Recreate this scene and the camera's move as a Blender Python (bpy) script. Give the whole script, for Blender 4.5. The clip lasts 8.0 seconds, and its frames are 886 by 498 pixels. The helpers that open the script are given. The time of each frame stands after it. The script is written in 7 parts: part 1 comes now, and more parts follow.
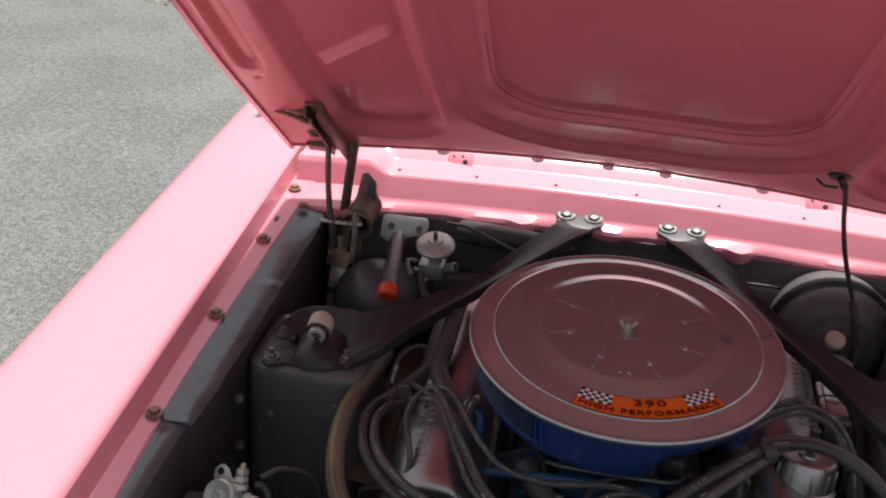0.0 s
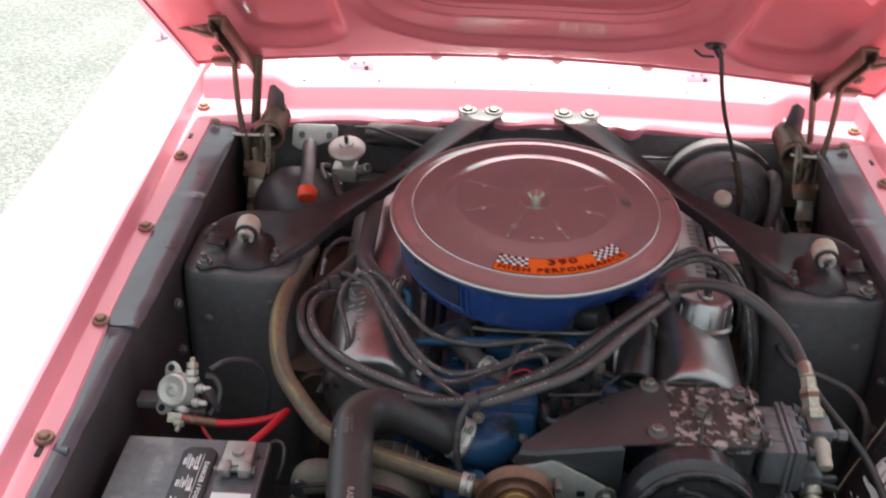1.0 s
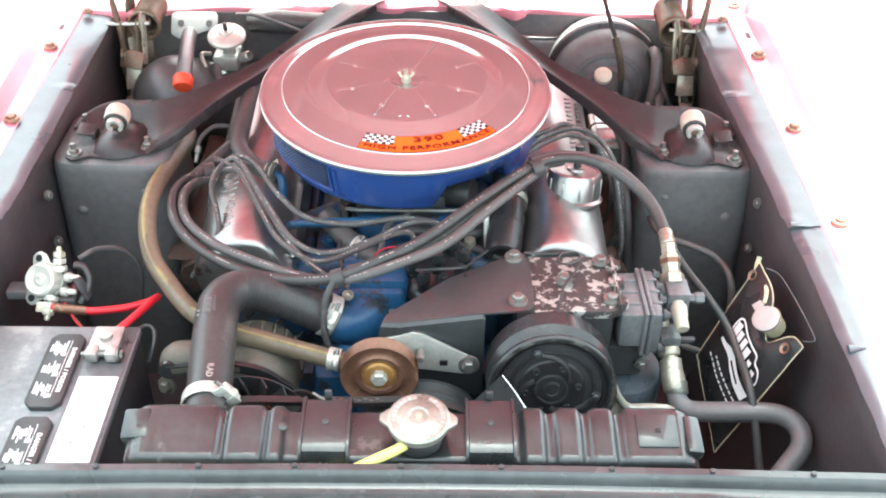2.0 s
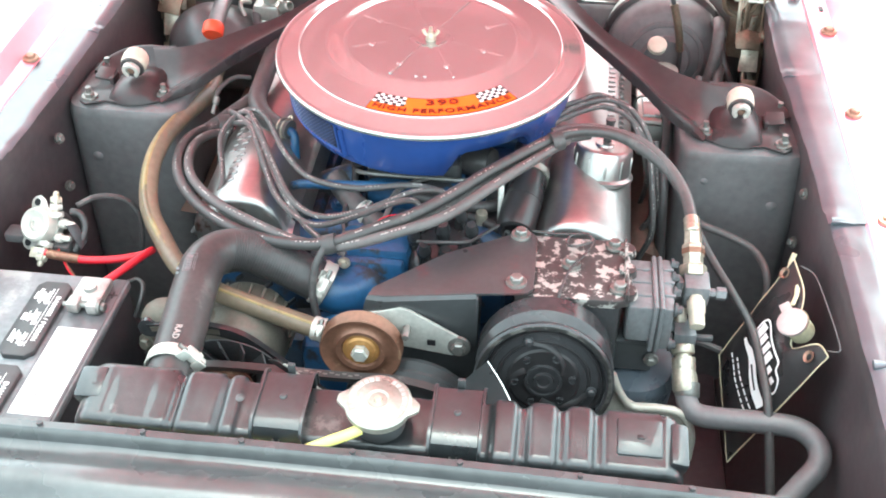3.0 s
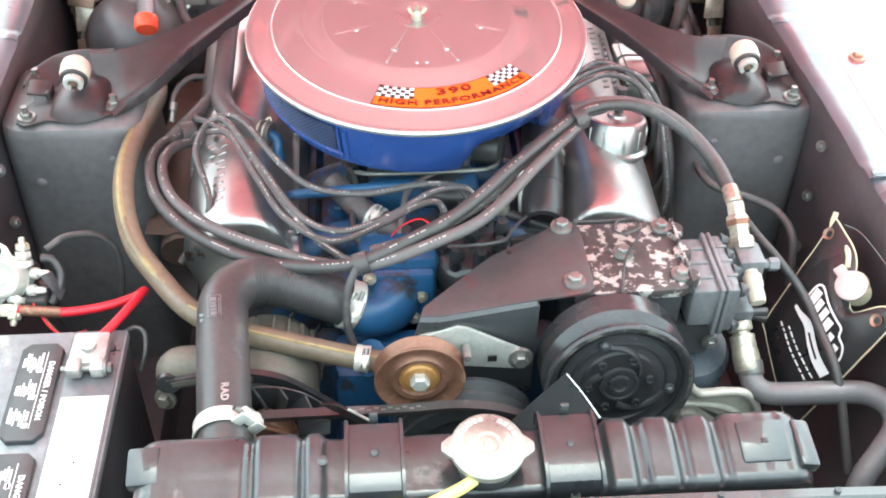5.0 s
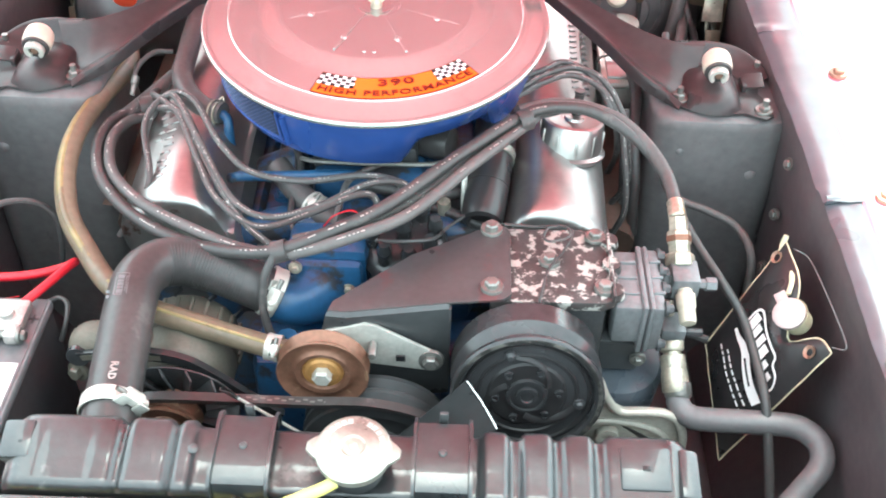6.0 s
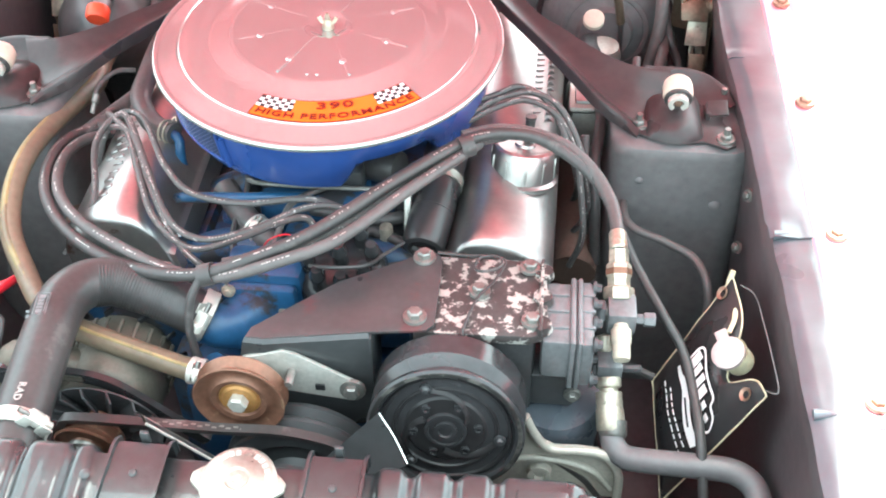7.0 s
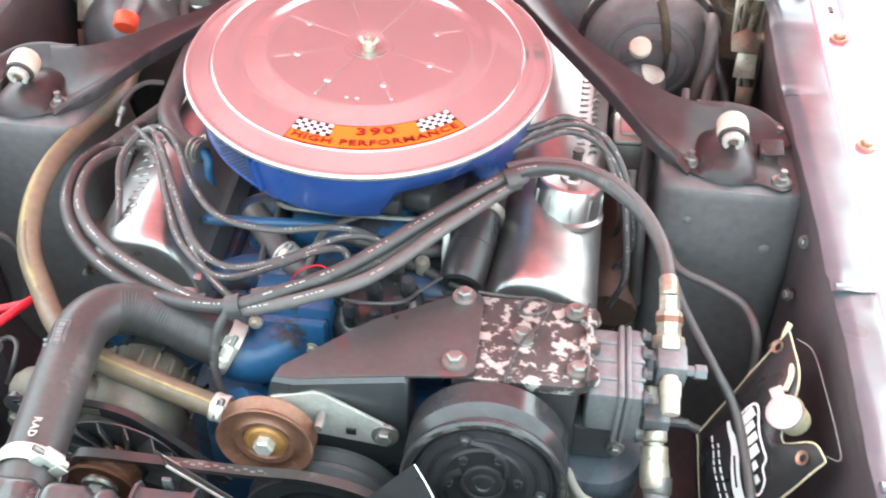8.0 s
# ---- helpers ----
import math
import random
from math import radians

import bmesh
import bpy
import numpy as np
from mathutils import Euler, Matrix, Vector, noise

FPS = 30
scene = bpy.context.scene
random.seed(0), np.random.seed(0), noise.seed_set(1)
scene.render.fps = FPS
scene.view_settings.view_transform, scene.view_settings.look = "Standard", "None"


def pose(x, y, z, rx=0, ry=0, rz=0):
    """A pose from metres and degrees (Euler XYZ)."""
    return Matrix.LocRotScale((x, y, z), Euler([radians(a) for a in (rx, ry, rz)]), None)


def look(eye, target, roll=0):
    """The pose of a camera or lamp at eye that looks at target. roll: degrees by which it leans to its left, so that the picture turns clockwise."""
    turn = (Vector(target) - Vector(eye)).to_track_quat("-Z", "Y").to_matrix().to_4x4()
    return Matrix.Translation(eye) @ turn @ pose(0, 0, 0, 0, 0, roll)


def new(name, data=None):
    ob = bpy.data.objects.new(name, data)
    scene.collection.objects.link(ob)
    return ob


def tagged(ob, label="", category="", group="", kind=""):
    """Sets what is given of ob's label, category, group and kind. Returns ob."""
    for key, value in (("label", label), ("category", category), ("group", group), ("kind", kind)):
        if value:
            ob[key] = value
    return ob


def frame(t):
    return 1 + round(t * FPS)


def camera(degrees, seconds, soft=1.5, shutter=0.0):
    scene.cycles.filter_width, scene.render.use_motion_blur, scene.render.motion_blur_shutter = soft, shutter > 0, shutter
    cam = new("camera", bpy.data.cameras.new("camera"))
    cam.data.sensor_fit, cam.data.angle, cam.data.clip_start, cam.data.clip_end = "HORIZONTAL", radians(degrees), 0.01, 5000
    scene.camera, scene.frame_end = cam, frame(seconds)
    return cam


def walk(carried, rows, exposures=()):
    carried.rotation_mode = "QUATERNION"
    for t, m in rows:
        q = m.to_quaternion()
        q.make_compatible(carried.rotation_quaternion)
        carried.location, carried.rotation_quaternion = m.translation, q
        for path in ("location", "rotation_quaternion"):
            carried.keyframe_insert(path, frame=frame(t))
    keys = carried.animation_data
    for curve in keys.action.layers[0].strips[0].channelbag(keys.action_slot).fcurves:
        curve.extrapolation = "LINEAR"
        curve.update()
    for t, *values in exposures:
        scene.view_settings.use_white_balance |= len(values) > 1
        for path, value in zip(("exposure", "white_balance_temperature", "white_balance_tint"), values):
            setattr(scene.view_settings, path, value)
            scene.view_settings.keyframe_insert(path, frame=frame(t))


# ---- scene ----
cam = camera(46.2, 8.0, soft=1.9, shutter=0.25)
PATH = [
    (0, (-0.065, -0.737, 1.761), (-0.344, 1.003, 0.815), 3.5),
    (0.5, (-0.046, -0.784, 1.759), (-0.253, 0.946, 0.778), 0.7),
    (1, (-0.075, -0.858, 1.75), (-0.153, 0.842, 0.7), 1.1),
    (1.2, (-0.078, -0.893, 1.735), (-0.094, 0.794, 0.661), -0.0),
    (1.5, (-0.066, -0.906, 1.719), (-0.003, 0.746, 0.593), 1.2),
    (1.7, (-0.033, -0.901, 1.738), (0.04, 0.721, 0.57), 1.2),
    (2.8, (0.175, -0.811, 1.678), (-0.007, 0.753, 0.445), 0.6),
    (3, (0.171, -0.798, 1.684), (-0.007, 0.747, 0.426), 0.5),
    (3.5, (0.075, -0.743, 1.686), (-0.021, 0.772, 0.384), 0.2),
    (4, (-0.032, -0.685, 1.687), (-0.048, 0.805, 0.353), -0.5),
    (4.2, (-0.053, -0.67, 1.676), (-0.026, 0.818, 0.34), -0.2),
    (5.3, (-0.07, -0.662, 1.666), (0.078, 0.803, 0.31), 1.8),
    (5.5, (-0.037, -0.655, 1.673), (0.09, 0.797, 0.303), 1.6),
    (6, (0.108, -0.642, 1.67), (0.089, 0.812, 0.296), 1.7),
    (6.5, (0.206, -0.629, 1.663), (0.1, 0.833, 0.302), 2.4),
    (7, (0.259, -0.604, 1.666), (0.105, 0.859, 0.311), -0.5),
    (7.5, (0.28, -0.58, 1.652), (0.123, 0.9, 0.316), -1.3),
    (8, (0.211, -0.542, 1.65), (0.05, 0.928, 0.304), 1.6),
]
EXPOSURES = [(0.0, 0.12, 6450, 8), (0.5, 0.3, 6450, 7), (1.0, 1.3, 6400, 2), (1.5, 2.5, 6250, -4), (3.0, 3.45, 6150, -9), (4.0, 3.42, 6150, -9), (5.5, 3.5, 6150, -9), (8.0, 3.6, 6150, -9)]
walk(cam, [(t, look(eye, target, roll)) for t, eye, target, roll in PATH], EXPOSURES)

# ---- light: a hazy bright sky and a high sun ----
world = bpy.data.worlds.new("world")
scene.world = world
world.use_nodes = True
wn, wl = world.node_tree.nodes, world.node_tree.links
sky = wn.new("ShaderNodeTexSky")
sky.sky_type = "NISHITA"
sky.sun_disc = False
sky.sun_elevation, sky.sun_rotation = radians(73), radians(5.5)
sky.dust_density = 3.0
soft_sky = wn.new("ShaderNodeHueSaturation")
soft_sky.inputs["Saturation"].default_value = 0.28
wl.new(sky.outputs["Color"], soft_sky.inputs["Color"])
wl.new(soft_sky.outputs["Color"], wn["Background"].inputs["Color"])
wn["Background"].inputs["Strength"].default_value = 0.13
sun = new("sun", bpy.data.lights.new("sun", "SUN"))
sun.data.energy, sun.data.angle, sun.data.color = 5.0, radians(3), (1.0, 0.97, 0.93)
sun.matrix_world = look((0.11, 1.55, 4.75), (0, 0.4, 0.9))


# ---- materials ----
def material(name, base, rough=0.5, metal=0.0, coat=0.0, var=0.15, scale=6.0, fine=120.0, bump=0.05, wear=None, wear_at=0.62, wear_scale=14.0, wear_rough=None, spec=0.5, rvar=0.12, coat_rough=0.05):
    """A painted, rubber or metal surface: broad and fine variation, optional worn patches of a second colour."""
    m = bpy.data.materials.new(name)
    m.use_nodes = True
    n, l = m.node_tree.nodes, m.node_tree.links
    p = n["Principled BSDF"]
    co = n.new("ShaderNodeTexCoord").outputs["Object"]
    big = n.new("ShaderNodeTexNoise")
    big.inputs["Scale"].default_value, big.inputs["Detail"].default_value = scale, 5
    small = n.new("ShaderNodeTexNoise")
    small.inputs["Scale"].default_value, small.inputs["Detail"].default_value = fine, 3
    l.new(co, big.inputs["Vector"]), l.new(co, small.inputs["Vector"])
    both = n.new("ShaderNodeMath")
    both.operation = "MULTIPLY_ADD"
    l.new(small.outputs["Fac"], both.inputs[0])
    both.inputs[1].default_value = 0.5
    l.new(big.outputs["Fac"], both.inputs[2])
    ramp = n.new("ShaderNodeMapRange")
    ramp.inputs["From Min"].default_value, ramp.inputs["From Max"].default_value = 0.45, 1.05
    ramp.inputs["To Min"].default_value, ramp.inputs["To Max"].default_value = 1 - var, 1 + var
    l.new(both.outputs[0], ramp.inputs["Value"])
    tint = n.new("ShaderNodeVectorMath")
    tint.operation = "SCALE"
    tint.inputs[0].default_value = base
    l.new(ramp.outputs[0], tint.inputs["Scale"])
    colour = tint.outputs[0]
    rr = n.new("ShaderNodeMapRange")
    rr.inputs["From Min"].default_value, rr.inputs["From Max"].default_value = 0.3, 0.7
    rr.inputs["To Min"].default_value, rr.inputs["To Max"].default_value = max(0.02, rough - rvar * rough * 2), min(1, rough + rvar)
    l.new(big.outputs["Fac"], rr.inputs["Value"])
    rough_out = rr.outputs[0]
    if wear:
        wn_ = n.new("ShaderNodeTexNoise")
        wn_.inputs["Scale"].default_value, wn_.inputs["Detail"].default_value, wn_.inputs["Roughness"].default_value = wear_scale, 8, 0.65
        l.new(co, wn_.inputs["Vector"])
        edge = n.new("ShaderNodeMapRange")
        edge.inputs["From Min"].default_value, edge.inputs["From Max"].default_value = wear_at - 0.015, wear_at + 0.03
        l.new(wn_.outputs["Fac"], edge.inputs["Value"])
        mix = n.new("ShaderNodeMix")
        mix.data_type = "RGBA"
        l.new(edge.outputs[0], mix.inputs[0])
        l.new(colour, mix.inputs[6])
        mix.inputs[7].default_value = (*wear, 1)
        colour = mix.outputs[2]
        if wear_rough is not None:
            mr = n.new("ShaderNodeMix")
            l.new(edge.outputs[0], mr.inputs[0])
            l.new(rough_out, mr.inputs[2])
            mr.inputs[3].default_value = wear_rough
            rough_out = mr.outputs[0]
    l.new(colour, p.inputs["Base Color"])
    l.new(rough_out, p.inputs["Roughness"])
    p.inputs["Metallic"].default_value = metal
    p.inputs["Coat Weight"].default_value = coat
    p.inputs["Coat Roughness"].default_value = coat_rough
    p.inputs["Specular IOR Level"].default_value = spec
    if bump:
        b = n.new("ShaderNodeBump")
        b.inputs["Strength"].default_value, b.inputs["Distance"].default_value = bump, 0.004
        l.new(both.outputs[0], b.inputs["Height"])
        l.new(b.outputs[0], p.inputs["Normal"])
    return m


PINK = material("pink_paint", (0.80, 0.285, 0.348), 0.55, spec=0.25, coat=1.0, var=0.03, scale=3, fine=60, bump=0.0, rvar=0.03, coat_rough=0.08)
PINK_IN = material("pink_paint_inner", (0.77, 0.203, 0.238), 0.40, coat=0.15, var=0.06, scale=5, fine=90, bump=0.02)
BLACK = material("black_satin_paint", (0.130, 0.125, 0.127), 0.42, var=0.3, scale=5, fine=80, bump=0.05, wear=(0.115, 0.108, 0.105), wear_at=0.68, wear_rough=0.6, spec=0.38)
BRACEBLK = material("black_brace_paint", (0.043, 0.036, 0.037), 0.30, spec=0.3, var=0.35, scale=6, fine=80, bump=0.05, wear=(0.055, 0.048, 0.046), wear_at=0.70, wear_scale=30, wear_rough=0.5)
# Black raised and reddened: pink glare over the shaded walls is in this base.
WALLBLK = material("glare_lifted_black", (0.078, 0.066, 0.070), 0.5, var=0.35, scale=6, fine=80, bump=0.05, wear=(0.085, 0.078, 0.074), wear_at=0.66)
# Apron ledge's black paint, with the sky's sheen mixed into its grey-blue base.
APRON = material("ledge_sheen_paint", (0.070, 0.082, 0.095), 0.32, coat=0.4, var=0.3, scale=9, fine=40, bump=0.02, spec=0.7, rvar=0.10, coat_rough=0.12)
GLOSS = material("black_gloss_paint", (0.046, 0.048, 0.050), 0.33, var=0.3, scale=12, fine=90, bump=0.08, wear=(0.14, 0.12, 0.10), wear_at=0.70, wear_scale=20, wear_rough=0.7)
CASTBLK = material("grey_black_cast", (0.054, 0.055, 0.058), 0.40, var=0.3, scale=15, fine=200, bump=0.25, metal=0.2)
RUBBER = material("black_rubber", (0.046, 0.043, 0.043), 0.42, var=0.35, scale=10, fine=150, bump=0.08, wear=(0.085, 0.080, 0.077), wear_at=0.60, wear_scale=16, wear_rough=0.6)
RUBBER_GREY = material("dusty_rubber", (0.085, 0.078, 0.077), 0.5, var=0.3, scale=14, fine=150, bump=0.08)
CHROME = material("chrome", (0.66, 0.655, 0.65), 0.13, metal=1, var=0.05, scale=6, fine=100, bump=0.006, rvar=0.04)
LIDCHROME = material("lid_chrome", (0.45, 0.485, 0.475), 0.11, metal=0.76, var=0.05, scale=5, fine=40, bump=0.008, rvar=0.05)
COVERCHROME = material("valve_cover_chrome", (0.37, 0.365, 0.355), 0.33, metal=0.9, var=0.2, scale=8, fine=60, bump=0.02, wear=(0.13, 0.075, 0.055), wear_at=0.67, wear_rough=0.40, rvar=0.1)
BLUE = material("blue_engine_paint", (0.022, 0.083, 0.185), 0.35, var=0.3, scale=12, fine=120, bump=0.15, wear=(0.03, 0.032, 0.04), wear_at=0.60, wear_scale=10, wear_rough=0.55)
BLUEGRIME = material("grimy_blue_paint", (0.017, 0.056, 0.125), 0.4, var=0.4, scale=14, fine=120, bump=0.2, wear=(0.030, 0.030, 0.034), wear_at=0.51, wear_scale=12, wear_rough=0.5)
BLUELID = material("blue_cleaner_paint", (0.024, 0.058, 0.215), 0.25, coat=0.4, var=0.12, scale=6, fine=60, bump=0.02)
RUST = material("rusty_brown_steel", (0.20, 0.100, 0.066), 0.42, metal=0.45, var=0.35, scale=25, fine=200, bump=0.12, wear=(0.33, 0.20, 0.13), wear_at=0.6, wear_scale=30)
CAPZINC = material("dirty_plated_cap", (0.30, 0.295, 0.26), 0.36, metal=0.6, var=0.3, scale=30, fine=200, bump=0.1, wear=(0.34, 0.30, 0.22), wear_at=0.68, wear_scale=30)
ZINC = material("dull_zinc", (0.50, 0.50, 0.46), 0.40, metal=0.5, var=0.2, scale=25, fine=200, bump=0.1)
BOLT = material("zinc_bolt", (0.23, 0.226, 0.212), 0.42, metal=0.7, var=0.3, scale=60, fine=300, bump=0.1)
RUSTBOLT = material("rusty_bolt", (0.30, 0.19, 0.14), 0.5, metal=0.5, var=0.4, scale=80, fine=300, bump=0.15)
BRASS = material("brass_fitting", (0.46, 0.42, 0.34), 0.36, metal=0.6, var=0.35, scale=50, fine=200, bump=0.12, wear=(0.30, 0.20, 0.11), wear_at=0.62, wear_scale=45)
ALU = material("cast_aluminium", (0.40, 0.39, 0.36), 0.48, metal=0.7, var=0.25, scale=20, fine=250, bump=0.25)
PLATE = material("worn_brown_plate", (0.050, 0.046, 0.047), 0.36, metal=0.0, var=0.3, scale=10, fine=120, bump=0.08, wear=(0.075, 0.036, 0.037), wear_at=0.59, wear_scale=12)
FLAKED = material("flaked_paint", (0.056, 0.049, 0.048), 0.45, metal=0.2, var=0.3, scale=20, fine=150, bump=0.2, wear=(0.40, 0.39, 0.36), wear_at=0.53, wear_scale=58, wear_rough=0.4)
WHITE = material("white_plastic", (0.80, 0.79, 0.76), 0.4, var=0.06, scale=20, fine=150)
PAPER = material("white_paper_label", (0.82, 0.82, 0.81), 0.55, var=0.03, scale=20, fine=150)
CREAM = material("cream_rubber", (0.52, 0.47, 0.38), 0.5, var=0.12, scale=40, fine=200)
RED = material("red_plastic", (0.56, 0.012, 0.028), 0.4, var=0.1, scale=20, fine=150)
ORANGE = material("orange_red_film", (0.85, 0.16, 0.015), 0.35, var=0.04, scale=20, fine=100)
INK = material("black_ink", (0.012, 0.012, 0.014), 0.4, var=0.1)
YELLOW = material("yellow_hose", (0.56, 0.52, 0.16), 0.45, var=0.12, scale=15, fine=100)
OLIVE = material("yellowed_black_hose", (0.150, 0.118, 0.082), 0.45, var=0.35, scale=7, fine=100, bump=0.06)
HEADGREY = material("grey_cast_head", (0.155, 0.160, 0.165), 0.42, var=0.35, scale=18, fine=160, bump=0.2, metal=0.2)
CLUTCH = material("oily_black_paint", (0.034, 0.034, 0.036), 0.18, var=0.4, scale=12, fine=90, bump=0.08, wear=(0.22, 0.20, 0.18), wear_at=0.70, wear_scale=38, wear_rough=0.5)
TANK = material("dusty_black_tank", (0.025, 0.028, 0.030), 0.32, var=0.45, scale=14, fine=110, bump=0.22, wear=(0.085, 0.085, 0.083), wear_at=0.62, wear_scale=16, wear_rough=0.35, spec=0.5, coat=0.5)
SUPPORT = material("black_panel_paint", (0.055, 0.058, 0.060), 0.24, coat=0.3, var=0.4, scale=9, fine=60, bump=0.03)
REDCAP = material("orange_red_plastic", (0.80, 0.085, 0.035), 0.4, var=0.1, scale=20, fine=150)
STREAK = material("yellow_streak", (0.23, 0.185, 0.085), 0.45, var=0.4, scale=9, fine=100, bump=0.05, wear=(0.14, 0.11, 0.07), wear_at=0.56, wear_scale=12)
DARKRED = material("dark_red_ink", (0.17, 0.008, 0.006), 0.4, var=0.1)
IDLERGOLD = material("orange_rust", (0.42, 0.22, 0.075), 0.42, metal=0.4, var=0.35, scale=40, fine=200, bump=0.1)
CAPCHROME = material("dull_chrome", (0.44, 0.435, 0.425), 0.32, metal=1, var=0.12, scale=9, fine=80, bump=0.02)
BATTOP = material("dusty_grey_plastic", (0.20, 0.212, 0.222), 0.46, var=0.4, scale=9, fine=120, bump=0.05, wear=(0.34, 0.35, 0.35), wear_at=0.56, wear_scale=9, wear_rough=0.7)
# Black battery plastic greyed: the sheen on the strip is put into the colour.
BATGREY = material("battery_sheen_plastic", (0.125, 0.122, 0.128), 0.34, var=0.35, scale=9, fine=120, bump=0.04, wear=(0.20, 0.20, 0.205), wear_at=0.62, wear_scale=10)
BATBLK = material("black_battery_plastic", (0.05, 0.05, 0.052), 0.45, var=0.3, scale=9, fine=120, bump=0.05)
LEAD = material("lead_clamp", (0.42, 0.41, 0.39), 0.5, metal=0.6, var=0.25, scale=60, fine=300, bump=0.2)
HINGE = material("bronze_hinge_steel", (0.17, 0.128, 0.092), 0.42, metal=0.6, var=0.35, scale=25, fine=200, bump=0.1)
VINYL = material("black_vinyl", (0.026, 0.024, 0.025), 0.3, var=0.25, scale=14, fine=90, bump=0.05)
GREYDOME = material("grey_pressed_steel", (0.11, 0.112, 0.115), 0.4, metal=0.3, var=0.2, scale=12, fine=100, bump=0.05)
FINS = material("radiator_fins", (0.02, 0.02, 0.02), 0.6, var=0.4, scale=60, fine=400, bump=0.3)
FILTERBLUE = material("blue_grey_enamel", (0.085, 0.100, 0.120), 0.35, var=0.25, scale=12, fine=90, bump=0.03)
CREAMCAST = material("pale_cast", (0.42, 0.40, 0.35), 0.5, metal=0.3, var=0.25, scale=20, fine=220, bump=0.2)
HOSEGREY = material("grey_rubber", (0.135, 0.130, 0.134), 0.42, var=0.2, scale=12, fine=150, bump=0.06)
RIMWORN = material("rim_worn_bare", (0.13, 0.125, 0.115), 0.34, metal=0.4, var=0.4, scale=24, fine=120, bump=0.1, wear=(0.04, 0.039, 0.038), wear_at=0.46, wear_scale=26, wear_rough=0.3)
CLUTCHFACE = material("oily_black_plate", (0.023, 0.022, 0.023), 0.33, var=0.4, scale=12, fine=90, bump=0.06, spec=0.3)
MESHBLUE = material("blue_grey_wire", (0.055, 0.075, 0.16), 0.35, metal=0.3, var=0.2, scale=30, fine=150)
PALEZINC = material("pale_zinc", (0.56, 0.55, 0.50), 0.35, metal=0.35, var=0.1, scale=40, fine=200)
YELLOWED = material("yellowed_piping", (0.55, 0.50, 0.34), 0.5, var=0.25, scale=40, fine=200)
PALEPINK = material("pale_plastic", (0.44, 0.35, 0.34), 0.35, var=0.1, scale=30, fine=150)
RUSTDARK = material("dark_rust", (0.13, 0.085, 0.068), 0.6, metal=0.3, var=0.3, scale=30, fine=200)
WIRE = material("printed_plug_wire", (0.075, 0.070, 0.069), 0.48, var=0.3, scale=14, fine=150, bump=0.08, wear=(0.50, 0.49, 0.47), wear_at=0.645, wear_scale=120)
# Pale cast aluminium darkened: the alternator's shade is put into its base colour.
ALTCAST = material("shaded_cast_aluminium", (0.115, 0.104, 0.084), 0.55, metal=0.25, var=0.3, scale=20, fine=250, bump=0.25)
GRASS = material("grass", (0.32, 0.36, 0.17), 0.8, var=0.4, scale=3, fine=60)


def asphalt_material():
    m = bpy.data.materials.new("asphalt")
    m.use_nodes = True
    n, l = m.node_tree.nodes, m.node_tree.links
    p = n["Principled BSDF"]
    co = n.new("ShaderNodeTexCoord").outputs["Object"]
    cells = n.new("ShaderNodeTexVoronoi")
    cells.inputs["Scale"].default_value = 190
    l.new(co, cells.inputs["Vector"])
    tone = n.new("ShaderNodeSeparateColor")
    l.new(cells.outputs["Color"], tone.inputs[0])
    broad = n.new("ShaderNodeTexNoise")
    broad.inputs["Scale"].default_value, broad.inputs["Detail"].default_value = 2.2, 9
    l.new(co, broad.inputs["Vector"])
    mid = n.new("ShaderNodeTexNoise")
    mid.inputs["Scale"].default_value, mid.inputs["Detail"].default_value = 40, 12
    l.new(co, mid.inputs["Vector"])
    add = n.new("ShaderNodeMath")
    add.operation = "MULTIPLY_ADD"
    l.new(tone.outputs[0], add.inputs[0])
    add.inputs[1].default_value = 0.75
    l.new(mid.outputs["Fac"], add.inputs[2])
    add2 = n.new("ShaderNodeMath")
    add2.operation = "MULTIPLY_ADD"
    l.new(broad.outputs["Fac"], add2.inputs[0])
    add2.inputs[1].default_value = 0.55
    l.new(add.outputs[0], add2.inputs[2])
    ramp = n.new("ShaderNodeValToRGB")
    ramp.color_ramp.elements[0].position, ramp.color_ramp.elements[0].color = 0.78, (0.082, 0.083, 0.079, 1)
    ramp.color_ramp.elements[1].position, ramp.color_ramp.elements[1].color = 1.0, (0.215, 0.215, 0.20, 1)
    chips = ramp.color_ramp.elements.new(0.90)
    chips.color = (0.15, 0.15, 0.14, 1)
    scale = n.new("ShaderNodeMapRange")
    scale.inputs["From Min"].default_value, scale.inputs["From Max"].default_value = 0.75, 1.55
    scale.inputs["To Min"].default_value, scale.inputs["To Max"].default_value = 0.76, 1.02
    l.new(add2.outputs[0], scale.inputs["Value"])
    l.new(scale.outputs[0], ramp.inputs[0])
    l.new(ramp.outputs[0], p.inputs["Base Color"])
    p.inputs["Roughness"].default_value = 0.85
    b = n.new("ShaderNodeBump")
    b.inputs["Strength"].default_value, b.inputs["Distance"].default_value = 0.28, 0.003
    l.new(cells.outputs["Distance"], b.inputs["Height"])
    l.new(b.outputs[0], p.inputs["Normal"])
    return m


ASPHALT = asphalt_material()


# ---- mesh tools ----
def thing(name, at, label, category, group="", kind=""):
    ob = new(name)
    ob.empty_display_size = 0.05
    ob.matrix_basis = at if isinstance(at, Matrix) else Matrix.Translation(at)
    return tagged(ob, label, category, group, kind)


def place(ob):
    m = ob.matrix_basis.copy()
    while ob.parent:
        ob = ob.parent
        m = ob.matrix_basis @ m
    return m


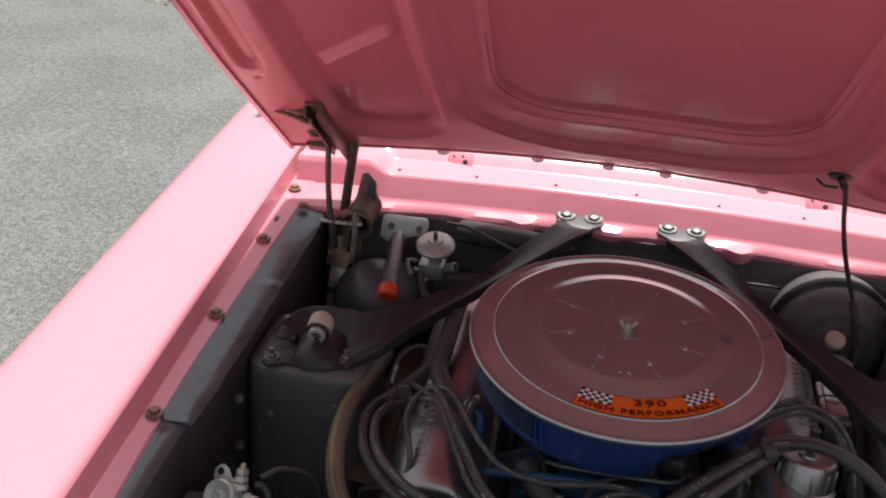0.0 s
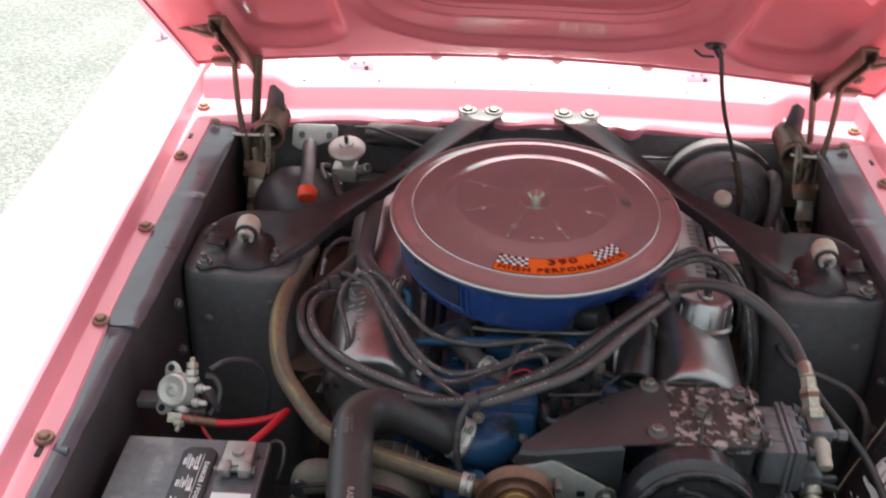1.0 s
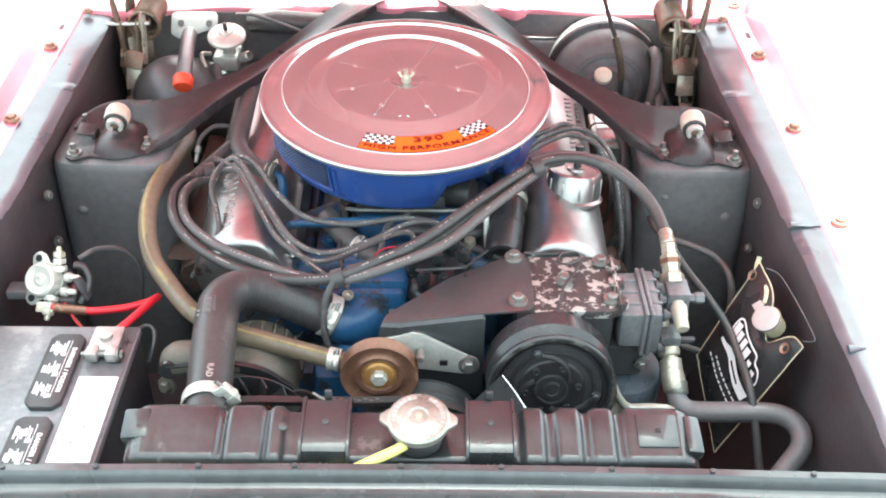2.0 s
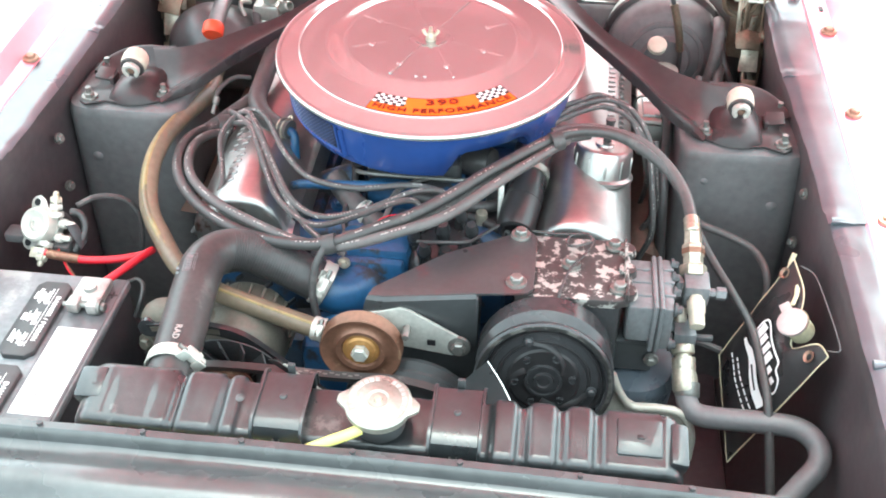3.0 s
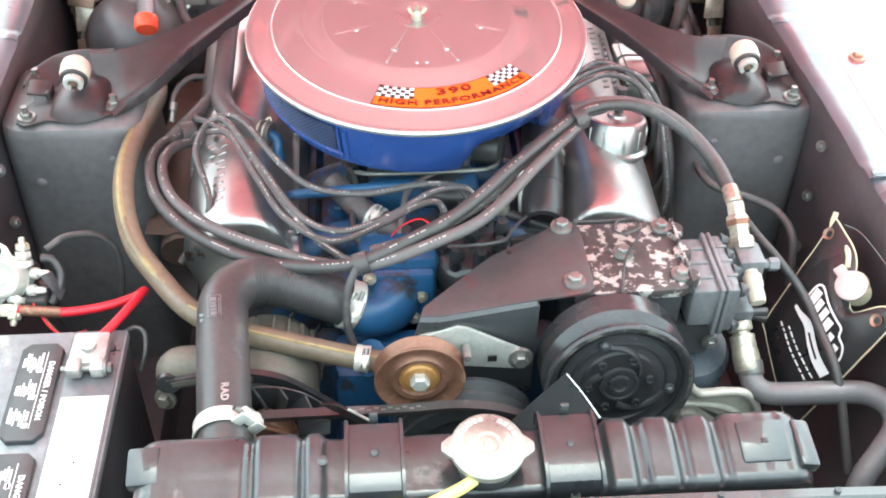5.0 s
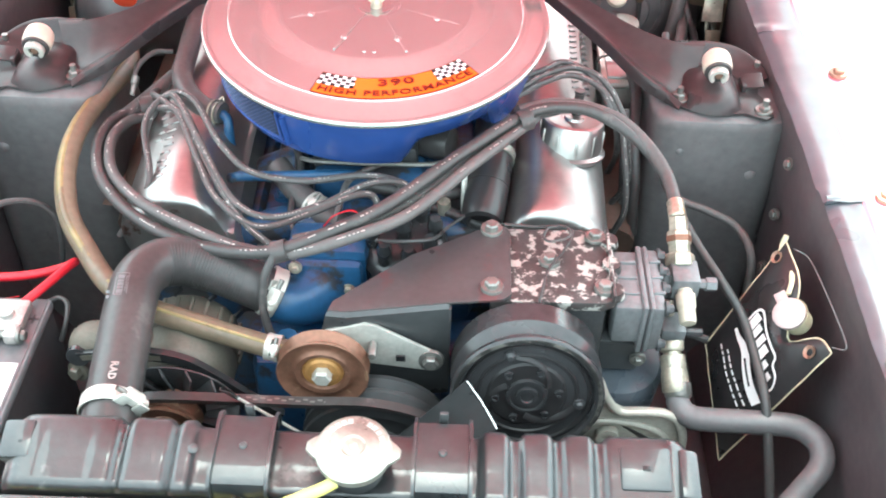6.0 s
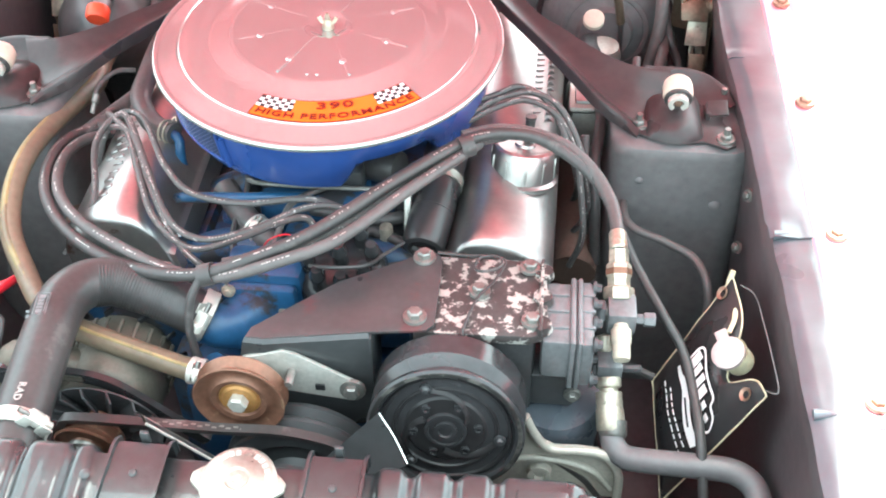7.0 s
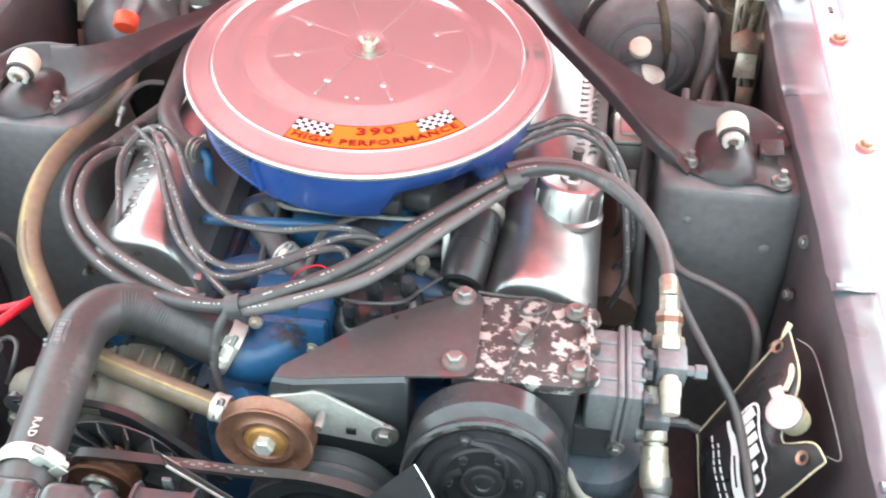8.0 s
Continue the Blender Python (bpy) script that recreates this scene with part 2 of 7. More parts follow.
def part(name, bm, mat, parent=None, label="", kind="", flat=False):
    """Links a bmesh, given in the world's coordinates, as one mesh under its thing or part."""
    bmesh.ops.recalc_face_normals(bm, faces=bm.faces)
    if parent:
        bm.transform(place(parent).inverted())
    me = bpy.data.meshes.new(name)
    bm.to_mesh(me)
    bm.free()
    if not flat:
        me.shade_smooth()
        me.set_sharp_from_angle(angle=radians(38))
    me.materials.append(mat)
    ob = new(name, me)
    if parent:
        ob.parent = parent
    return tagged(ob, label, kind=kind)


def axis(p, d, roll=0):
    """A pose at p whose z points along d."""
    return Matrix.Translation(p) @ Vector(d).to_track_quat("Z", "Y").to_matrix().to_4x4() @ pose(0, 0, 0, 0, 0, roll)


def merge(bm, other):
    me = bpy.data.meshes.new("scrap")
    other.to_mesh(me)
    other.free()
    bm.from_mesh(me)
    bpy.data.meshes.remove(me)
    return bm


def box(x0, x1, y0, y1, z0, z1, bevel=0.0, m=None, bm=None, segs=2):
    b = bmesh.new()
    bmesh.ops.create_cube(b, size=1)
    b.transform(Matrix.Translation(((x0 + x1) / 2, (y0 + y1) / 2, (z0 + z1) / 2)) @ Matrix.Diagonal((x1 - x0, y1 - y0, z1 - z0, 1)))
    if bevel:
        bmesh.ops.bevel(b, geom=b.edges[:], offset=bevel, segments=segs, affect="EDGES", profile=0.5)
    if m:
        b.transform(m)
    return merge(bm, b) if bm else b


def lathe(profile, m, segs=32, bm=None, arc=360.0, wobble=None):
    """Turns (radius, height) pairs about the z of the pose m."""
    b = bmesh.new()
    rings = []
    for r, h in profile:
        if r < 1e-6:
            rings.append([b.verts.new((0, 0, h))])
        else:
            rings.append([b.verts.new((r * math.cos(2 * math.pi * k / segs), r * math.sin(2 * math.pi * k / segs), h)) for k in range(segs)])
    for a, c in zip(rings, rings[1:]):
        for k in range(segs):
            q = [a[k % len(a)], a[(k + 1) % segs % len(a)], c[(k + 1) % segs % len(c)], c[k % len(c)]]
            q = [v for i, v in enumerate(q) if v not in q[:i]]
            if len(q) > 2:
                b.faces.new(q)
    b.transform(m)
    return merge(bm, b) if bm else b


def spline(pts, steps=6):
    """A smooth curve through points (Catmull-Rom)."""
    p = [Vector(q) for q in pts]
    if len(p) < 3:
        return p
    p = [p[0] * 2 - p[1]] + p + [p[-1] * 2 - p[-2]]
    out = []
    for i in range(1, len(p) - 2):
        a, b, c, d = p[i - 1:i + 3]
        for k in range(steps):
            t = k / steps
            out.append(0.5 * (2 * b + (c - a) * t + (2 * a - 5 * b + 4 * c - d) * t * t + (3 * b - a - 3 * c + d) * t ** 3))
    return out + [p[-2]]


def tube(pts, r, segs=10, steps=6, bm=None, cap=True, flat=1.0, ripple=None):
    """A hose, wire or rod along points; r may be a list. ripple: (depth, pitch) of corrugations."""
    b = bmesh.new()
    path = spline(pts, steps)
    n = len(path)
    rad = [r] * n if not isinstance(r, (list, tuple)) else list(np.interp(np.linspace(0, 1, n), np.linspace(0, 1, len(r)), r))
    side = None
    rings = []
    for i, q in enumerate(path):
        d = (path[min(i + 1, n - 1)] - path[max(i - 1, 0)]).normalized()
        if side is None:
            side = d.orthogonal().normalized()
        side = (side - d * side.dot(d)).normalized()
        up = d.cross(side)
        rr = rad[i] - (ripple if ripple and i % 2 else 0)
        rings.append([b.verts.new(q + (side * math.cos(a) + up * math.sin(a) * flat) * rr) for a in (2 * math.pi * k / segs for k in range(segs))])
    for a, c in zip(rings, rings[1:]):
        for k in range(segs):
            b.faces.new((a[k], a[(k + 1) % segs], c[(k + 1) % segs], c[k]))
    if cap:
        b.faces.new(rings[0])
        b.faces.new(rings[-1])
    return merge(bm, b) if bm else b


def plate(poly, m, t, bevel=0.0, bm=None):
    """A sheet of thickness t with the outline poly, in the plane of the pose m."""
    b = bmesh.new()
    f = b.faces.new([b.verts.new((x, y, 0)) for x, y in poly])
    ext = bmesh.ops.extrude_face_region(b, geom=[f])
    bmesh.ops.translate(b, verts=[v for v in ext["geom"] if isinstance(v, bmesh.types.BMVert)], vec=(0, 0, t))
    if bevel:
        bmesh.ops.bevel(b, geom=b.edges[:], offset=bevel, segments=2, affect="EDGES", profile=0.5)
    b.transform(m)
    return merge(bm, b) if bm else b


def skin(rows, bm=None, close=False):
    """A sheet through rows of points; close joins each row's ends and caps the two end rows."""
    b = bmesh.new()
    v = [[b.verts.new(p) for p in row] for row in rows]
    for a, c in zip(v, v[1:]):
        for k in range(len(a) if close else len(a) - 1):
            j = (k + 1) % len(a)
            b.faces.new((a[k], a[j], c[j], c[k]))
    if close:
        b.faces.new(v[0])
        b.faces.new(v[-1])
    return merge(bm, b) if bm else b


def thicken(bm, t):
    """Gives a sheet a wall thickness."""
    bmesh.ops.recalc_face_normals(bm, faces=bm.faces)
    bmesh.ops.solidify(bm, geom=bm.faces[:], thickness=t)
    return bm


def hexbolt(p, d, r=0.008, h=0.007, flange=True, bm=None, roll=0):
    b = lathe([(0, h), (r * 0.8, h), (r, h * 0.82), (r, 0.0), (0, 0)], axis(p, d, roll), 6)
    if flange:
        lathe([(0, 0.002), (r * 1.5, 0.002), (r * 1.6, 0.0), (r * 1.6, -0.002), (0, -0.002)], axis(p, d), 16, b)
    return merge(bm, b) if bm else b


def lettering(text, size, m, bend=None, thick=0.0004, wide=1.0):
    """Letters as a mesh, centred on the pose m, facing its z; bend: (centre radius) lays them along an arc whose centre lies at +y."""
    cu = bpy.data.curves.new("text", "FONT")
    cu.body, cu.size, cu.align_x, cu.align_y, cu.extrude, cu.resolution_u = text, size, "CENTER", "CENTER", thick, 2
    cu.space_character, cu.offset = 1.12, size * 0.014
    ob = new("text", cu)
    me = bpy.data.meshes.new_from_object(ob.evaluated_get(bpy.context.evaluated_depsgraph_get()))
    b = bmesh.new()
    b.from_mesh(me)
    bpy.data.objects.remove(ob)
    bpy.data.curves.remove(cu)
    bpy.data.meshes.remove(me)
    for v in b.verts:
        v.co.x *= wide
    if bend:
        for v in b.verts:
            a, r = v.co.x / bend, bend - v.co.y
            v.co.x, v.co.y = r * math.sin(a), bend - r * math.cos(a)
    b.transform(m)
    return b


def bars(rows, m, thick=0.0004):
    """Unreadable writing as plain bars: (x, y, length, height) each, in the plane of the pose m."""
    b = bmesh.new()
    for x, y, w, h in rows:
        box(x, x + w, y - h / 2, y + h / 2, 0, thick, m=m, bm=b)
    return b


def rise(y):
    """The gentle climb of the body line towards the windscreen."""
    return 0.042 * (y - 0.5)


# ---- ground ----
def build_ground():
    bm = bmesh.new()
    bmesh.ops.create_grid(bm, x_segments=2, y_segments=2, size=600)
    part("ground", bm, ASPHALT, label="weathered grey asphalt with pale stone chips", kind="structure")["category"] = "ground"
    rng = random.Random(3)
    bm = bmesh.new()
    for k in range(5200):
        x, y = rng.uniform(-9, 1.5), 5.36 + rng.gauss(0, 0.12) + 0.05 * math.sin(k)
        if noise.noise((x * 0.9, y * 2, 0)) < -0.05:
            continue
        a, h, w = rng.uniform(0, 6.3), rng.uniform(0.008, 0.025), 0.010
        dx, dy = math.cos(a) * w, math.sin(a) * w
        v = [bm.verts.new(q) for q in ((x - dx, y - dy, 0), (x + dx, y + dy, 0), (x + rng.uniform(-.03, .03), y + rng.uniform(-.03, .03), h))]
        bm.faces.new(v)
    tagged(part("grass_tufts", bm, GRASS, label="thin green grass growing along the edge of the asphalt", kind="stuff", flat=True), category="grass")


build_ground()


# ---- car body ----
def ledge_edge(y, s):
    """Where the bolt flange meets the black apron."""
    return float(np.interp(y, [0.10, 0.20, 0.32, 0.45, 0.86], [0.572, 0.578, 0.586, 0.588, 0.586])) if s < 0 else 0.5705


def ledge_inner(y, s):
    """The inner lip of the apron's ledge, where it turns down."""
    return float(np.interp(y, [0.10, 0.262, 0.272, 0.42, 0.86], [0.551, 0.549, 0.540, 0.537, 0.536])) if s < 0 else float(np.interp(y, [0.0, 0.262, 0.272, 0.40, 0.60, 0.86], [0.535, 0.531, 0.526, 0.525, 0.514, 0.513]))


def bolt_line(y, s):
    """The row of fender bolts."""
    return 0.589 + 0.032 * (y - 0.26) if s < 0 else 0.593


def crest_foot(y, s):
    """The foot of the step between the bolt flange and the wing's top."""
    return 0.600 + 0.030 * (y - 0.1) if s < 0 else 0.604


def fender_section(y, s):
    """Points of a wing's cross-section at y, from the bolt flange over the crown and down the side."""
    c, z = crest_foot(y, s), rise(y)
    f = max(0.0, -0.02 - y)
    g = ledge_edge(y, s)
    pts = [(g - 0.0025, 0.922), (g, 0.926), (g + 0.004, 0.9262), (c - 0.005, 0.9275), (c - 0.001, 0.9285), (c + 0.0005, 0.932), (c + 0.0035, 0.958), (c + 0.005, 0.9635), (c + 0.009, 0.9660), (c + 0.016, 0.9668), (0.70, 0.972),
           (0.76, 0.972), (0.79, 0.966), (0.812, 0.952), (0.828, 0.930), (0.838, 0.900), (0.85, 0.84), (0.865, 0.72), (0.87, 0.55), (0.855, 0.35), (0.84, 0.25)]
    return [Vector((s * x, y, zz + z - 0.25 * f * f)) for x, zz in pts]


def build_body():
    body = thing("car_body", (0, 0.5, 0.25), "pink car front end with a black-painted engine bay", "car")
    for s in (-1, 1):
        ys = [-0.5 + 0.1 * k for k in range(22)]
        fender = part("fender", thicken(skin([fender_section(y, s) for y in ys]), 0.0015), PINK, body, "glossy pink painted front fender")
        for y in (-0.165, 0.040, 0.264, 0.497, 0.724, 0.912):
            part("fender_bolt", hexbolt((s * bolt_line(y, s), y, 0.9305 + rise(y)), (0, 0, 1), 0.0075, 0.007, roll=y * 70), RUSTBOLT, fender, "rusty flanged hex bolt")
        for y in (0.80, 0.02, 0.882):
            c = bolt_line(y, s)
            part("slot" if y < 0.85 else "small_bolt", box(s * c - 0.003, s * c + 0.003, y - 0.008, y + 0.008, 0.9265 + rise(y), 0.9285 + rise(y)) if y < 0.85 else
                 hexbolt((s * (c - 0.034), y - 0.03, 0.9305 + rise(y)), (0, 0, 1), 0.006, 0.005), INK if y < 0.85 else RUSTBOLT, fender)

        # inner apron: a ledge under the flange, then a wall down to the frame rail
        def apron_row(y):
            z, e = rise(y), ledge_inner(y, s)
            w = e + 0.003 * noise.noise((y * 9, s, 0))
            return [Vector((s * x, y, zz + z)) for x, zz in ((ledge_edge(y, s) + 0.005, 0.9200), (ledge_edge(y, s) - 0.012, 0.9203), (w + 0.018, 0.917), (w + 0.004, 0.9125), (w, 0.902), (e + 0.004, 0.87), (max(e + 0.006, 0.538), 0.75), (0.545, 0.55), (0.47, 0.42))]
        apron = part("apron", thicken(skin([apron_row(-0.17 + 0.025 * k) for k in range(47)]), 0.0015), WALLBLK, body, "black-painted inner fender apron")
        # overlapping sheets on the ledge
        for y0, y1, dz in ((-0.16, 0.270, 0.0022), (0.262, 0.604, 0.0042), (0.600, 0.862, 0.0022)):
            rows = []
            for k in range(37):
                y = y0 + (y1 - y0) * k / 36
                e, g = ledge_inner(min(y, 0.262) if y0 < 0 else max(y, 0.272), s), ledge_edge(y, s)
                j = 0.0022 * noise.noise((y * 23, s * 3, y0))
                dent = 0.0018 * noise.noise((y * 13, s * 5, 2)) + 0.0007 * noise.noise((y * 41, s, 7))
                curl = 0.004 if y0 > 0.2 and k < 3 else 0.0
                rows.append([Vector((s * x, y, 0.9205 + rise(y) + dz + h)) for x, h in ((g + 0.003 - abs(j) * 0.7, 0), (g - 0.010, -0.0008 + dent * 0.3), ((g * 2 + e) / 3, -0.0016 + dent * 0.8), ((g + e * 2) / 3, -0.0024 + dent + curl * 0.5), (e + 0.004 + j, -0.0046 + dent * 0.6 + curl), (e - 0.002 + j, -0.0085 + curl))])
            part("ledge_sheet", thicken(skin(rows), 0.001), APRON, apron)
        for y in (0.268, 0.03):
            m = axis((s * (ledge_inner(y, s) + 0.001), y, 0.9195 + rise(y)), (s, 0, 0.12))
            part("pressed_notch", lathe([(0.0, 0.0), (0.0055, 0.0), (0.0050, 0.006), (0.0030, 0.015), (0.0, 0.022)], m, 16), APRON, apron)
        for y, z in ((0.405, 0.86), (0.40, 0.78), (0.385, 0.70)):
            part("apron_bolt", hexbolt((s * 0.526, y - 0.01, z), (-s, -0.4, 0.3), 0.0052, 0.006), BOLT, apron)

        # shock tower: tapered pressed box with soft corners
        def ring(x0, x1, y0, y1, z, r):
            out = []
            for cx, cy, a0 in ((x1 - r, y1 - r, 0), (x0 + r, y1 - r, 90), (x0 + r, y0 + r, 180), (x1 - r, y0 + r, 270)):
                out += [Vector((s * (cx + r * math.cos(radians(a0 + a))), cy + r * math.sin(radians(a0 + a)), z)) for a in (0, 30, 60, 90)]
            return out
        tower = part("shock_tower", skin([ring(0.366, 0.548, 0.446, 0.74, 0.42, 0.032), ring(0.365, 0.545, 0.446, 0.69, 0.62, 0.031), ring(0.363, 0.541, 0.446, 0.635, 0.80, 0.030),
                                          ring(0.361, 0.538, 0.444, 0.612, 0.868, 0.030), ring(0.361, 0.537, 0.444, 0.608, 0.876, 0.030), ring(0.364, 0.535, 0.4465, 0.604, 0.8820, 0.029), ring(0.371, 0.529, 0.453, 0.598, 0.8855, 0.026), ring(0.382, 0.520, 0.466, 0.59, 0.8868, 0.022)], close=True), BLACK, body, "black-painted pressed steel shock tower")
        for x, y, z, r in ((0.40, 0.4495, 0.835, 0.006), (0.50, 0.4495, 0.80, 0.008)):
            part("dimple", lathe([(0, 0.003), (r * 0.7, 0.002), (r, 0.0)], axis((s * x, y - 0.004, z), (0, -1, 0.25)), 16), BLACK, tower)

    # cowl: a stepped pink beam in front of the windscreen
    prof = [(0.976, 0.896), (0.972, 0.908), (0.975, 0.914), (0.984, 0.9195), (0.990, 0.9225), (0.9935, 0.927), (1.006, 0.961), (1.0095, 0.9650), (1.015, 0.9668), (1.062, 0.9730), (1.068, 0.9755), (1.080, 0.987), (1.11, 0.997), (1.30, 1.006), (1.42, 1.03)]
    rows = []
    for k in range(125):
        x = -0.62 + 0.01 * k
        wav = 0.0045 * noise.noise((x * 16, 0, 0)) + 0.003 * math.sin(x * 31) - 0.016 * math.exp(-((x + 0.195) / 0.02) ** 2) - 0.018 * math.exp(-((x - 0.197) / 0.02) ** 2)
        bow = 0.115 * x * x
        cheek = max(0.0, min(1.0, (abs(x) - 0.455) / 0.03))
        rows.append([Vector((x, y + (wav if i < 3 else 0) - bow, z + (wav * 0.25 if i < 2 else 0) + (0.030 * cheek * max(0.0, 1 - abs(y - 1.03) / 0.055)))) for i, (y, z) in enumerate(prof)])
    cowl = part("cowl", thicken(skin(rows), 0.0015), PINK, body, "stepped pink cowl panel with small holes")
    for x in (-0.435, -0.291, -0.144, 0.004, 0.152, 0.30, 0.445):
        part("hole", lathe([(0, 0.0012), (0.0032, 0.0012), (0.0032, -0.001)], axis((x, 1.0260 - 0.115 * x * x, 0.9684), (0, -0.15, 1)), 12), INK, cowl)
    for x in (-0.330, 0.330):
        bm_m = axis((x, 1.0735 - 0.115 * x * x, 0.9815), (0, -0.72, 0.69))
        part("pressed_boss", box(-0.024, 0.024, -0.014, 0.012, 0.0, 0.0012, 0.0006, bm_m), PINK, cowl)
        for dx, dy, r in ((0.010, -0.006, 0.0048), (-0.013, 0.003, 0.002), (0.004, 0.005, 0.002)):
            part("hole", lathe([(0, 0.0020), (r, 0.0020), (r, 0.0005)], bm_m @ Matrix.Translation((dx, dy, 0)), 12), INK, cowl)
    for s in (-1, 1):
        part("cowl_corner", box(min(s * 0.475, s * 0.612), max(s * 0.475, s * 0.612), 0.862, 1.03, 0.920, 0.9435, 0.006), PINK, body)
    # firewall with a pressed step
    bm = box(-0.56, 0.56, 0.972, 0.985, 0.30, 0.885, 0.004)
    box(-0.52, -0.05, 0.93, 0.97, 0.45, 0.80, 0.02, bm=bm)
    box(0.08, 0.52, 0.945, 0.97, 0.45, 0.86, 0.02, bm=bm)
    part("firewall", bm, BLACK, body, "black-painted firewall")
    rows = []
    for k in range(32):
        x = -0.62 + 0.04 * k
        rows.append([Vector((x, y - 0.115 * x * x, z)) for y, z in ((0.976, 0.80), (0.974, 0.900))])
    part("firewall_lip", thicken(skin(rows), 0.002), BLACK, body)
    # radiator support and front panel
    rows = []
    for k in range(41):
        x = -0.60 + 0.03 * k
        w = 0.002 * noise.noise((x * 9, 7, 0))
        bow = -0.012 * (x / 0.6) ** 2
        rows.append([Vector((x, y + bow, z + w)) for y, z in ((-0.1465, 0.86), (-0.1465, 0.892), (-0.149, 0.896), (-0.1575, 0.896), (-0.160, 0.893), (-0.163, 0.882), (-0.168, 0.879), (-0.178, 0.880), (-0.192, 0.888), (-0.206, 0.8925), (-0.216, 0.892), (-0.227, 0.886), (-0.236, 0.875), (-0.240, 0.860), (-0.240, 0.80), (-0.236, 0.70), (-0.236, 0.45))])
    front = part("radiator_support", thicken(skin(rows), 0.0015), SUPPORT, body, "dusty black radiator support panel with screws along its flange")
    for x in (-0.50, -0.40, -0.305, -0.20, -0.10, 0.01, 0.115, 0.23, 0.335, 0.44, 0.53):
        part("screw", hexbolt((x, -0.1535 - 0.012 * (x / 0.6) ** 2, 0.8975), (0, 0, 1), 0.0019, 0.0016, roll=x * 300), CASTBLK, front)
    for x in (-0.42, -0.36, 0.30, 0.40):
        part("front_brace", box(x, x + 0.02, -0.42, -0.238, 0.66, 0.69, 0.004), BLACK, body)
    part("splash_pan", box(-0.60, 0.60, -0.50, -0.23, 0.55, 0.57, 0.005), WALLBLK, body)
    part("lower_crossmember", box(-0.5, 0.5, -0.15, 0.0, 0.33, 0.40, 0.01), WALLBLK, body)
    part("floor_pan", box(-0.50, 0.50, -0.15, 0.97, 0.27, 0.29, 0.005), WALLBLK, body)
    for s in (-1, 1):
        wm = axis((s * 0.70, 0.52, 0.325), (s, 0, 0))
        wheel = part("wheel", lathe([(0, 0.05), (0.05, 0.05), (0.17, 0.03), (0.19, 0.07), (0.19, -0.08), (0, -0.08)], wm, 36), GLOSS, body)
        part("tyre", lathe([(0.19, 0.075), (0.24, 0.095), (0.30, 0.09), (0.323, 0.07), (0.325, 0.0), (0.323, -0.07), (0.30, -0.09), (0.24, -0.095), (0.19, -0.075)], wm, 48), RUBBER, wheel)
    for s in (-1, 1):
        part("frame_rail", box(min(s * 0.38, s * 0.48), max(s * 0.38, s * 0.48), -0.15, 0.97, 0.36, 0.45, 0.01), WALLBLK, body)
    return body


build_body()

HOOD = Matrix.Translation((0, 0.961, 1.045)) @ pose(0, 0, 0, -39.2, 0, 0) @ Matrix.Diagonal((1, -1, 1, 1))


def droop(x):
    """How far the hood falls away from its middle towards the sides, and its slight twist on the hinges."""
    q = (x / 0.605) ** 2
    return Vector((0, -0.075 * q, -0.0115 * q - 0.014 * x))


def narrowing(v):
    """The hood's width at v from its rear edge, as a share of the rear width: it narrows towards the nose."""
    return 1 - 0.085 * max(0.0, v - 0.42)


def rounded(x, y, x0, x1, y0, y1, r):
    """Signed distance to a rounded rectangle, negative inside."""
    qx, qy = abs(x - (x0 + x1) / 2) - (x1 - x0) / 2 + r, abs(y - (y0 + y1) / 2) - (y1 - y0) / 2 + r
    return math.hypot(max(qx, 0), max(qy, 0)) + min(max(qx, qy), 0) - r


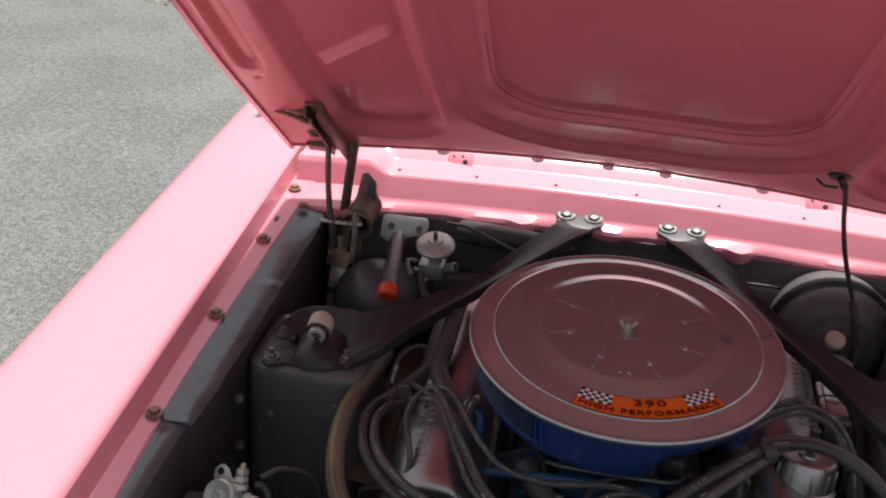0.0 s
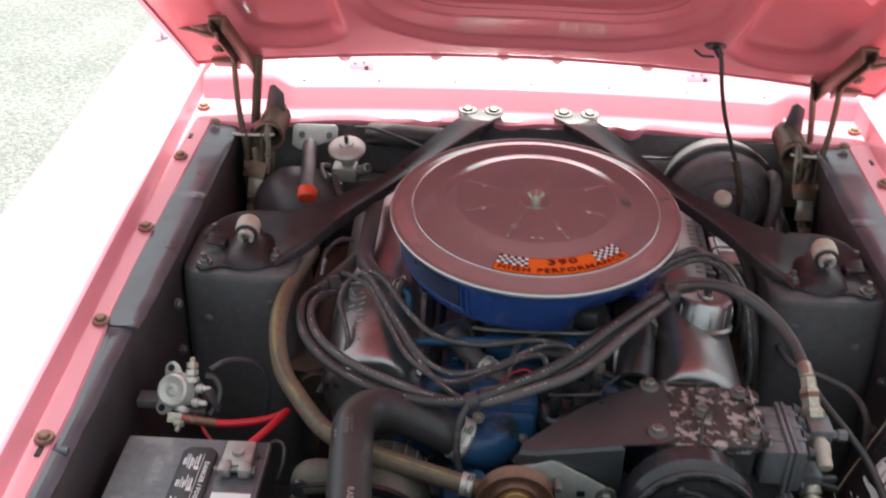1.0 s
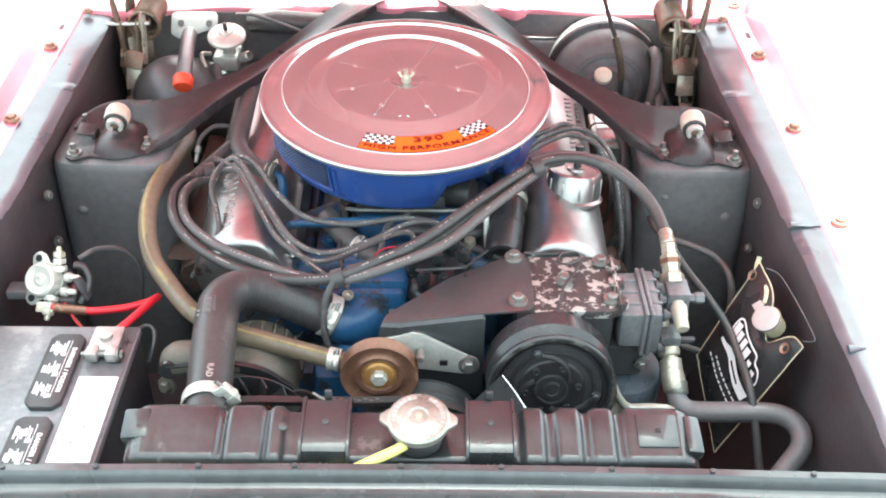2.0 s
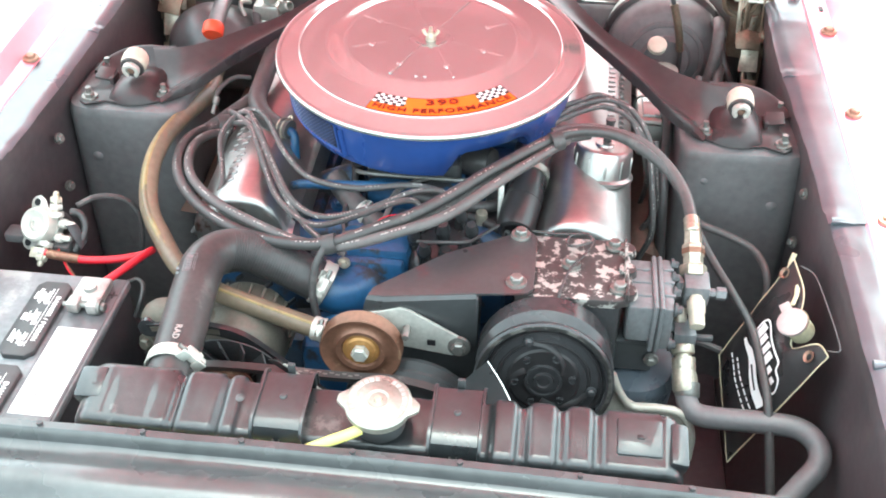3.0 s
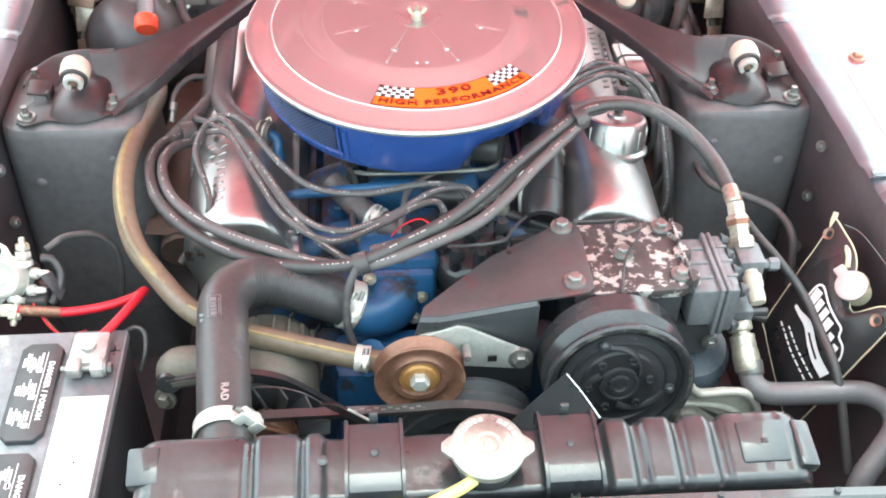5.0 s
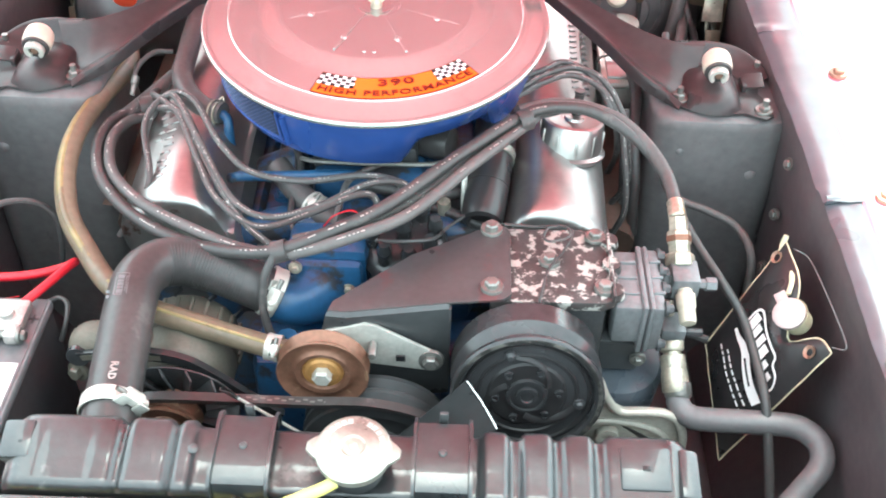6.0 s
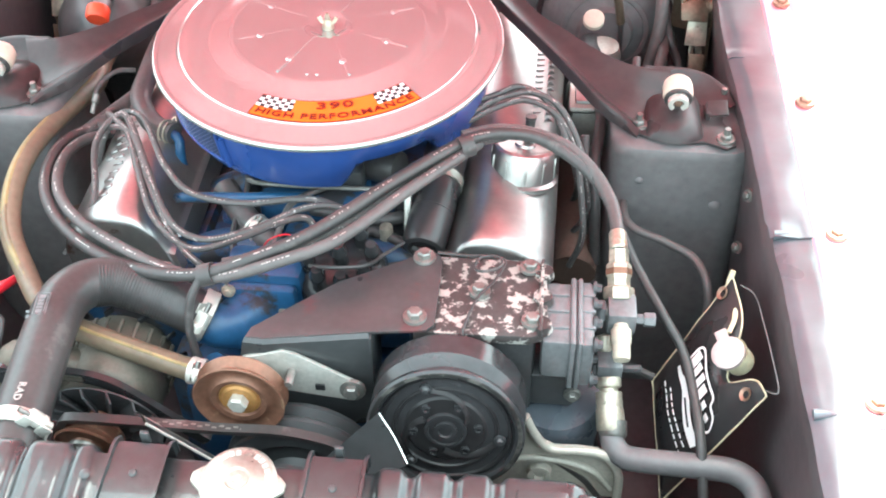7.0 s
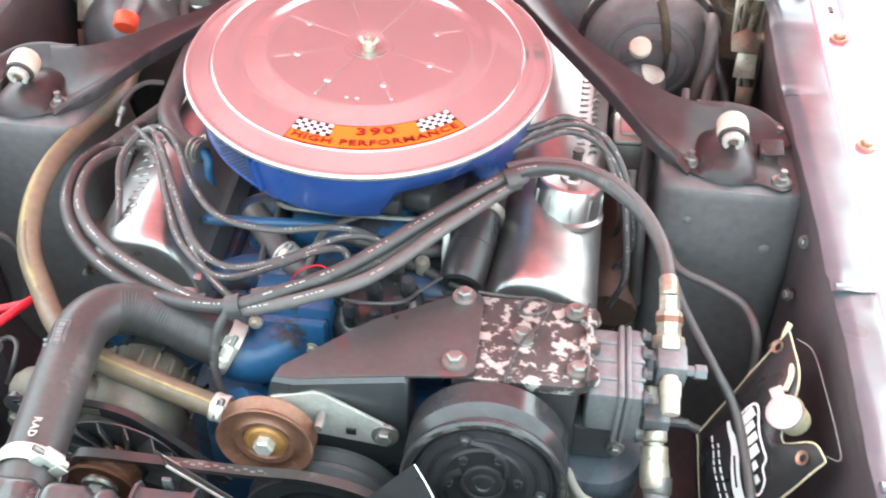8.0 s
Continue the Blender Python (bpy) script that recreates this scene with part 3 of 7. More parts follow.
def build_hood():
    hood = thing("hood", HOOD.translation, "open pink hood with a pressed inner panel", "hood")

    def step(d, w):
        t = min(1, max(0, 0.5 - d / (2 * w)))
        return t * t * (3 - 2 * t)
    nx, ny, W, L = 220, 200, 0.603, 1.19
    rows = []
    for j in range(ny + 1):
        v = L * j / ny
        row = []
        for i in range(nx + 1):
            x = -W + 2 * W * i / nx
            h = 0.030
            h -= 0.014 * step(rounded(x, v, -0.298, 0.298, 0.072, 1.14, 0.22), 0.012)
            h -= 0.0172 * step(rounded(x, v, -0.243, 0.243, 0.184, 1.08, 0.13), 0.008)
            for bx, bv in ((-0.106, 0.226), (-0.066, 0.226), (0.062, 0.211), (0.104, 0.209)):
                h += 0.0006 * step(math.hypot(x - bx, v - bv) - 0.003, 0.012)
            h += 0.0011 * noise.noise((x * 6, v * 5, 3)) * step(rounded(x, v, -0.22, 0.22, 0.20, 0.98, 0.12), 0.03)
            for s in (-1, 1):
                h -= 0.024 * step(rounded(s * x, v, 0.336, 0.506, 0.072, 1.05, 0.08), 0.015)
                a = -(s * x - 0.419) * 0.685 + (v - 0.416) * 0.728
                b = (s * x - 0.419) * 0.728 + (v - 0.416) * 0.685
                h += 0.012 * step(math.hypot(max(abs(a) - 0.075, 0), b) - 0.008, 0.007)
                h -= 0.009 * step(rounded(s * x, v, 0.556, 0.580, 0.372, 0.95, 0.011), 0.006)
                h -= 0.007 * step(math.hypot(s * x - 0.568, v - 0.336) - 0.003, 0.003)
            if v < 0.02:
                h -= 0.016 * (1 - v / 0.02) ** 2
            # underside lies towards -z of the hood's own frame
            row.append(HOOD @ Vector((x * narrowing(v), v, 0.030 - h)) + droop(x))
        rows.append(row)
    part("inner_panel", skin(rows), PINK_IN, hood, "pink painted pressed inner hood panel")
    rows = []
    for j in range(13):
        v = -0.006 + (L + 0.012) * j / 12
        rows.append([HOOD @ Vector((x * narrowing(v), v, 0.036)) + droop(x) for x in [-W - 0.008 + (2 * W + 0.016) * i / 24 for i in range(25)]])
    part("outer_skin", thicken(skin(rows), 0.0015), PINK, hood, "glossy pink hood skin")
    for s in (-1, 1):
        rows = []
        for j in range(25):
            v = -0.004 + (L + 0.008) * j / 24
            rows.append([HOOD @ Vector((s * x * narrowing(v), v, z)) + droop(s * 0.605) for x, z in ((0.601, -0.004), (0.609, -0.004), (0.609, 0.038), (0.601, 0.038))])
        part("side_flange", skin(rows, close=True), PINK, hood)
    edge = [(-0.241, 0.80), (-0.241, 0.43), (-0.238, 0.31), (-0.217, 0.244), (-0.175, 0.204), (-0.12, 0.188), (0.0, 0.185), (0.12, 0.188), (0.175, 0.204), (0.217, 0.244), (0.238, 0.31), (0.241, 0.43), (0.241, 0.80)]
    part("seam", tube([HOOD @ Vector((x, v, 0.0245)) + droop(x) for x, v in edge], 0.0004, 6, 6), INK, hood, "dark gap round the inner panel opening")
    # hem along the rear edge; white blobs stand in for spots of light there
    rows = []
    for i in range(41):
        x = -0.603 + 1.206 * i / 40
        rows.append([HOOD @ Vector((x, v, z)) + droop(x) for v, z in ((0.0, 0.0), (-0.007, 0.002), (-0.007, 0.038), (0.0, 0.040))])
    part("rear_hem", skin(rows, close=True), PINK, hood)
    for x in (-0.345, -0.178, -0.054, 0.045, 0.21):
        part("light_spot", lathe([(0, 0.007), (0.005, 0.006), (0.009, 0.003), (0.012, 0.0)], Matrix.Translation(droop(x)) @ HOOD @ pose(x, -0.0085, 0.003, 125, 0, 0), 12), WHITE, hood)
    return hood


build_hood()


# ---- air cleaner ----
LID = Matrix.Translation((0.0, 0.515, 0.984)) @ pose(0, 0, 0, 3.0, 0, 0)


def on_lid(r, deg, h=0.0):
    """A point on the lid: deg is counted from the side that faces the radiator, towards the driver's side."""
    a = radians(deg)
    return LID @ Vector((r * math.sin(a), -r * math.cos(a), h))


def ring_patch(r0, r1, a0, a1, h, n=20, bm=None):
    rows = [[on_lid(r0 + (r1 - r0) * j, a0 + (a1 - a0) * k / n, h - 0.09 * (max(0.149, r0 + (r1 - r0) * j) - 0.165 if r0 > 0.14 else 0)) for j in (0, 0.5, 1)] for k in range(n + 1)]
    return skin(rows, bm)


def build_air_cleaner():
    ac = thing("air_cleaner", LID.translation, "round chrome-lidded air cleaner with a blue base on the carburettor", "air cleaner")
    prof = [(0.0, 0.0092), (0.015, 0.0092), (0.019, 0.0100), (0.024, 0.0128), (0.028, 0.0148), (0.034, 0.0154), (0.1150, 0.0154), (0.1185, 0.0158), (0.1205, 0.0156), (0.1230, 0.0149), (0.1280, 0.0132), (0.1380, 0.0098), (0.1450, 0.0074), (0.149, 0.0067),
            (0.156, 0.0066), (0.1832, 0.0046), (0.1839, 0.0052), (0.1846, 0.0051), (0.1854, 0.0042), (0.1862, 0.0036), (0.192, 0.0022), (0.200, -0.0002), (0.208, -0.0024), (0.2115, -0.0032), (0.2140, -0.0016), (0.2168, -0.0016), (0.2184, -0.0028), (0.2194, -0.0046), (0.2196, -0.0066), (0.2186, -0.0088), (0.210, -0.0100)]
    lid = part("lid", lathe(prof, LID, 128), LIDCHROME, ac, "polished chrome lid with pressed rings and ribs")
    for k in range(8):
        a = 22.5 + 45 * k
        bm = tube([on_lid(0.030, a, 0.0147), on_lid(0.060, a, 0.0147), on_lid(0.090, a, 0.0145), on_lid(0.112, a, 0.0143)], [0.0016, 0.0016, 0.0030, 0.0034], 12, 4, flat=0.45)
        part("rib", bm, LIDCHROME, lid)
    for a in (67.5, 112.5, 292.5, 247.5, 22.5, 337.5):
        part("dimple", lathe([(0, 0.0034), (0.0022, 0.0029), (0.0040, 0.0014), (0.0054, 0.0)], Matrix.Translation(on_lid(0.084, a, 0.0152)) @ pose(0, 0, 0, 3, 0, 0), 14), LIDCHROME, lid)
    for a in (-3.2, 3.2):
        part("stamp", lathe([(0, 0.0012), (0.0016, 0.0010), (0.0024, 0.0)], Matrix.Translation(on_lid(0.106, a, 0.0152)) @ pose(0, 0, 0, 3, 0, 0), 10), LIDCHROME, lid)
    part("stud", lathe([(0, 0.030), (0.0025, 0.029), (0.003, 0.024), (0.003, -0.006)], LID, 14), BRASS, ac)
    bm = lathe([(0, 0.021), (0.0040, 0.021), (0.0055, 0.016), (0.0075, 0.011), (0.0075, 0.007)], LID, 16)
    for s in (-1, 1):
        tube([LID @ Vector((s * 0.003, 0, 0.014)), LID @ Vector((s * 0.008, 0.001, 0.018)), LID @ Vector((s * 0.0110, 0.002, 0.023))], [0.0022, 0.0026, 0.0030], 10, 4, bm, flat=0.45)
    part("wing_nut", bm, BRASS, ac, "dull brass-coloured wing nut")
    # base pan, cut away towards the distributor
    n = 120
    rows = []
    for k in range(n + 1):
        a = 360 * k / n
        d = (a + 180) % 360 - 180
        cut = 0.034 * max(0.0, min(1, (20 - abs(d - 33)) / 6)) if abs(d - 33) < 20 else 0.0
        low = -0.086 + cut
        rows.append([on_lid(r, a, h) for r, h in ((0.2120, -0.0092), (0.2085, -0.0110), (0.2065, -0.022), (0.199, low + 0.014), (0.195, low + 0.004), (0.188, low), (0.12, low), (0.10, -0.06))])
    part("base_pan", skin(rows), BLUELID, ac, "glossy blue painted steel base")
    # perforated intake screen
    def on_side(a, v, out=0.0):
        return on_lid(0.2082 - 0.0060 * v + out, a, -0.022 - 0.041 * v)
    screen = part("intake_screen", skin([[on_side(a, v) for v in (0, 0.5, 1)] for a in range(-76, -30, 3)]), INK, ac, "dark intake opening behind a woven mesh")
    bm = bmesh.new()
    for way in (-1, 1):
        a0 = -76.0 - 13.0
        while a0 < -31 + 13.0:
            ends = []
            for v in [q / 16 for q in range(17)]:
                a = a0 + way * 13.0 * (v - 0.5)
                if -76 <= a <= -31:
                    ends.append(on_side(a, v, 0.0008))
            if len(ends) > 1:
                tube(ends, 0.00050, 5, 1, bm)
            a0 += 1.75
    part("woven_mesh", bm, MESHBLUE, screen, "blue-grey woven wire mesh")
    part("pressed_rib", tube([on_side(-27.5, 0.05), on_side(-27.5, 0.5), on_side(-27.2, 1.15)], [0.0045, 0.0048, 0.004], 10, 4, flat=0.5), BLUELID, ac)
    part("screen_frame", tube([on_side(-30, 0.0, 0.0004), on_side(-30, 0.5, 0.0004), on_side(-30, 1.0, 0.0004)], 0.0022, 8, 4), BLUELID, screen)
    part("screen_frame", tube([on_side(a, 1.03, 0.0004) for a in range(-77, -28, 4)], 0.0022, 8, 3), BLUELID, screen)
    # decal on the lid's slope
    A0, A1 = -20.0, 45.5
    decal = part("decal", ring_patch(0.1485, 0.1815, A0, A1, 0.0068, 40), ORANGE, ac, "orange-red decal with chequered flags and dark red lettering")
    part("border", ring_patch(0.1470, 0.1830, A0 - 0.5, A1 + 0.5, 0.0064, 40), DARKRED, decal)
    for s0 in (A0, A1 - 15.5):
        part("flag", ring_patch(0.1490, 0.1675, s0, s0 + 15.5, 0.0071, 12), INK, decal)
        for i in range(8):
            for j in range(4):
                if (i + j) % 2:
                    part("flag_square", ring_patch(0.1490 + 0.0185 * j / 4, 0.1490 + 0.0185 * (j + 1) / 4, s0 + 15.5 * i / 8, s0 + 15.5 * (i + 1) / 8, 0.0074, 2), PAPER, decal)
    mid = (A0 + A1) / 2
    base = LID @ pose(0, 0, 0, 0, 0, mid)
    part("lettering", lettering("390", 0.0165, base @ pose(0, -0.1575, 0.0086), 0.1575, wide=1.65), DARKRED, decal, "dark red digits")
    part("lettering", lettering("HIGH PERFORMANCE", 0.0130, base @ pose(0, -0.1748, 0.0071), 0.1748, wide=1.38), DARKRED, decal, "dark red capitals")
    # throat under the pan
    bm = lathe([(0.10, -0.06), (0.10, -0.10), (0.075, -0.11), (0.075, -0.18)], LID, 32)
    part("throat", bm, CASTBLK, ac)


build_air_cleaner()


# ---- engine ----
def valve_cover(s):
    """One rocker cover: a long domed box, leaning out over its cylinder head."""
    y0, y1 = 0.262, 0.775
    m = Matrix.Translation((s * 0.236, 0.45, 0.826)) @ pose(0, 0, 0, 2.5, s * 25, 0) @ Matrix.Translation((0, -0.45, 0))
    arch = [(-0.0640 * (1 if math.cos(u) > 0 else -1) * abs(math.cos(u)) ** 0.72, -0.022 + 0.0700 * math.sin(u) ** 0.62) for u in [math.pi * k / 20 for k in range(21)]]
    prof = [(-0.070, -0.055), (-0.070, -0.030), (-0.066, -0.026)] + arch + [(0.066, -0.026), (0.070, -0.030), (0.070, -0.055)]
    rows = []
    for y, k, w in ((y0 - 0.006, 0.0, 0.97), (y0 - 0.006, 0.24, 0.975), (y0 + 0.002, 0.27, 0.98), (y0 + 0.008, 0.88, 0.985), (y0 + 0.011, 0.945, 0.992), (y0 + 0.017, 0.985, 0.997), (y0 + 0.028, 1.0, 1.0), (0.5, 1.0, 1.0), (y1 - 0.03, 1.0, 1.0), (y1 - 0.010, 0.93, 0.99), (y1, 0.6, 0.95)):
        rows.append([m @ Vector((x * w, y, -0.055 + (z + 0.055) * max(k, 0.05))) for x, z in prof])
    return skin(rows, close=True), m


def build_engine():
    eng = thing("engine", (0, 0.45, 0.45), "blue-painted V8 engine with chrome rocker covers", "engine")
    part("block", box(-0.17, 0.17, 0.19, 0.80, 0.45, 0.70, 0.02), BLUEGRIME, eng, "oily blue-painted cylinder block")
    for s in (-1, 1):
        part("cylinder_head", box(-0.085, 0.085, 0.255, 0.79, -0.14, 0.0, 0.012, Matrix.Translation((s * 0.215, 0, 0.768)) @ pose(0, 0, 0, 0, s * 25, 0)), BLUEGRIME, eng)
    # intake manifold with runners
    bm = box(-0.135, 0.135, 0.225, 0.77, 0.72, 0.805, 0.018)
    box(-0.07, 0.07, 0.34, 0.68, 0.78, 0.855, 0.014, bm=bm)
    for s in (-1, 1):
        for y in (0.30, 0.42, 0.56, 0.68):
            part("runner", tube([(s * 0.04, y, 0.805), (s * 0.10, y, 0.81), (s * 0.155, y, 0.785)], 0.024, 12, 4), BLUEGRIME, eng)
    box(-0.03, 0.02, 0.255, 0.33, 0.79, 0.835, 0.008, bm=bm)
    manifold = part("intake_manifold", bm, BLUEGRIME, eng, "blue-painted intake manifold")
    for x, y in ((-0.105, 0.26), (-0.035, 0.245), (0.045, 0.30), (-0.11, 0.36), (0.10, 0.25)):
        part("bolt", hexbolt((x, y, 0.807), (0, 0, 1), 0.008, 0.009), BLUE, manifold)
    # blue vacuum pipe across the manifold
    part("vacuum_pipe", tube([(-0.17, 0.345, 0.845), (-0.15, 0.333, 0.858), (-0.10, 0.334, 0.86), (-0.05, 0.339, 0.86), (0.0, 0.35, 0.855)], 0.0065, 10, 5), BLUE, eng, "blue-painted steel pipe")
    # water outlet
    neck = tube([(-0.045, 0.228, 0.790), (-0.055, 0.200, 0.794), (-0.072, 0.180, 0.800), (-0.10, 0.175, 0.810)], [0.038, 0.036, 0.027, 0.024], 16, 6)
    box(-0.085, 0.005, 0.205, 0.225, 0.755, 0.835, 0.010, bm=neck)
    box(-0.085, 0.01, 0.22, 0.275, 0.735, 0.845, 0.012, bm=neck)
    outlet = part("water_outlet", neck, BLUE, eng, "blue thermostat housing")
    for x, z in ((-0.072, 0.832), (-0.012, 0.80), (-0.02, 0.765)):
        part("bolt", hexbolt((x, 0.204, z), (0, -1, 0.2), 0.005, 0.006), BRASS, outlet, "brass-coloured bolt")
    # timing cover and water pump
    bm = box(-0.12, 0.10, 0.12, 0.20, 0.45, 0.76, 0.02)
    lathe([(0.0, 0.09), (0.035, 0.09), (0.05, 0.06), (0.06, 0.0)], axis((0.0, 0.13, 0.70), (0, -1, 0)), 24, bm)
    tube([(-0.03, 0.14, 0.73), (-0.06, 0.13, 0.77), (-0.075, 0.12, 0.79)], 0.022, 12, 5, bm)
    part("water_pump", bm, BLUE, eng, "blue water pump housing")
    for s in (-1, 1):
        bm, m = valve_cover(s)
        cover = part("rocker_cover", bm, COVERCHROME, eng, "chrome rocker cover with raised bars of lettering")
        if s < 0:
            # short raised bars, one column in front and a second one further back
            for k in range(15):
                y = 0.318 + 0.0145 * k
                x = 0.003 + 0.002 * math.sin(k * 2.1)
                part("raised_bar", box(x - 0.007, x + 0.007, y, y + 0.0045, 0.0470, 0.0496, 0.0010, m, None, 1), COVERCHROME, cover)
                if k > 4:
                    part("raised_bar", box(x - 0.022, x - 0.011, y + 0.003, y + 0.0075, 0.0464, 0.0490, 0.0010, m, None, 1), COVERCHROME, cover)
        else:
            # slanting raised bars
            for k in range(12):
                y = 0.535 + 0.0135 * k
                for x, w in ((0.031, 0.012), (0.008, 0.007)):
                    zz = 0.0440 if x > 0.02 else 0.0478
                    part("raised_bar", box(-w, w, -0.0016, 0.0016, -0.003, 0.0018, 0.0008, m @ Matrix.Translation((x, y, zz)) @ pose(0, 0, 0, 0, 32 if x > 0.02 else 4, 38), None, 1), COVERCHROME, cover)
        for y in (0.30, 0.50, 0.72):
            for x in (-0.067, 0.067):
                part("bolt", hexbolt(m @ Vector((x, y, -0.026)), m.to_3x3() @ Vector((0, 0, 1)), 0.006, 0.007), CHROME, cover)
    # carburettor and its linkage, in the cleaner's shade
    carb = part("carburettor", box(-0.065, 0.065, 0.40, 0.62, 0.845, 0.905, 0.012), CASTBLK, eng, "dark cast carburettor")
    for x in (-0.04, 0.03):
        part("float_bowl", box(x - 0.03, x + 0.03, 0.365, 0.402, 0.842, 0.885, 0.008), CASTBLK, carb)
    part("linkage", tube([(-0.085, 0.37, 0.86), (-0.06, 0.355, 0.868), (0.02, 0.355, 0.868), (0.09, 0.37, 0.862), (0.10, 0.42, 0.86)], 0.003, 8, 5), BOLT, carb)
    part("choke_housing", lathe([(0, 0.02), (0.02, 0.018), (0.024, 0.0), (0.024, -0.02)], axis((0.085, 0.40, 0.872), (0.9, -0.4, 0.1)), 20), RUBBER, carb)
    for x, y, h in ((0.06, 0.335, 0.02), (0.095, 0.31, 0.03), (-0.09, 0.40, 0.03)):
        part("manifold_plug", lathe([(0, h), (0.008, h), (0.010, 0.0)], Matrix.Translation((x, y, 0.82)), 10), BRASS if x > 0.09 else CASTBLK, manifold)
    part("coil_bracket", box(0.095, 0.200, 0.285, 0.430, 0.800, 0.826, 0.006), CASTBLK, eng, "dark coil bracket")
    part("vacuum_line", tube([(0.00, 0.34, 0.845), (0.05, 0.325, 0.85), (0.10, 0.33, 0.845), (0.15, 0.37, 0.84)], 0.008, 10, 6), RUBBER, eng)
    part("vacuum_line", tube([(0.02, 0.30, 0.83), (0.07, 0.315, 0.838), (0.12, 0.30, 0.832), (0.16, 0.29, 0.82)], 0.007, 10, 6), RUBBER, eng)
    part("dust_shield", box(0.02, 0.135, 0.275, 0.335, 0.800, 0.822, 0.008), CASTBLK, eng)
    part("vacuum_line", tube([(-0.10, 0.42, 0.84), (-0.085, 0.36, 0.85), (-0.09, 0.30, 0.835), (-0.075, 0.25, 0.825)], 0.0045, 8, 6), RUBBER, eng)
    part("vacuum_line", tube([(0.02, 0.37, 0.86), (-0.02, 0.33, 0.862), (-0.03, 0.29, 0.85), (-0.04, 0.25, 0.82)], 0.004, 8, 6), RUBBER_GREY, eng)
    part("dipstick_tube", tube([(0.118, 0.345, 0.885), (0.119, 0.325, 0.855), (0.121, 0.305, 0.80), (0.122, 0.30, 0.76)], 0.0042, 8, 5), ZINC, eng, "pale steel tube")
    # oil filler on the driver's-side cover
    up = Vector((0.06, 0.24, 1))
    bm = lathe([(0.024, -0.06), (0.024, 0.0), (0.027, 0.004)], axis((0.251, 0.412, 0.853), up), 28)
    filler = part("oil_filler", bm, CHROME, eng, "chrome oil filler neck")
    bm = lathe([(0.042, -0.004), (0.0455, 0.0), (0.0455, 0.003), (0.0405, 0.006), (0.0395, 0.038), (0.0375, 0.043), (0.0335, 0.0445), (0.0325, 0.0430), (0.013, 0.0440), (0.012, 0.047), (0, 0.047)], axis((0.251, 0.412, 0.855), up), 40)
    cap = part("oil_cap", bm, CAPCHROME, filler, "chrome push-on oil filler cap")
    for k in range(10):
        part("grip_ridge", box(0.0390, 0.0412, -0.0022, 0.0022, 0.008, 0.034, 0.0006, axis((0.251, 0.412, 0.855), up, 36 * k)), CAPCHROME, cap)
    # elbow for the breather on the cap
    part("breather_nipple", lathe([(0.006, 0.0), (0.006, 0.030), (0.007, 0.031), (0.007, 0.034), (0, 0.034)], axis((0.257, 0.430, 0.898), (0.05, 0.15, 1)), 14), RUBBER, eng)
    # exhaust manifolds, only glimpsed
    for s in (-1, 1):
        part("exhaust_manifold", tube([(s * 0.325, 0.42, 0.69), (s * 0.335, 0.55, 0.712), (s * 0.33, 0.74, 0.69)], 0.034, 12, 5), RUSTDARK, eng)
    part("heat_shield", skin([[Vector((x, y, 0.735 + 0.012 * math.sin(x * 40) + 0.006 * math.sin(y * 23))) for x in (-0.375, -0.345, -0.315, -0.285)] for y in (0.42, 0.50, 0.58, 0.66, 0.74, 0.80)]), RUSTDARK, eng, "rusty heat shield above the exhaust")
    # pulleys and belts at the front
    down = (0, -1, 0)
    bm = lathe([(0, 0.02), (0.03, 0.02), (0.035, 0.012), (0.055, 0.010), (0.062, 0.018), (0.082, 0.018), (0.082, 0.013), (0.074, 0.006), (0.082, -0.001), (0.082, -0.006), (0.074, -0.013), (0.082, -0.02), (0.082, -0.025), (0.0, -0.025)], axis((0.03, 0.055, 0.715), down), 48)
    part("pump_pulley", bm, GLOSS, eng, "black water pump pulley")


build_engine()


def fan():
    f = thing("fan", (0.03, 0.01, 0.715), "engine-driven fan with dark blades and bare bright edges", "fan")
    c = Vector((0.03, 0.014, 0.712))
    part("hub", lathe([(0, 0.02), (0.02, 0.018), (0.035, 0.008), (0.06, 0.004), (0.06, -0.004), (0, -0.004)], axis(c, (0, -1, 0)), 24), GLOSS, f)
    for a in (42.5, 132.5, 222.5, 312.5):
        m = Matrix.Translation(c) @ pose(0, 0, 0, 0, a - 90, 0) @ pose(0, 0, 0, 50, 0, 0)
        rows = []
        for k in range(9):
            r = 0.045 + (0.146 if a == 312.5 else 0.124) * k / 8
            w = 0.034 + 0.024 * k / 8
            rows.append([m @ Vector((r, t * w, 0.010 * t * t)) for t in (-0.5, -0.25, 0, 0.25, 0.5)])
        rows = [[Vector(q) for q in row] for row in rows]
        blade = part("blade", thicken(skin(rows), 0.0018), GLOSS, f)
        part("bare_edge", tube([m @ Vector((0.191 if a == 312.5 else 0.169, t * 0.056, 0.010 * t * t)) for t in (-0.5, 0, 0.5)], 0.0012, 6, 3), CHROME, blade, "bare metal blade tip")
        if a == 312.5:
            for side in (0, -1):
                part("bare_edge", tube([rows[k][side] for k in (2, 5, 8)], 0.0015, 6, 3), ZINC, blade, "bare metal blade edge")


fan()


def belt(pts, w=0.011, t=0.008):
    """A V-belt along points, lying with its width along y."""
    path = spline(pts, 8)
    rows = []
    for i, q in enumerate(path):
        d = (path[min(i + 1, len(path) - 1)] - path[max(i - 1, 0)]).normalized()
        u = d.cross(Vector((0, 1, 0))).normalized() * t / 2
        v = Vector((0, w / 2, 0))
        rows.append([q + u + v, q - u + v * 0.7, q - u - v * 0.7, q + u - v])
    return skin(rows, close=True)


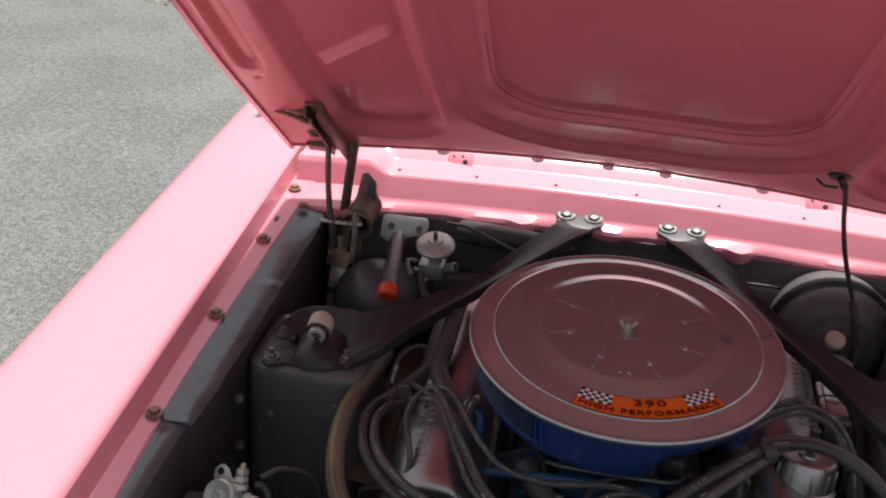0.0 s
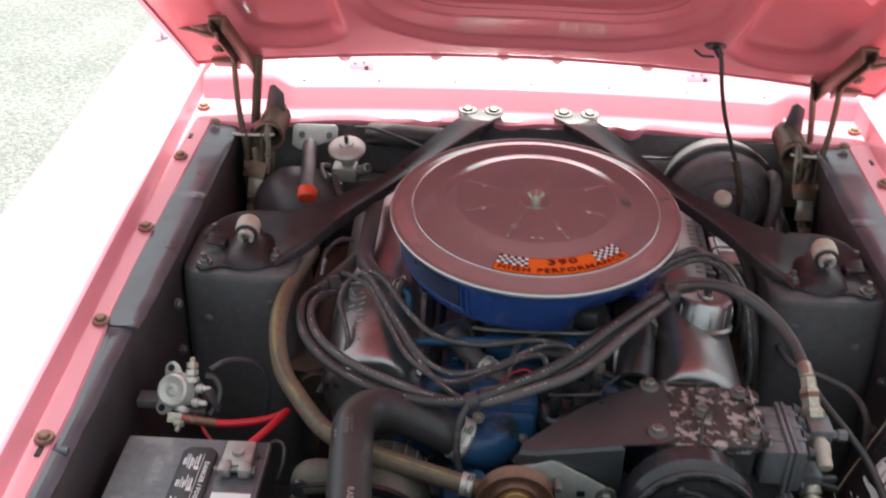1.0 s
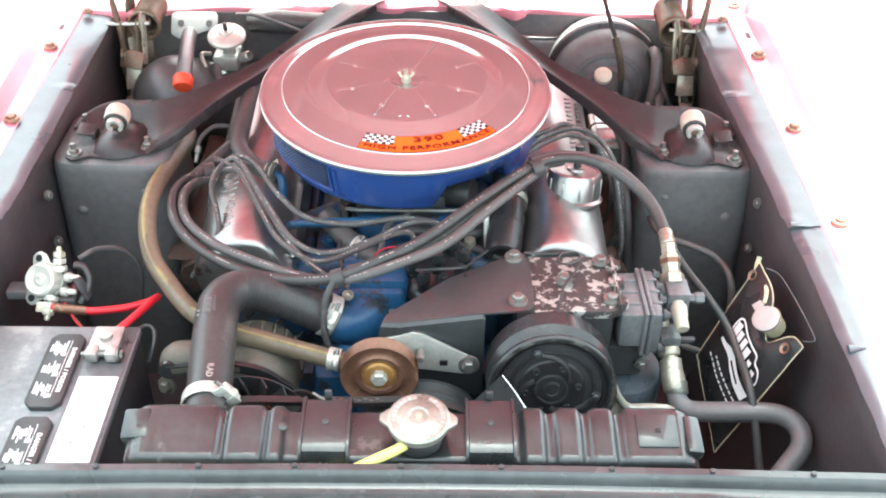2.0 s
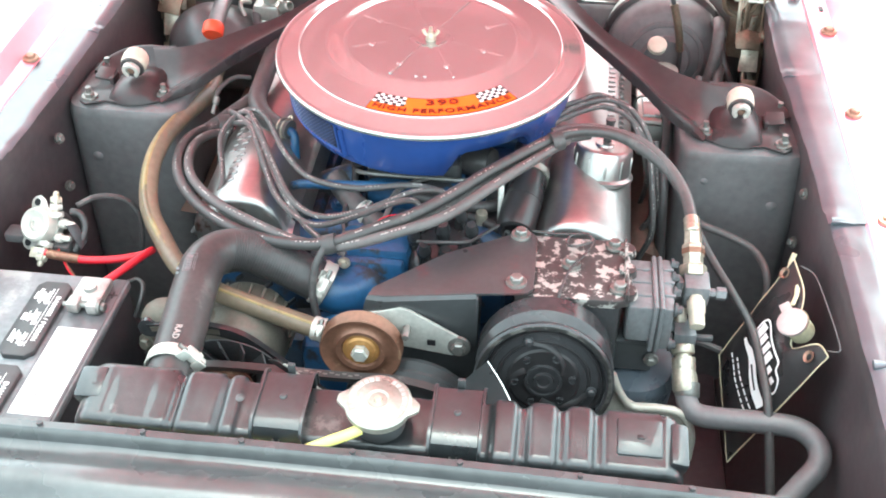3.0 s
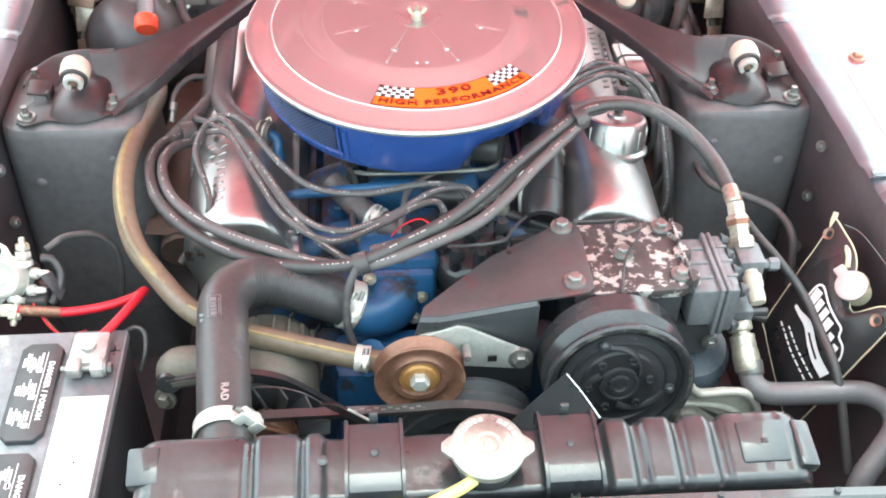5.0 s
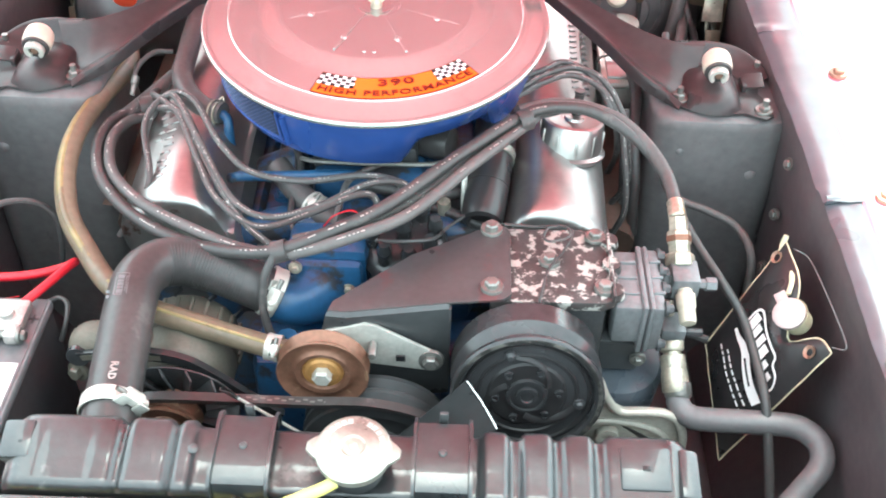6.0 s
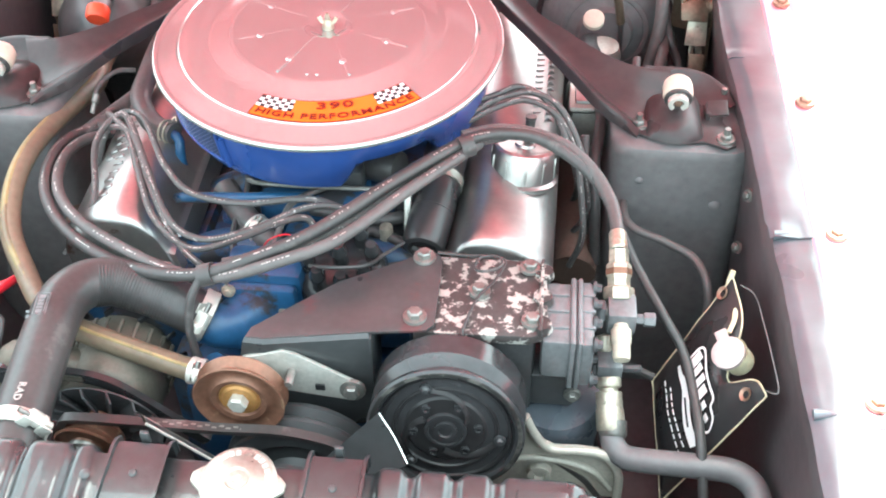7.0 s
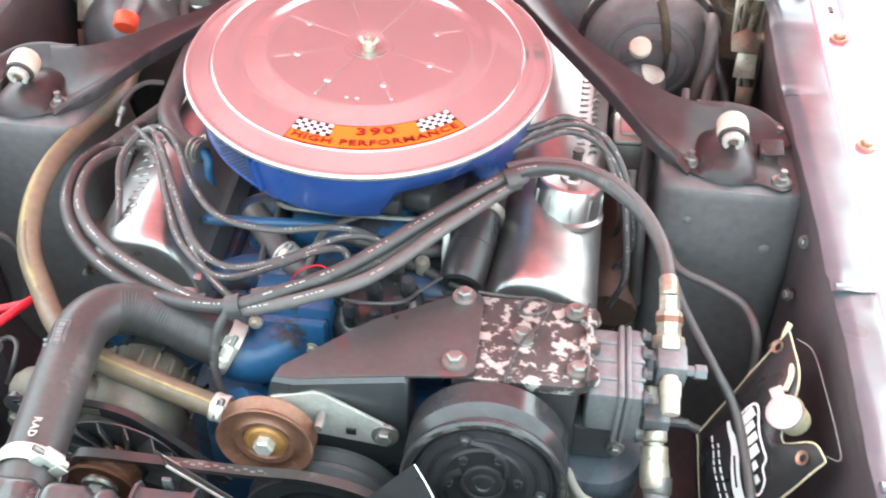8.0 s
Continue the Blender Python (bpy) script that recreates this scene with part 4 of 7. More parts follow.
def build_belts():
    first = tagged(part("drive_belt", belt([(-0.226, 0.034, 0.765), (-0.214, 0.034, 0.791), (-0.19, 0.034, 0.801), (-0.05, 0.034, 0.801), (0.03, 0.036, 0.800), (0.09, 0.037, 0.775), (0.113, 0.037, 0.715), (0.07, 0.037, 0.645)]), RUBBER, label="black rubber V-belt round the alternator and pump pulleys"), category="belt")
    part("print", bars([(-0.125 + 0.0075 * k, (-0.001, 0.0012)[k % 2], 0.005, 0.002) for k in range(16)], Matrix.Translation((0, 0.034, 0.8052))), BOLT, first, "pale printed bars", kind="stuff")
    tagged(part("drive_belt", belt([(0.19, 0.10, 0.735), (0.25, 0.095, 0.735), (0.33, 0.09, 0.70), (0.36, 0.09, 0.66)]), RUBBER, label="black rubber V-belt below the compressor clutch"), category="belt")


build_belts()


# ---- alternator ----
def build_alternator():
    a = thing("alternator", (-0.185, 0.12, 0.69), "cast aluminium alternator with a rusty pulley", "alternator")
    back = axis((-0.192, 0.080, 0.758), (0.05, 1, 0.12))
    bm = lathe([(0.03, 0.0), (0.046, 0.003), (0.054, 0.012), (0.058, 0.022), (0.058, 0.045), (0.055, 0.048), (0.058, 0.052), (0.056, 0.080), (0.047, 0.096), (0.0, 0.100)], back, 40)
    body = part("housing", bm, ALTCAST, a, "pale cast aluminium housing")
    for k in range(10):
        an = radians(36 * k + 10)
        part("vent", box(-0.006, 0.006, -0.004, 0.004, 0.0, 0.003, 0.001, back @ Matrix.Translation((0.062 * math.cos(an), 0.062 * math.sin(an), 0.088)) @ pose(0, 0, 0, 0, 55, 0)), INK, body)
    for k in range(22):
        part("cooling_rib", box(0.0565, 0.0605, -0.0022, 0.0022, 0.050, 0.084, 0.0008, back @ pose(0, 0, 0, 0, 0, 360 / 22 * k), None, 1), ALTCAST, body)
    for x, y, g in ((-0.212, 0.150, -20), (-0.190, 0.155, -5), (-0.228, 0.115, -35), (-0.166, 0.155, 12)):
        part("slot", box(-0.007, 0.007, -0.004, 0.004, -0.003, 0.0025, 0.001, Matrix.Translation((x, y, 0.8085 - 2.2 * (x + 0.185) ** 2 * 3)) @ pose(0, 0, 0, 10, g, 0)), INK, body)
    bm = lathe([(0.02, 0.0), (0.066, 0.0), (0.066, 0.002), (0.02, 0.002)], axis((-0.186, 0.072, 0.750), (-0.05, -1, -0.12)), 40)
    wheel = part("cooling_fan", bm, CASTBLK, a, "dark finned cooling fan")
    for k in range(14):
        part("fin", box(0.030, 0.065, -0.0012, 0.0012, 0.0, 0.017, 0.0004, axis((-0.186, 0.072, 0.750), (-0.05, -1, -0.12)) @ pose(0, 0, 0, 0, 0, 360 / 14 * k) @ pose(0, 0, 0, 36, 0, 0), None, 1), CASTBLK, wheel)
    f = axis((-0.190, 0.034, 0.765), (-0.05, -1, -0.12))
    bm = lathe([(0, 0.012), (0.016, 0.012), (0.018, 0.008), (0.030, 0.007), (0.034, 0.010), (0.036, 0.008), (0.030, 0.001), (0.030, -0.001), (0.036, -0.008), (0.034, -0.012), (0.012, -0.014), (0.012, -0.03)], f, 36)
    pul = part("pulley", bm, RUST, a, "rust-brown pulley")
    part("nut", hexbolt(f @ Vector((0, 0, 0.013)), f.to_3x3() @ Vector((0, 0, 1)), 0.012, 0.014), BOLT, pul)
    line = [(-0.290, 0.078, 0.811), (-0.25, 0.078, 0.8165), (-0.205, 0.078, 0.8165), (-0.174, 0.078, 0.807), (-0.146, 0.078, 0.784), (-0.116, 0.078, 0.754), (-0.080, 0.078, 0.72)]
    arm = part("adjuster_arm", belt(line, 0.008, 0.015), CLUTCH, a, "black slotted adjuster arm")
    part("arm_boss", lathe([(0, 0.004), (0.0125, 0.003), (0.0130, -0.003)], axis((-0.290, 0.078, 0.811), (0, -1, 0.1)), 20), CLUTCH, arm)
    part("slot", belt([(-0.286, 0.0755, 0.8115), (-0.25, 0.0755, 0.8165), (-0.200, 0.0755, 0.8160)], 0.004, 0.008), ALTCAST, arm, "open slot over the pale housing")
    part("mounting_boss", tube([(-0.225, 0.105, 0.795), (-0.255, 0.10, 0.812), (-0.282, 0.098, 0.815), (-0.292, 0.095, 0.800)], [0.022, 0.022, 0.020, 0.016], 14, 5), ALTCAST, body, "cast mounting boss")
    part("boss_bolt", hexbolt((-0.298, 0.082, 0.780), (-0.3, -0.9, 0.2), 0.008, 0.009), ALTCAST, body)
    part("cast_lug", box(-0.225, -0.188, 0.140, 0.160, 0.795, 0.818, 0.005), ALTCAST, body)
    part("lug_slot", box(-0.216, -0.200, 0.142, 0.152, 0.8165, 0.8195, 0.001), INK, body)


build_alternator()


# ---- idler pulley and bracket ----
def build_idler():
    c = Vector((-0.023, 0.058, 0.827))
    t = thing("idler_pulley", c, "rust-brown idler pulley on a pale zinc bracket", "pulley")
    m = axis(c, (0, -1, 0.06))
    bm = lathe([(0, 0.004), (0.014, 0.004), (0.018, 0.001), (0.021, 0.001), (0.024, 0.005), (0.029, 0.006), (0.032, 0.003), (0.037, 0.002), (0.042, 0.004), (0.047, 0.008), (0.0485, 0.007), (0.041, -0.002), (0.0485, -0.011), (0.047, -0.013), (0.02, -0.013), (0, -0.013)], m, 56)
    pul = part("wheel", bm, RUST, t, "pressed rust-brown pulley wheel")
    part("hub_ring", lathe([(0.0, 0.0045), (0.0165, 0.0050), (0.0190, 0.0030), (0.0215, 0.0030), (0.0225, 0.0015)], m, 40), IDLERGOLD, pul, "orange-brown inner ring")
    part("hub_bolt", hexbolt(m @ Vector((0, 0, 0.005)), (0, -1, 0.06), 0.0105, 0.010, flange=False), ZINC, pul)
    poly = [(-0.012, 0.010), (0.0, 0.030), (0.042, 0.040), (0.054, 0.036), (0.118, -0.003), (0.125, -0.013), (0.118, -0.023), (0.105, -0.026), (0.03, -0.012), (-0.01, -0.016)]
    br = part("bracket", plate(poly, Matrix.Translation((-0.023, 0.085, 0.828)) @ pose(0, 0, 0, 82, 0, 4), 0.005, 0.0012), ZINC, t, "pale zinc-plated bracket")
    part("bracket_bolt", hexbolt((0.089, 0.087, 0.816), (0, -1, 0.1), 0.009, 0.009), BOLT, br)
    part("stop_pin", lathe([(0, 0.02), (0.004, 0.02), (0.005, 0.017), (0.005, 0)], axis((0.028, 0.084, 0.842), (0, -1, 0.1)), 12), BOLT, br)
    part("square_hole", box(0.052, 0.062, 0.0785, 0.0805, 0.822, 0.830), INK, br)
    part("spacer", lathe([(0.012, 0.0), (0.012, 0.03)], axis((-0.023, 0.068, 0.827), (0, 1, 0)), 16), BOLT, t)


build_idler()


# ---- compressor ----
def build_compressor():
    c = thing("air_conditioning_compressor", (0.21, 0.17, 0.72), "black two-cylinder air conditioning compressor with flaked paint", "compressor")
    bm = box(0.155, 0.278, 0.132, 0.228, 0.745, 0.862, 0.008)
    box(0.168, 0.232, 0.108, 0.13, 0.77, 0.85, 0.01, bm=bm)
    part("crankcase", bm, CASTBLK, c, "dark cast crankcase")
    bm = plate([(0.150, 0.122), (0.272, 0.125), (0.286, 0.132), (0.290, 0.148), (0.286, 0.225), (0.278, 0.238), (0.250, 0.240), (0.19, 0.238), (0.15, 0.238)], Matrix.Translation((0, 0, 0.862)), 0.013, 0.002)
    top = part("top_plate", bm, FLAKED, c, "top plate with flaking paint and bare metal")
    box_bm = box(0.2795, 0.2835, 0.128, 0.236, 0.872, 0.8835, 0.0015)
    part("rib", box_bm, FLAKED, top)
    for x, y in ((0.268, 0.226), (0.273, 0.146), (0.215, 0.185)):
        part("bolt", hexbolt((x, y, 0.878), (0, 0, 1), 0.0075, 0.008, roll=x * 900), BOLT, top)
    for y in (0.143, 0.183, 0.222):
        part("edge_lug", lathe([(0, 0.004), (0.010, 0.003), (0.012, -0.006)], Matrix.Translation((0.283, y, 0.876)), 16), FLAKED, top)
    # cylinder head block, with gasket lines and end cap
    head = part("cylinder_head", box(0.284, 0.318, 0.126, 0.216, 0.812, 0.868, 0.005), HEADGREY, c, "grey-black cast cylinder head")
    part("gasket_flange", box(0.3135, 0.3190, 0.122, 0.220, 0.801, 0.8725, 0.0018), HEADGREY, head)
    part("valve_plate", box(0.3190, 0.3212, 0.1235, 0.2185, 0.8025, 0.871, 0.0008), CASTBLK, head, "dark gasket line")
    part("end_cover", box(0.3212, 0.3385, 0.124, 0.218, 0.804, 0.870, 0.0045), HEADGREY, head, "grey cast end cover")
    part("cover_rim", box(0.3212, 0.3262, 0.122, 0.220, 0.801, 0.8725, 0.0018), HEADGREY, head)
    for y in (0.148, 0.172, 0.196):
        part("head_rib", box(0.288, 0.312, y - 0.0022, y + 0.0022, 0.8665, 0.8705, 0.0012), HEADGREY, head)
        part("head_rib", box(0.3262, 0.3395, y - 0.002, y + 0.002, 0.868, 0.8722, 0.0012), HEADGREY, head)
    for y in (0.130, 0.160, 0.188, 0.213):
        for z in (0.809, 0.865):
            part("bolt", hexbolt((0.3395, y, z), (1, 0, 0), 0.0052, 0.0075), CASTBLK, head)
    lower = part("lower_case", box(0.262, 0.326, 0.140, 0.215, 0.748, 0.803, 0.006), GLOSS, c, "black lower crankcase")
    part("flange", box(0.258, 0.330, 0.136, 0.219, 0.798, 0.8035, 0.002), GLOSS, lower)
    part("bolt", hexbolt((0.322, 0.136, 0.775), (0, -1, 0), 0.006, 0.007), BOLT, lower)
    # clutch pulley
    m = axis((0.1915, 0.0535, 0.8112), (0.0, -1, 0.17))
    R = 0.081
    bm = lathe([(0.040, -0.052), (R - 0.006, -0.052), (R, -0.048), (R, -0.018), (R - 0.002, -0.0155), (R - 0.010, -0.008), (R - 0.010, -0.004), (R - 0.001, 0.004), (R, 0.006), (R, 0.010), (R - 0.0025, 0.0122), (R - 0.007, 0.0122), (R - 0.0095, 0.010), (R - 0.0105, 0.004), (0.040, 0.004)], m, 84)
    pul = part("clutch_pulley", bm, CLUTCH, c, "black clutch pulley with a worn rim")
    part("worn_rim", lathe([(R - 0.0068, 0.0124), (R - 0.0045, 0.0130), (R - 0.0022, 0.0124)], m, 84), RIMWORN, pul, "rim worn to bare metal")
    bm = lathe([(0.020, 0.003), (0.0225, 0.0062), (0.040, 0.0062), (0.0425, 0.0040), (0.0500, 0.0036), (0.0515, 0.0060), (0.0535, 0.0062), (0.0550, 0.0036), (0.0635, 0.0034), (0.0650, 0.0066), (0.0672, 0.0068), (0.0685, 0.0030), (0.0690, 0.0)], m, 64)
    part("clutch_plate", bm, CLUTCHFACE, pul, "oily black clutch plate with pressed rings")
    part("hub", lathe([(0, 0.0085), (0.0065, 0.0085), (0.0075, 0.0105), (0.0115, 0.0105), (0.0125, 0.0075), (0.0175, 0.0075), (0.0185, 0.0095), (0.0215, 0.0095), (0.0225, 0.006)], m, 40), CLUTCH, pul, "black hub with a raised ring")
    for k in range(3):
        # three-armed spring plate: an arm from the hub sweeps out to a rivet on the rim of the plate
        a = radians(120 * k + 28)
        arc = [m @ Vector(((0.026 + 0.030 * u) * math.cos(a + 1.45 * u), (0.026 + 0.030 * u) * math.sin(a + 1.45 * u), 0.0068 - 0.001 * u)) for u in (0, 0.25, 0.5, 0.75, 1.0)]
        part("spring_arm", tube(arc, [0.0052, 0.0046, 0.0040, 0.0036, 0.0036], 10, 5, flat=0.22), CLUTCHFACE, pul, "curved spring arm")
        part("rivet", lathe([(0, 0.0060), (0.0026, 0.0058), (0.0042, 0.0035), (0.0060, 0.0030), (0.0064, 0.0)], m @ Matrix.Translation((0.0565 * math.cos(a + 1.45), 0.0565 * math.sin(a + 1.45), 0.006)), 18), CASTBLK, pul)
    for k in range(6):
        a = radians(60 * k + 8)
        part("hub_bolt", lathe([(0, 0.0010), (0.0022, 0.0012), (0.0028, 0.0034), (0.0048, 0.0034), (0.0054, 0)], m @ Matrix.Translation((0.0335 * math.cos(a), 0.0335 * math.sin(a), 0.0060)), 14), CLUTCH, pul)
    part("field_coil", lathe([(0.045, 0.0), (0.062, 0.0), (0.062, 0.035), (0.045, 0.035)], axis((0.196, 0.093, 0.797), (0, 1, 0)), 32), CASTBLK, c)
    part("clamp", box(0.175, 0.235, 0.100, 0.122, 0.850, 0.862, 0.005), CLUTCH, c)
    # mounting plate: flat top, folded front face
    top_poly = [(-0.020, 0.094), (-0.016, 0.108), (0.062, 0.182), (0.128, 0.222), (0.150, 0.238), (0.166, 0.236), (0.172, 0.226), (0.172, 0.128), (0.164, 0.120), (0.106, 0.112), (0.0, 0.093)]
    bm = plate(top_poly, Matrix.Translation((0, 0, 0.8765)), 0.004, 0.0008)
    br = part("mounting_plate", bm, PLATE, c, "brown-black stained mounting plate")
    bm = skin([[Vector((-0.020, 0.0935, 0.880)), Vector((0.0, 0.0925, 0.880)), Vector((0.106, 0.111, 0.880))], [Vector((-0.022, 0.090, 0.876)), Vector((0.0, 0.0885, 0.876)), Vector((0.107, 0.107, 0.876))],
               [Vector((-0.03, 0.089, 0.84)), Vector((0.0, 0.0875, 0.84)), Vector((0.108, 0.1055, 0.84))], [Vector((-0.05, 0.089, 0.76)), Vector((0.0, 0.0875, 0.74)), Vector((0.109, 0.1055, 0.74))]])
    part("front_fold", thicken(bm, 0.003), GLOSS, br)
    part("side_fold", box(0.106, 0.109, 0.106, 0.16, 0.75, 0.876, 0.001), GLOSS, br)
    for x, y in ((0.151, 0.228), (0.151, 0.137)):
        part("bolt", hexbolt((x, y, 0.882), (0, 0, 1), 0.008, 0.009, roll=x * 400 + y * 900), BOLT, br)
    part("pin_hole", lathe([(0, 0.0006), (0.003, 0.0006), (0.003, 0)], Matrix.Translation((0.085, 0.188, 0.8805)), 10), INK, br)
    rim = [(0.272, 0.798), (0.282, 0.772), (0.294, 0.752), (0.306, 0.7445), (0.330, 0.746), (0.353, 0.744), (0.368, 0.731), (0.379, 0.704), (0.381, 0.66)]
    cast = part("support_casting", plate([(0.268, 0.790)] + rim[1:] + [(0.230, 0.66), (0.232, 0.700), (0.262, 0.722), (0.272, 0.745)], Matrix.Translation((0, 0.092, 0)) @ pose(0, 0, 0, 90, 0, 0), 0.006, 0.0015), CREAMCAST, c, "pale cast support bracket")
    part("rim", tube([(x, 0.083, z) for x, z in rim], 0.0052, 10, 5), CREAMCAST, cast)
    part("web", tube([(0.262, 0.084, 0.722), (0.290, 0.084, 0.727), (0.325, 0.084, 0.722), (0.352, 0.084, 0.708), (0.372, 0.084, 0.68)], 0.0042, 10, 5), CREAMCAST, cast)
    part("boss", lathe([(0, 0.006), (0.006, 0.006), (0.007, 0.010), (0.013, 0.010), (0.014, 0.0)], axis((0.292, 0.086, 0.703), (0, -1, 0.1)), 20), CREAMCAST, cast)
    # loop of thin wire lying on the top
    w = tube([(0.165, 0.232, 0.886), (0.20, 0.228, 0.888), (0.232, 0.222, 0.895), (0.236, 0.205, 0.897), (0.218, 0.197, 0.895), (0.208, 0.206, 0.892), (0.216, 0.222, 0.893), (0.240, 0.222, 0.890), (0.232, 0.195, 0.888), (0.213, 0.165, 0.884), (0.203, 0.128, 0.880), (0.203, 0.118, 0.872)], 0.0016, 8, 6)
    tagged(part("clutch_wire", w, RUBBER, label="thin black clutch wire looped on the compressor"), category="wire")
    tagged(part("oil_filter", lathe([(0, 0.0), (0.05, 0.0), (0.058, 0.006), (0.058, 0.09), (0.052, 0.10), (0, 0.104)], axis((0.300, 0.178, 0.645), (0.04, -0.12, 1)), 36), FILTERBLUE, label="bluish-grey canister filter below the compressor"), category="oil filter")


build_compressor()


def build_fittings():
    t = thing("service_valve", (0.368, 0.195, 0.84), "upper service valve with brass nuts and a pale cap", "valve", "compressor valves")
    part("block", box(0.354, 0.385, 0.178, 0.214, 0.830, 0.860, 0.003), HEADGREY, t, "grey steel valve block")
    part("stub", lathe([(0.009, 0), (0.009, 0.018)], axis((0.338, 0.196, 0.846), (1, 0, 0)), 16), BOLT, t)
    part("nut", lathe([(0, 0.0), (0.0125, 0), (0.0135, 0.0015), (0.0135, 0.0085), (0.0125, 0.010), (0, 0.010)], axis((0.3425, 0.196, 0.846), (1, 0, 0)), 6), CASTBLK, t)
    d = Vector((-0.04, 0.74, 0.56))
    bm = lathe([(0.009, 0.0), (0.0165, 0.002), (0.0172, 0.004), (0.0172, 0.013), (0.0160, 0.0155), (0.0125, 0.017), (0.0125, 0.026), (0.0140, 0.028), (0.0140, 0.040), (0.0125, 0.042), (0.0110, 0.043), (0.0110, 0.058)], axis((0.367, 0.210, 0.850), d), 6)
    nut = part("flare_nut", bm, BRASS, t, "brass hex fitting")
    part("paint_mark", lathe([(0.0142, 0.0295), (0.0145, 0.031), (0.0145, 0.035), (0.0142, 0.0365)], axis((0.367, 0.210, 0.850), d), 6), RUST, nut, "smear of orange-brown rust")
    part("valve_stem", lathe([(0.006, 0), (0.006, 0.010), (0.0078, 0.010), (0.0082, 0.012), (0.0082, 0.022), (0, 0.023)], axis((0.384, 0.192, 0.843), (1, 0.05, -0.05)), 6), HEADGREY, t)
    part("cap", lathe([(0.0085, 0), (0.0085, 0.004), (0.0112, 0.006), (0.0112, 0.020), (0.0098, 0.022), (0.0098, 0.036), (0.0088, 0.040), (0, 0.041)], axis((0.369, 0.180, 0.844), (0.03, -0.88, -0.34)), 12), CREAM, t, "pale valve cap")
    t = thing("service_valve", (0.366, 0.17, 0.785), "lower service valve with a brass hose fitting", "valve", "compressor valves")
    part("block", box(0.347, 0.375, 0.152, 0.184, 0.778, 0.806, 0.003), HEADGREY, t, "grey steel valve block")
    part("nut", lathe([(0, 0.0), (0.012, 0), (0.012, 0.009), (0, 0.009)], axis((0.343, 0.165, 0.79), (1, 0, 0)), 6), CASTBLK, t)
    part("cap", lathe([(0.007, 0), (0.009, 0.004), (0.009, 0.018), (0, 0.020)], axis((0.356, 0.178, 0.802), (-0.08, 0.75, 0.66)), 10), BRASS, t, "brass cap")
    part("valve_stem", lathe([(0.005, 0), (0.005, 0.022), (0, 0.022)], axis((0.374, 0.165, 0.792), (1, 0, 0)), 8), CASTBLK, t)
    bm = lathe([(0.0135, 0), (0.0145, 0.002), (0.0145, 0.009), (0.0135, 0.011), (0.0105, 0.012), (0.0105, 0.015), (0.0145, 0.016), (0.0150, 0.019), (0.0143, 0.023), (0.0150, 0.027), (0.0143, 0.031), (0.0152, 0.035), (0.0158, 0.040), (0.0158, 0.056), (0.0148, 0.058)], axis((0.3605, 0.155, 0.786), (0.10, -0.80, -0.58)), 12)
    part("crimped_fitting", bm, BRASS, t, "brass crimped hose fitting")
    hose = tube([(0.368, 0.118, 0.7585), (0.3688, 0.098, 0.7450), (0.380, 0.085, 0.7405), (0.402, 0.078, 0.744), (0.45, 0.072, 0.750), (0.494, 0.068, 0.750), (0.516, 0.052, 0.744), (0.517, 0.03, 0.733), (0.497, 0.010, 0.715), (0.476, -0.008, 0.69), (0.465, -0.03, 0.64)], 0.0135, 14, 7)
    thick = tagged(part("refrigerant_hose", hose, HOSEGREY, label="thick grey rubber refrigerant hose from the lower valve"), category="hose")
    part("ferrule", lathe([(0.0138, -0.010), (0.0152, -0.009), (0.0152, 0.006), (0.0140, 0.008)], axis((0.3683, 0.110, 0.7530), (0.02, -0.82, -0.56)), 20), BOLT, thick, "plated hose ferrule")
    hose = tube([(0.3645, 0.256, 0.8835), (0.3625, 0.286, 0.890), (0.356, 0.322, 0.897), (0.336, 0.358, 0.910), (0.303, 0.384, 0.926), (0.258, 0.392, 0.938), (0.215, 0.385, 0.944), (0.180, 0.372, 0.942)], 0.0082, 12, 16, ripple=0.0006)
    ribbed = tagged(part("refrigerant_hose", hose, RUBBER_GREY, label="ribbed black rubber hose curving over the oil filler"), category="hose")
    part("ferrule", lathe([(0.0086, -0.012), (0.0102, -0.010), (0.0102, 0.010), (0.0088, 0.012)], axis((0.3635, 0.268, 0.8865), (-0.06, 0.93, 0.25)), 20), BRASS, ribbed, "dull brass ferrule")


build_fittings()


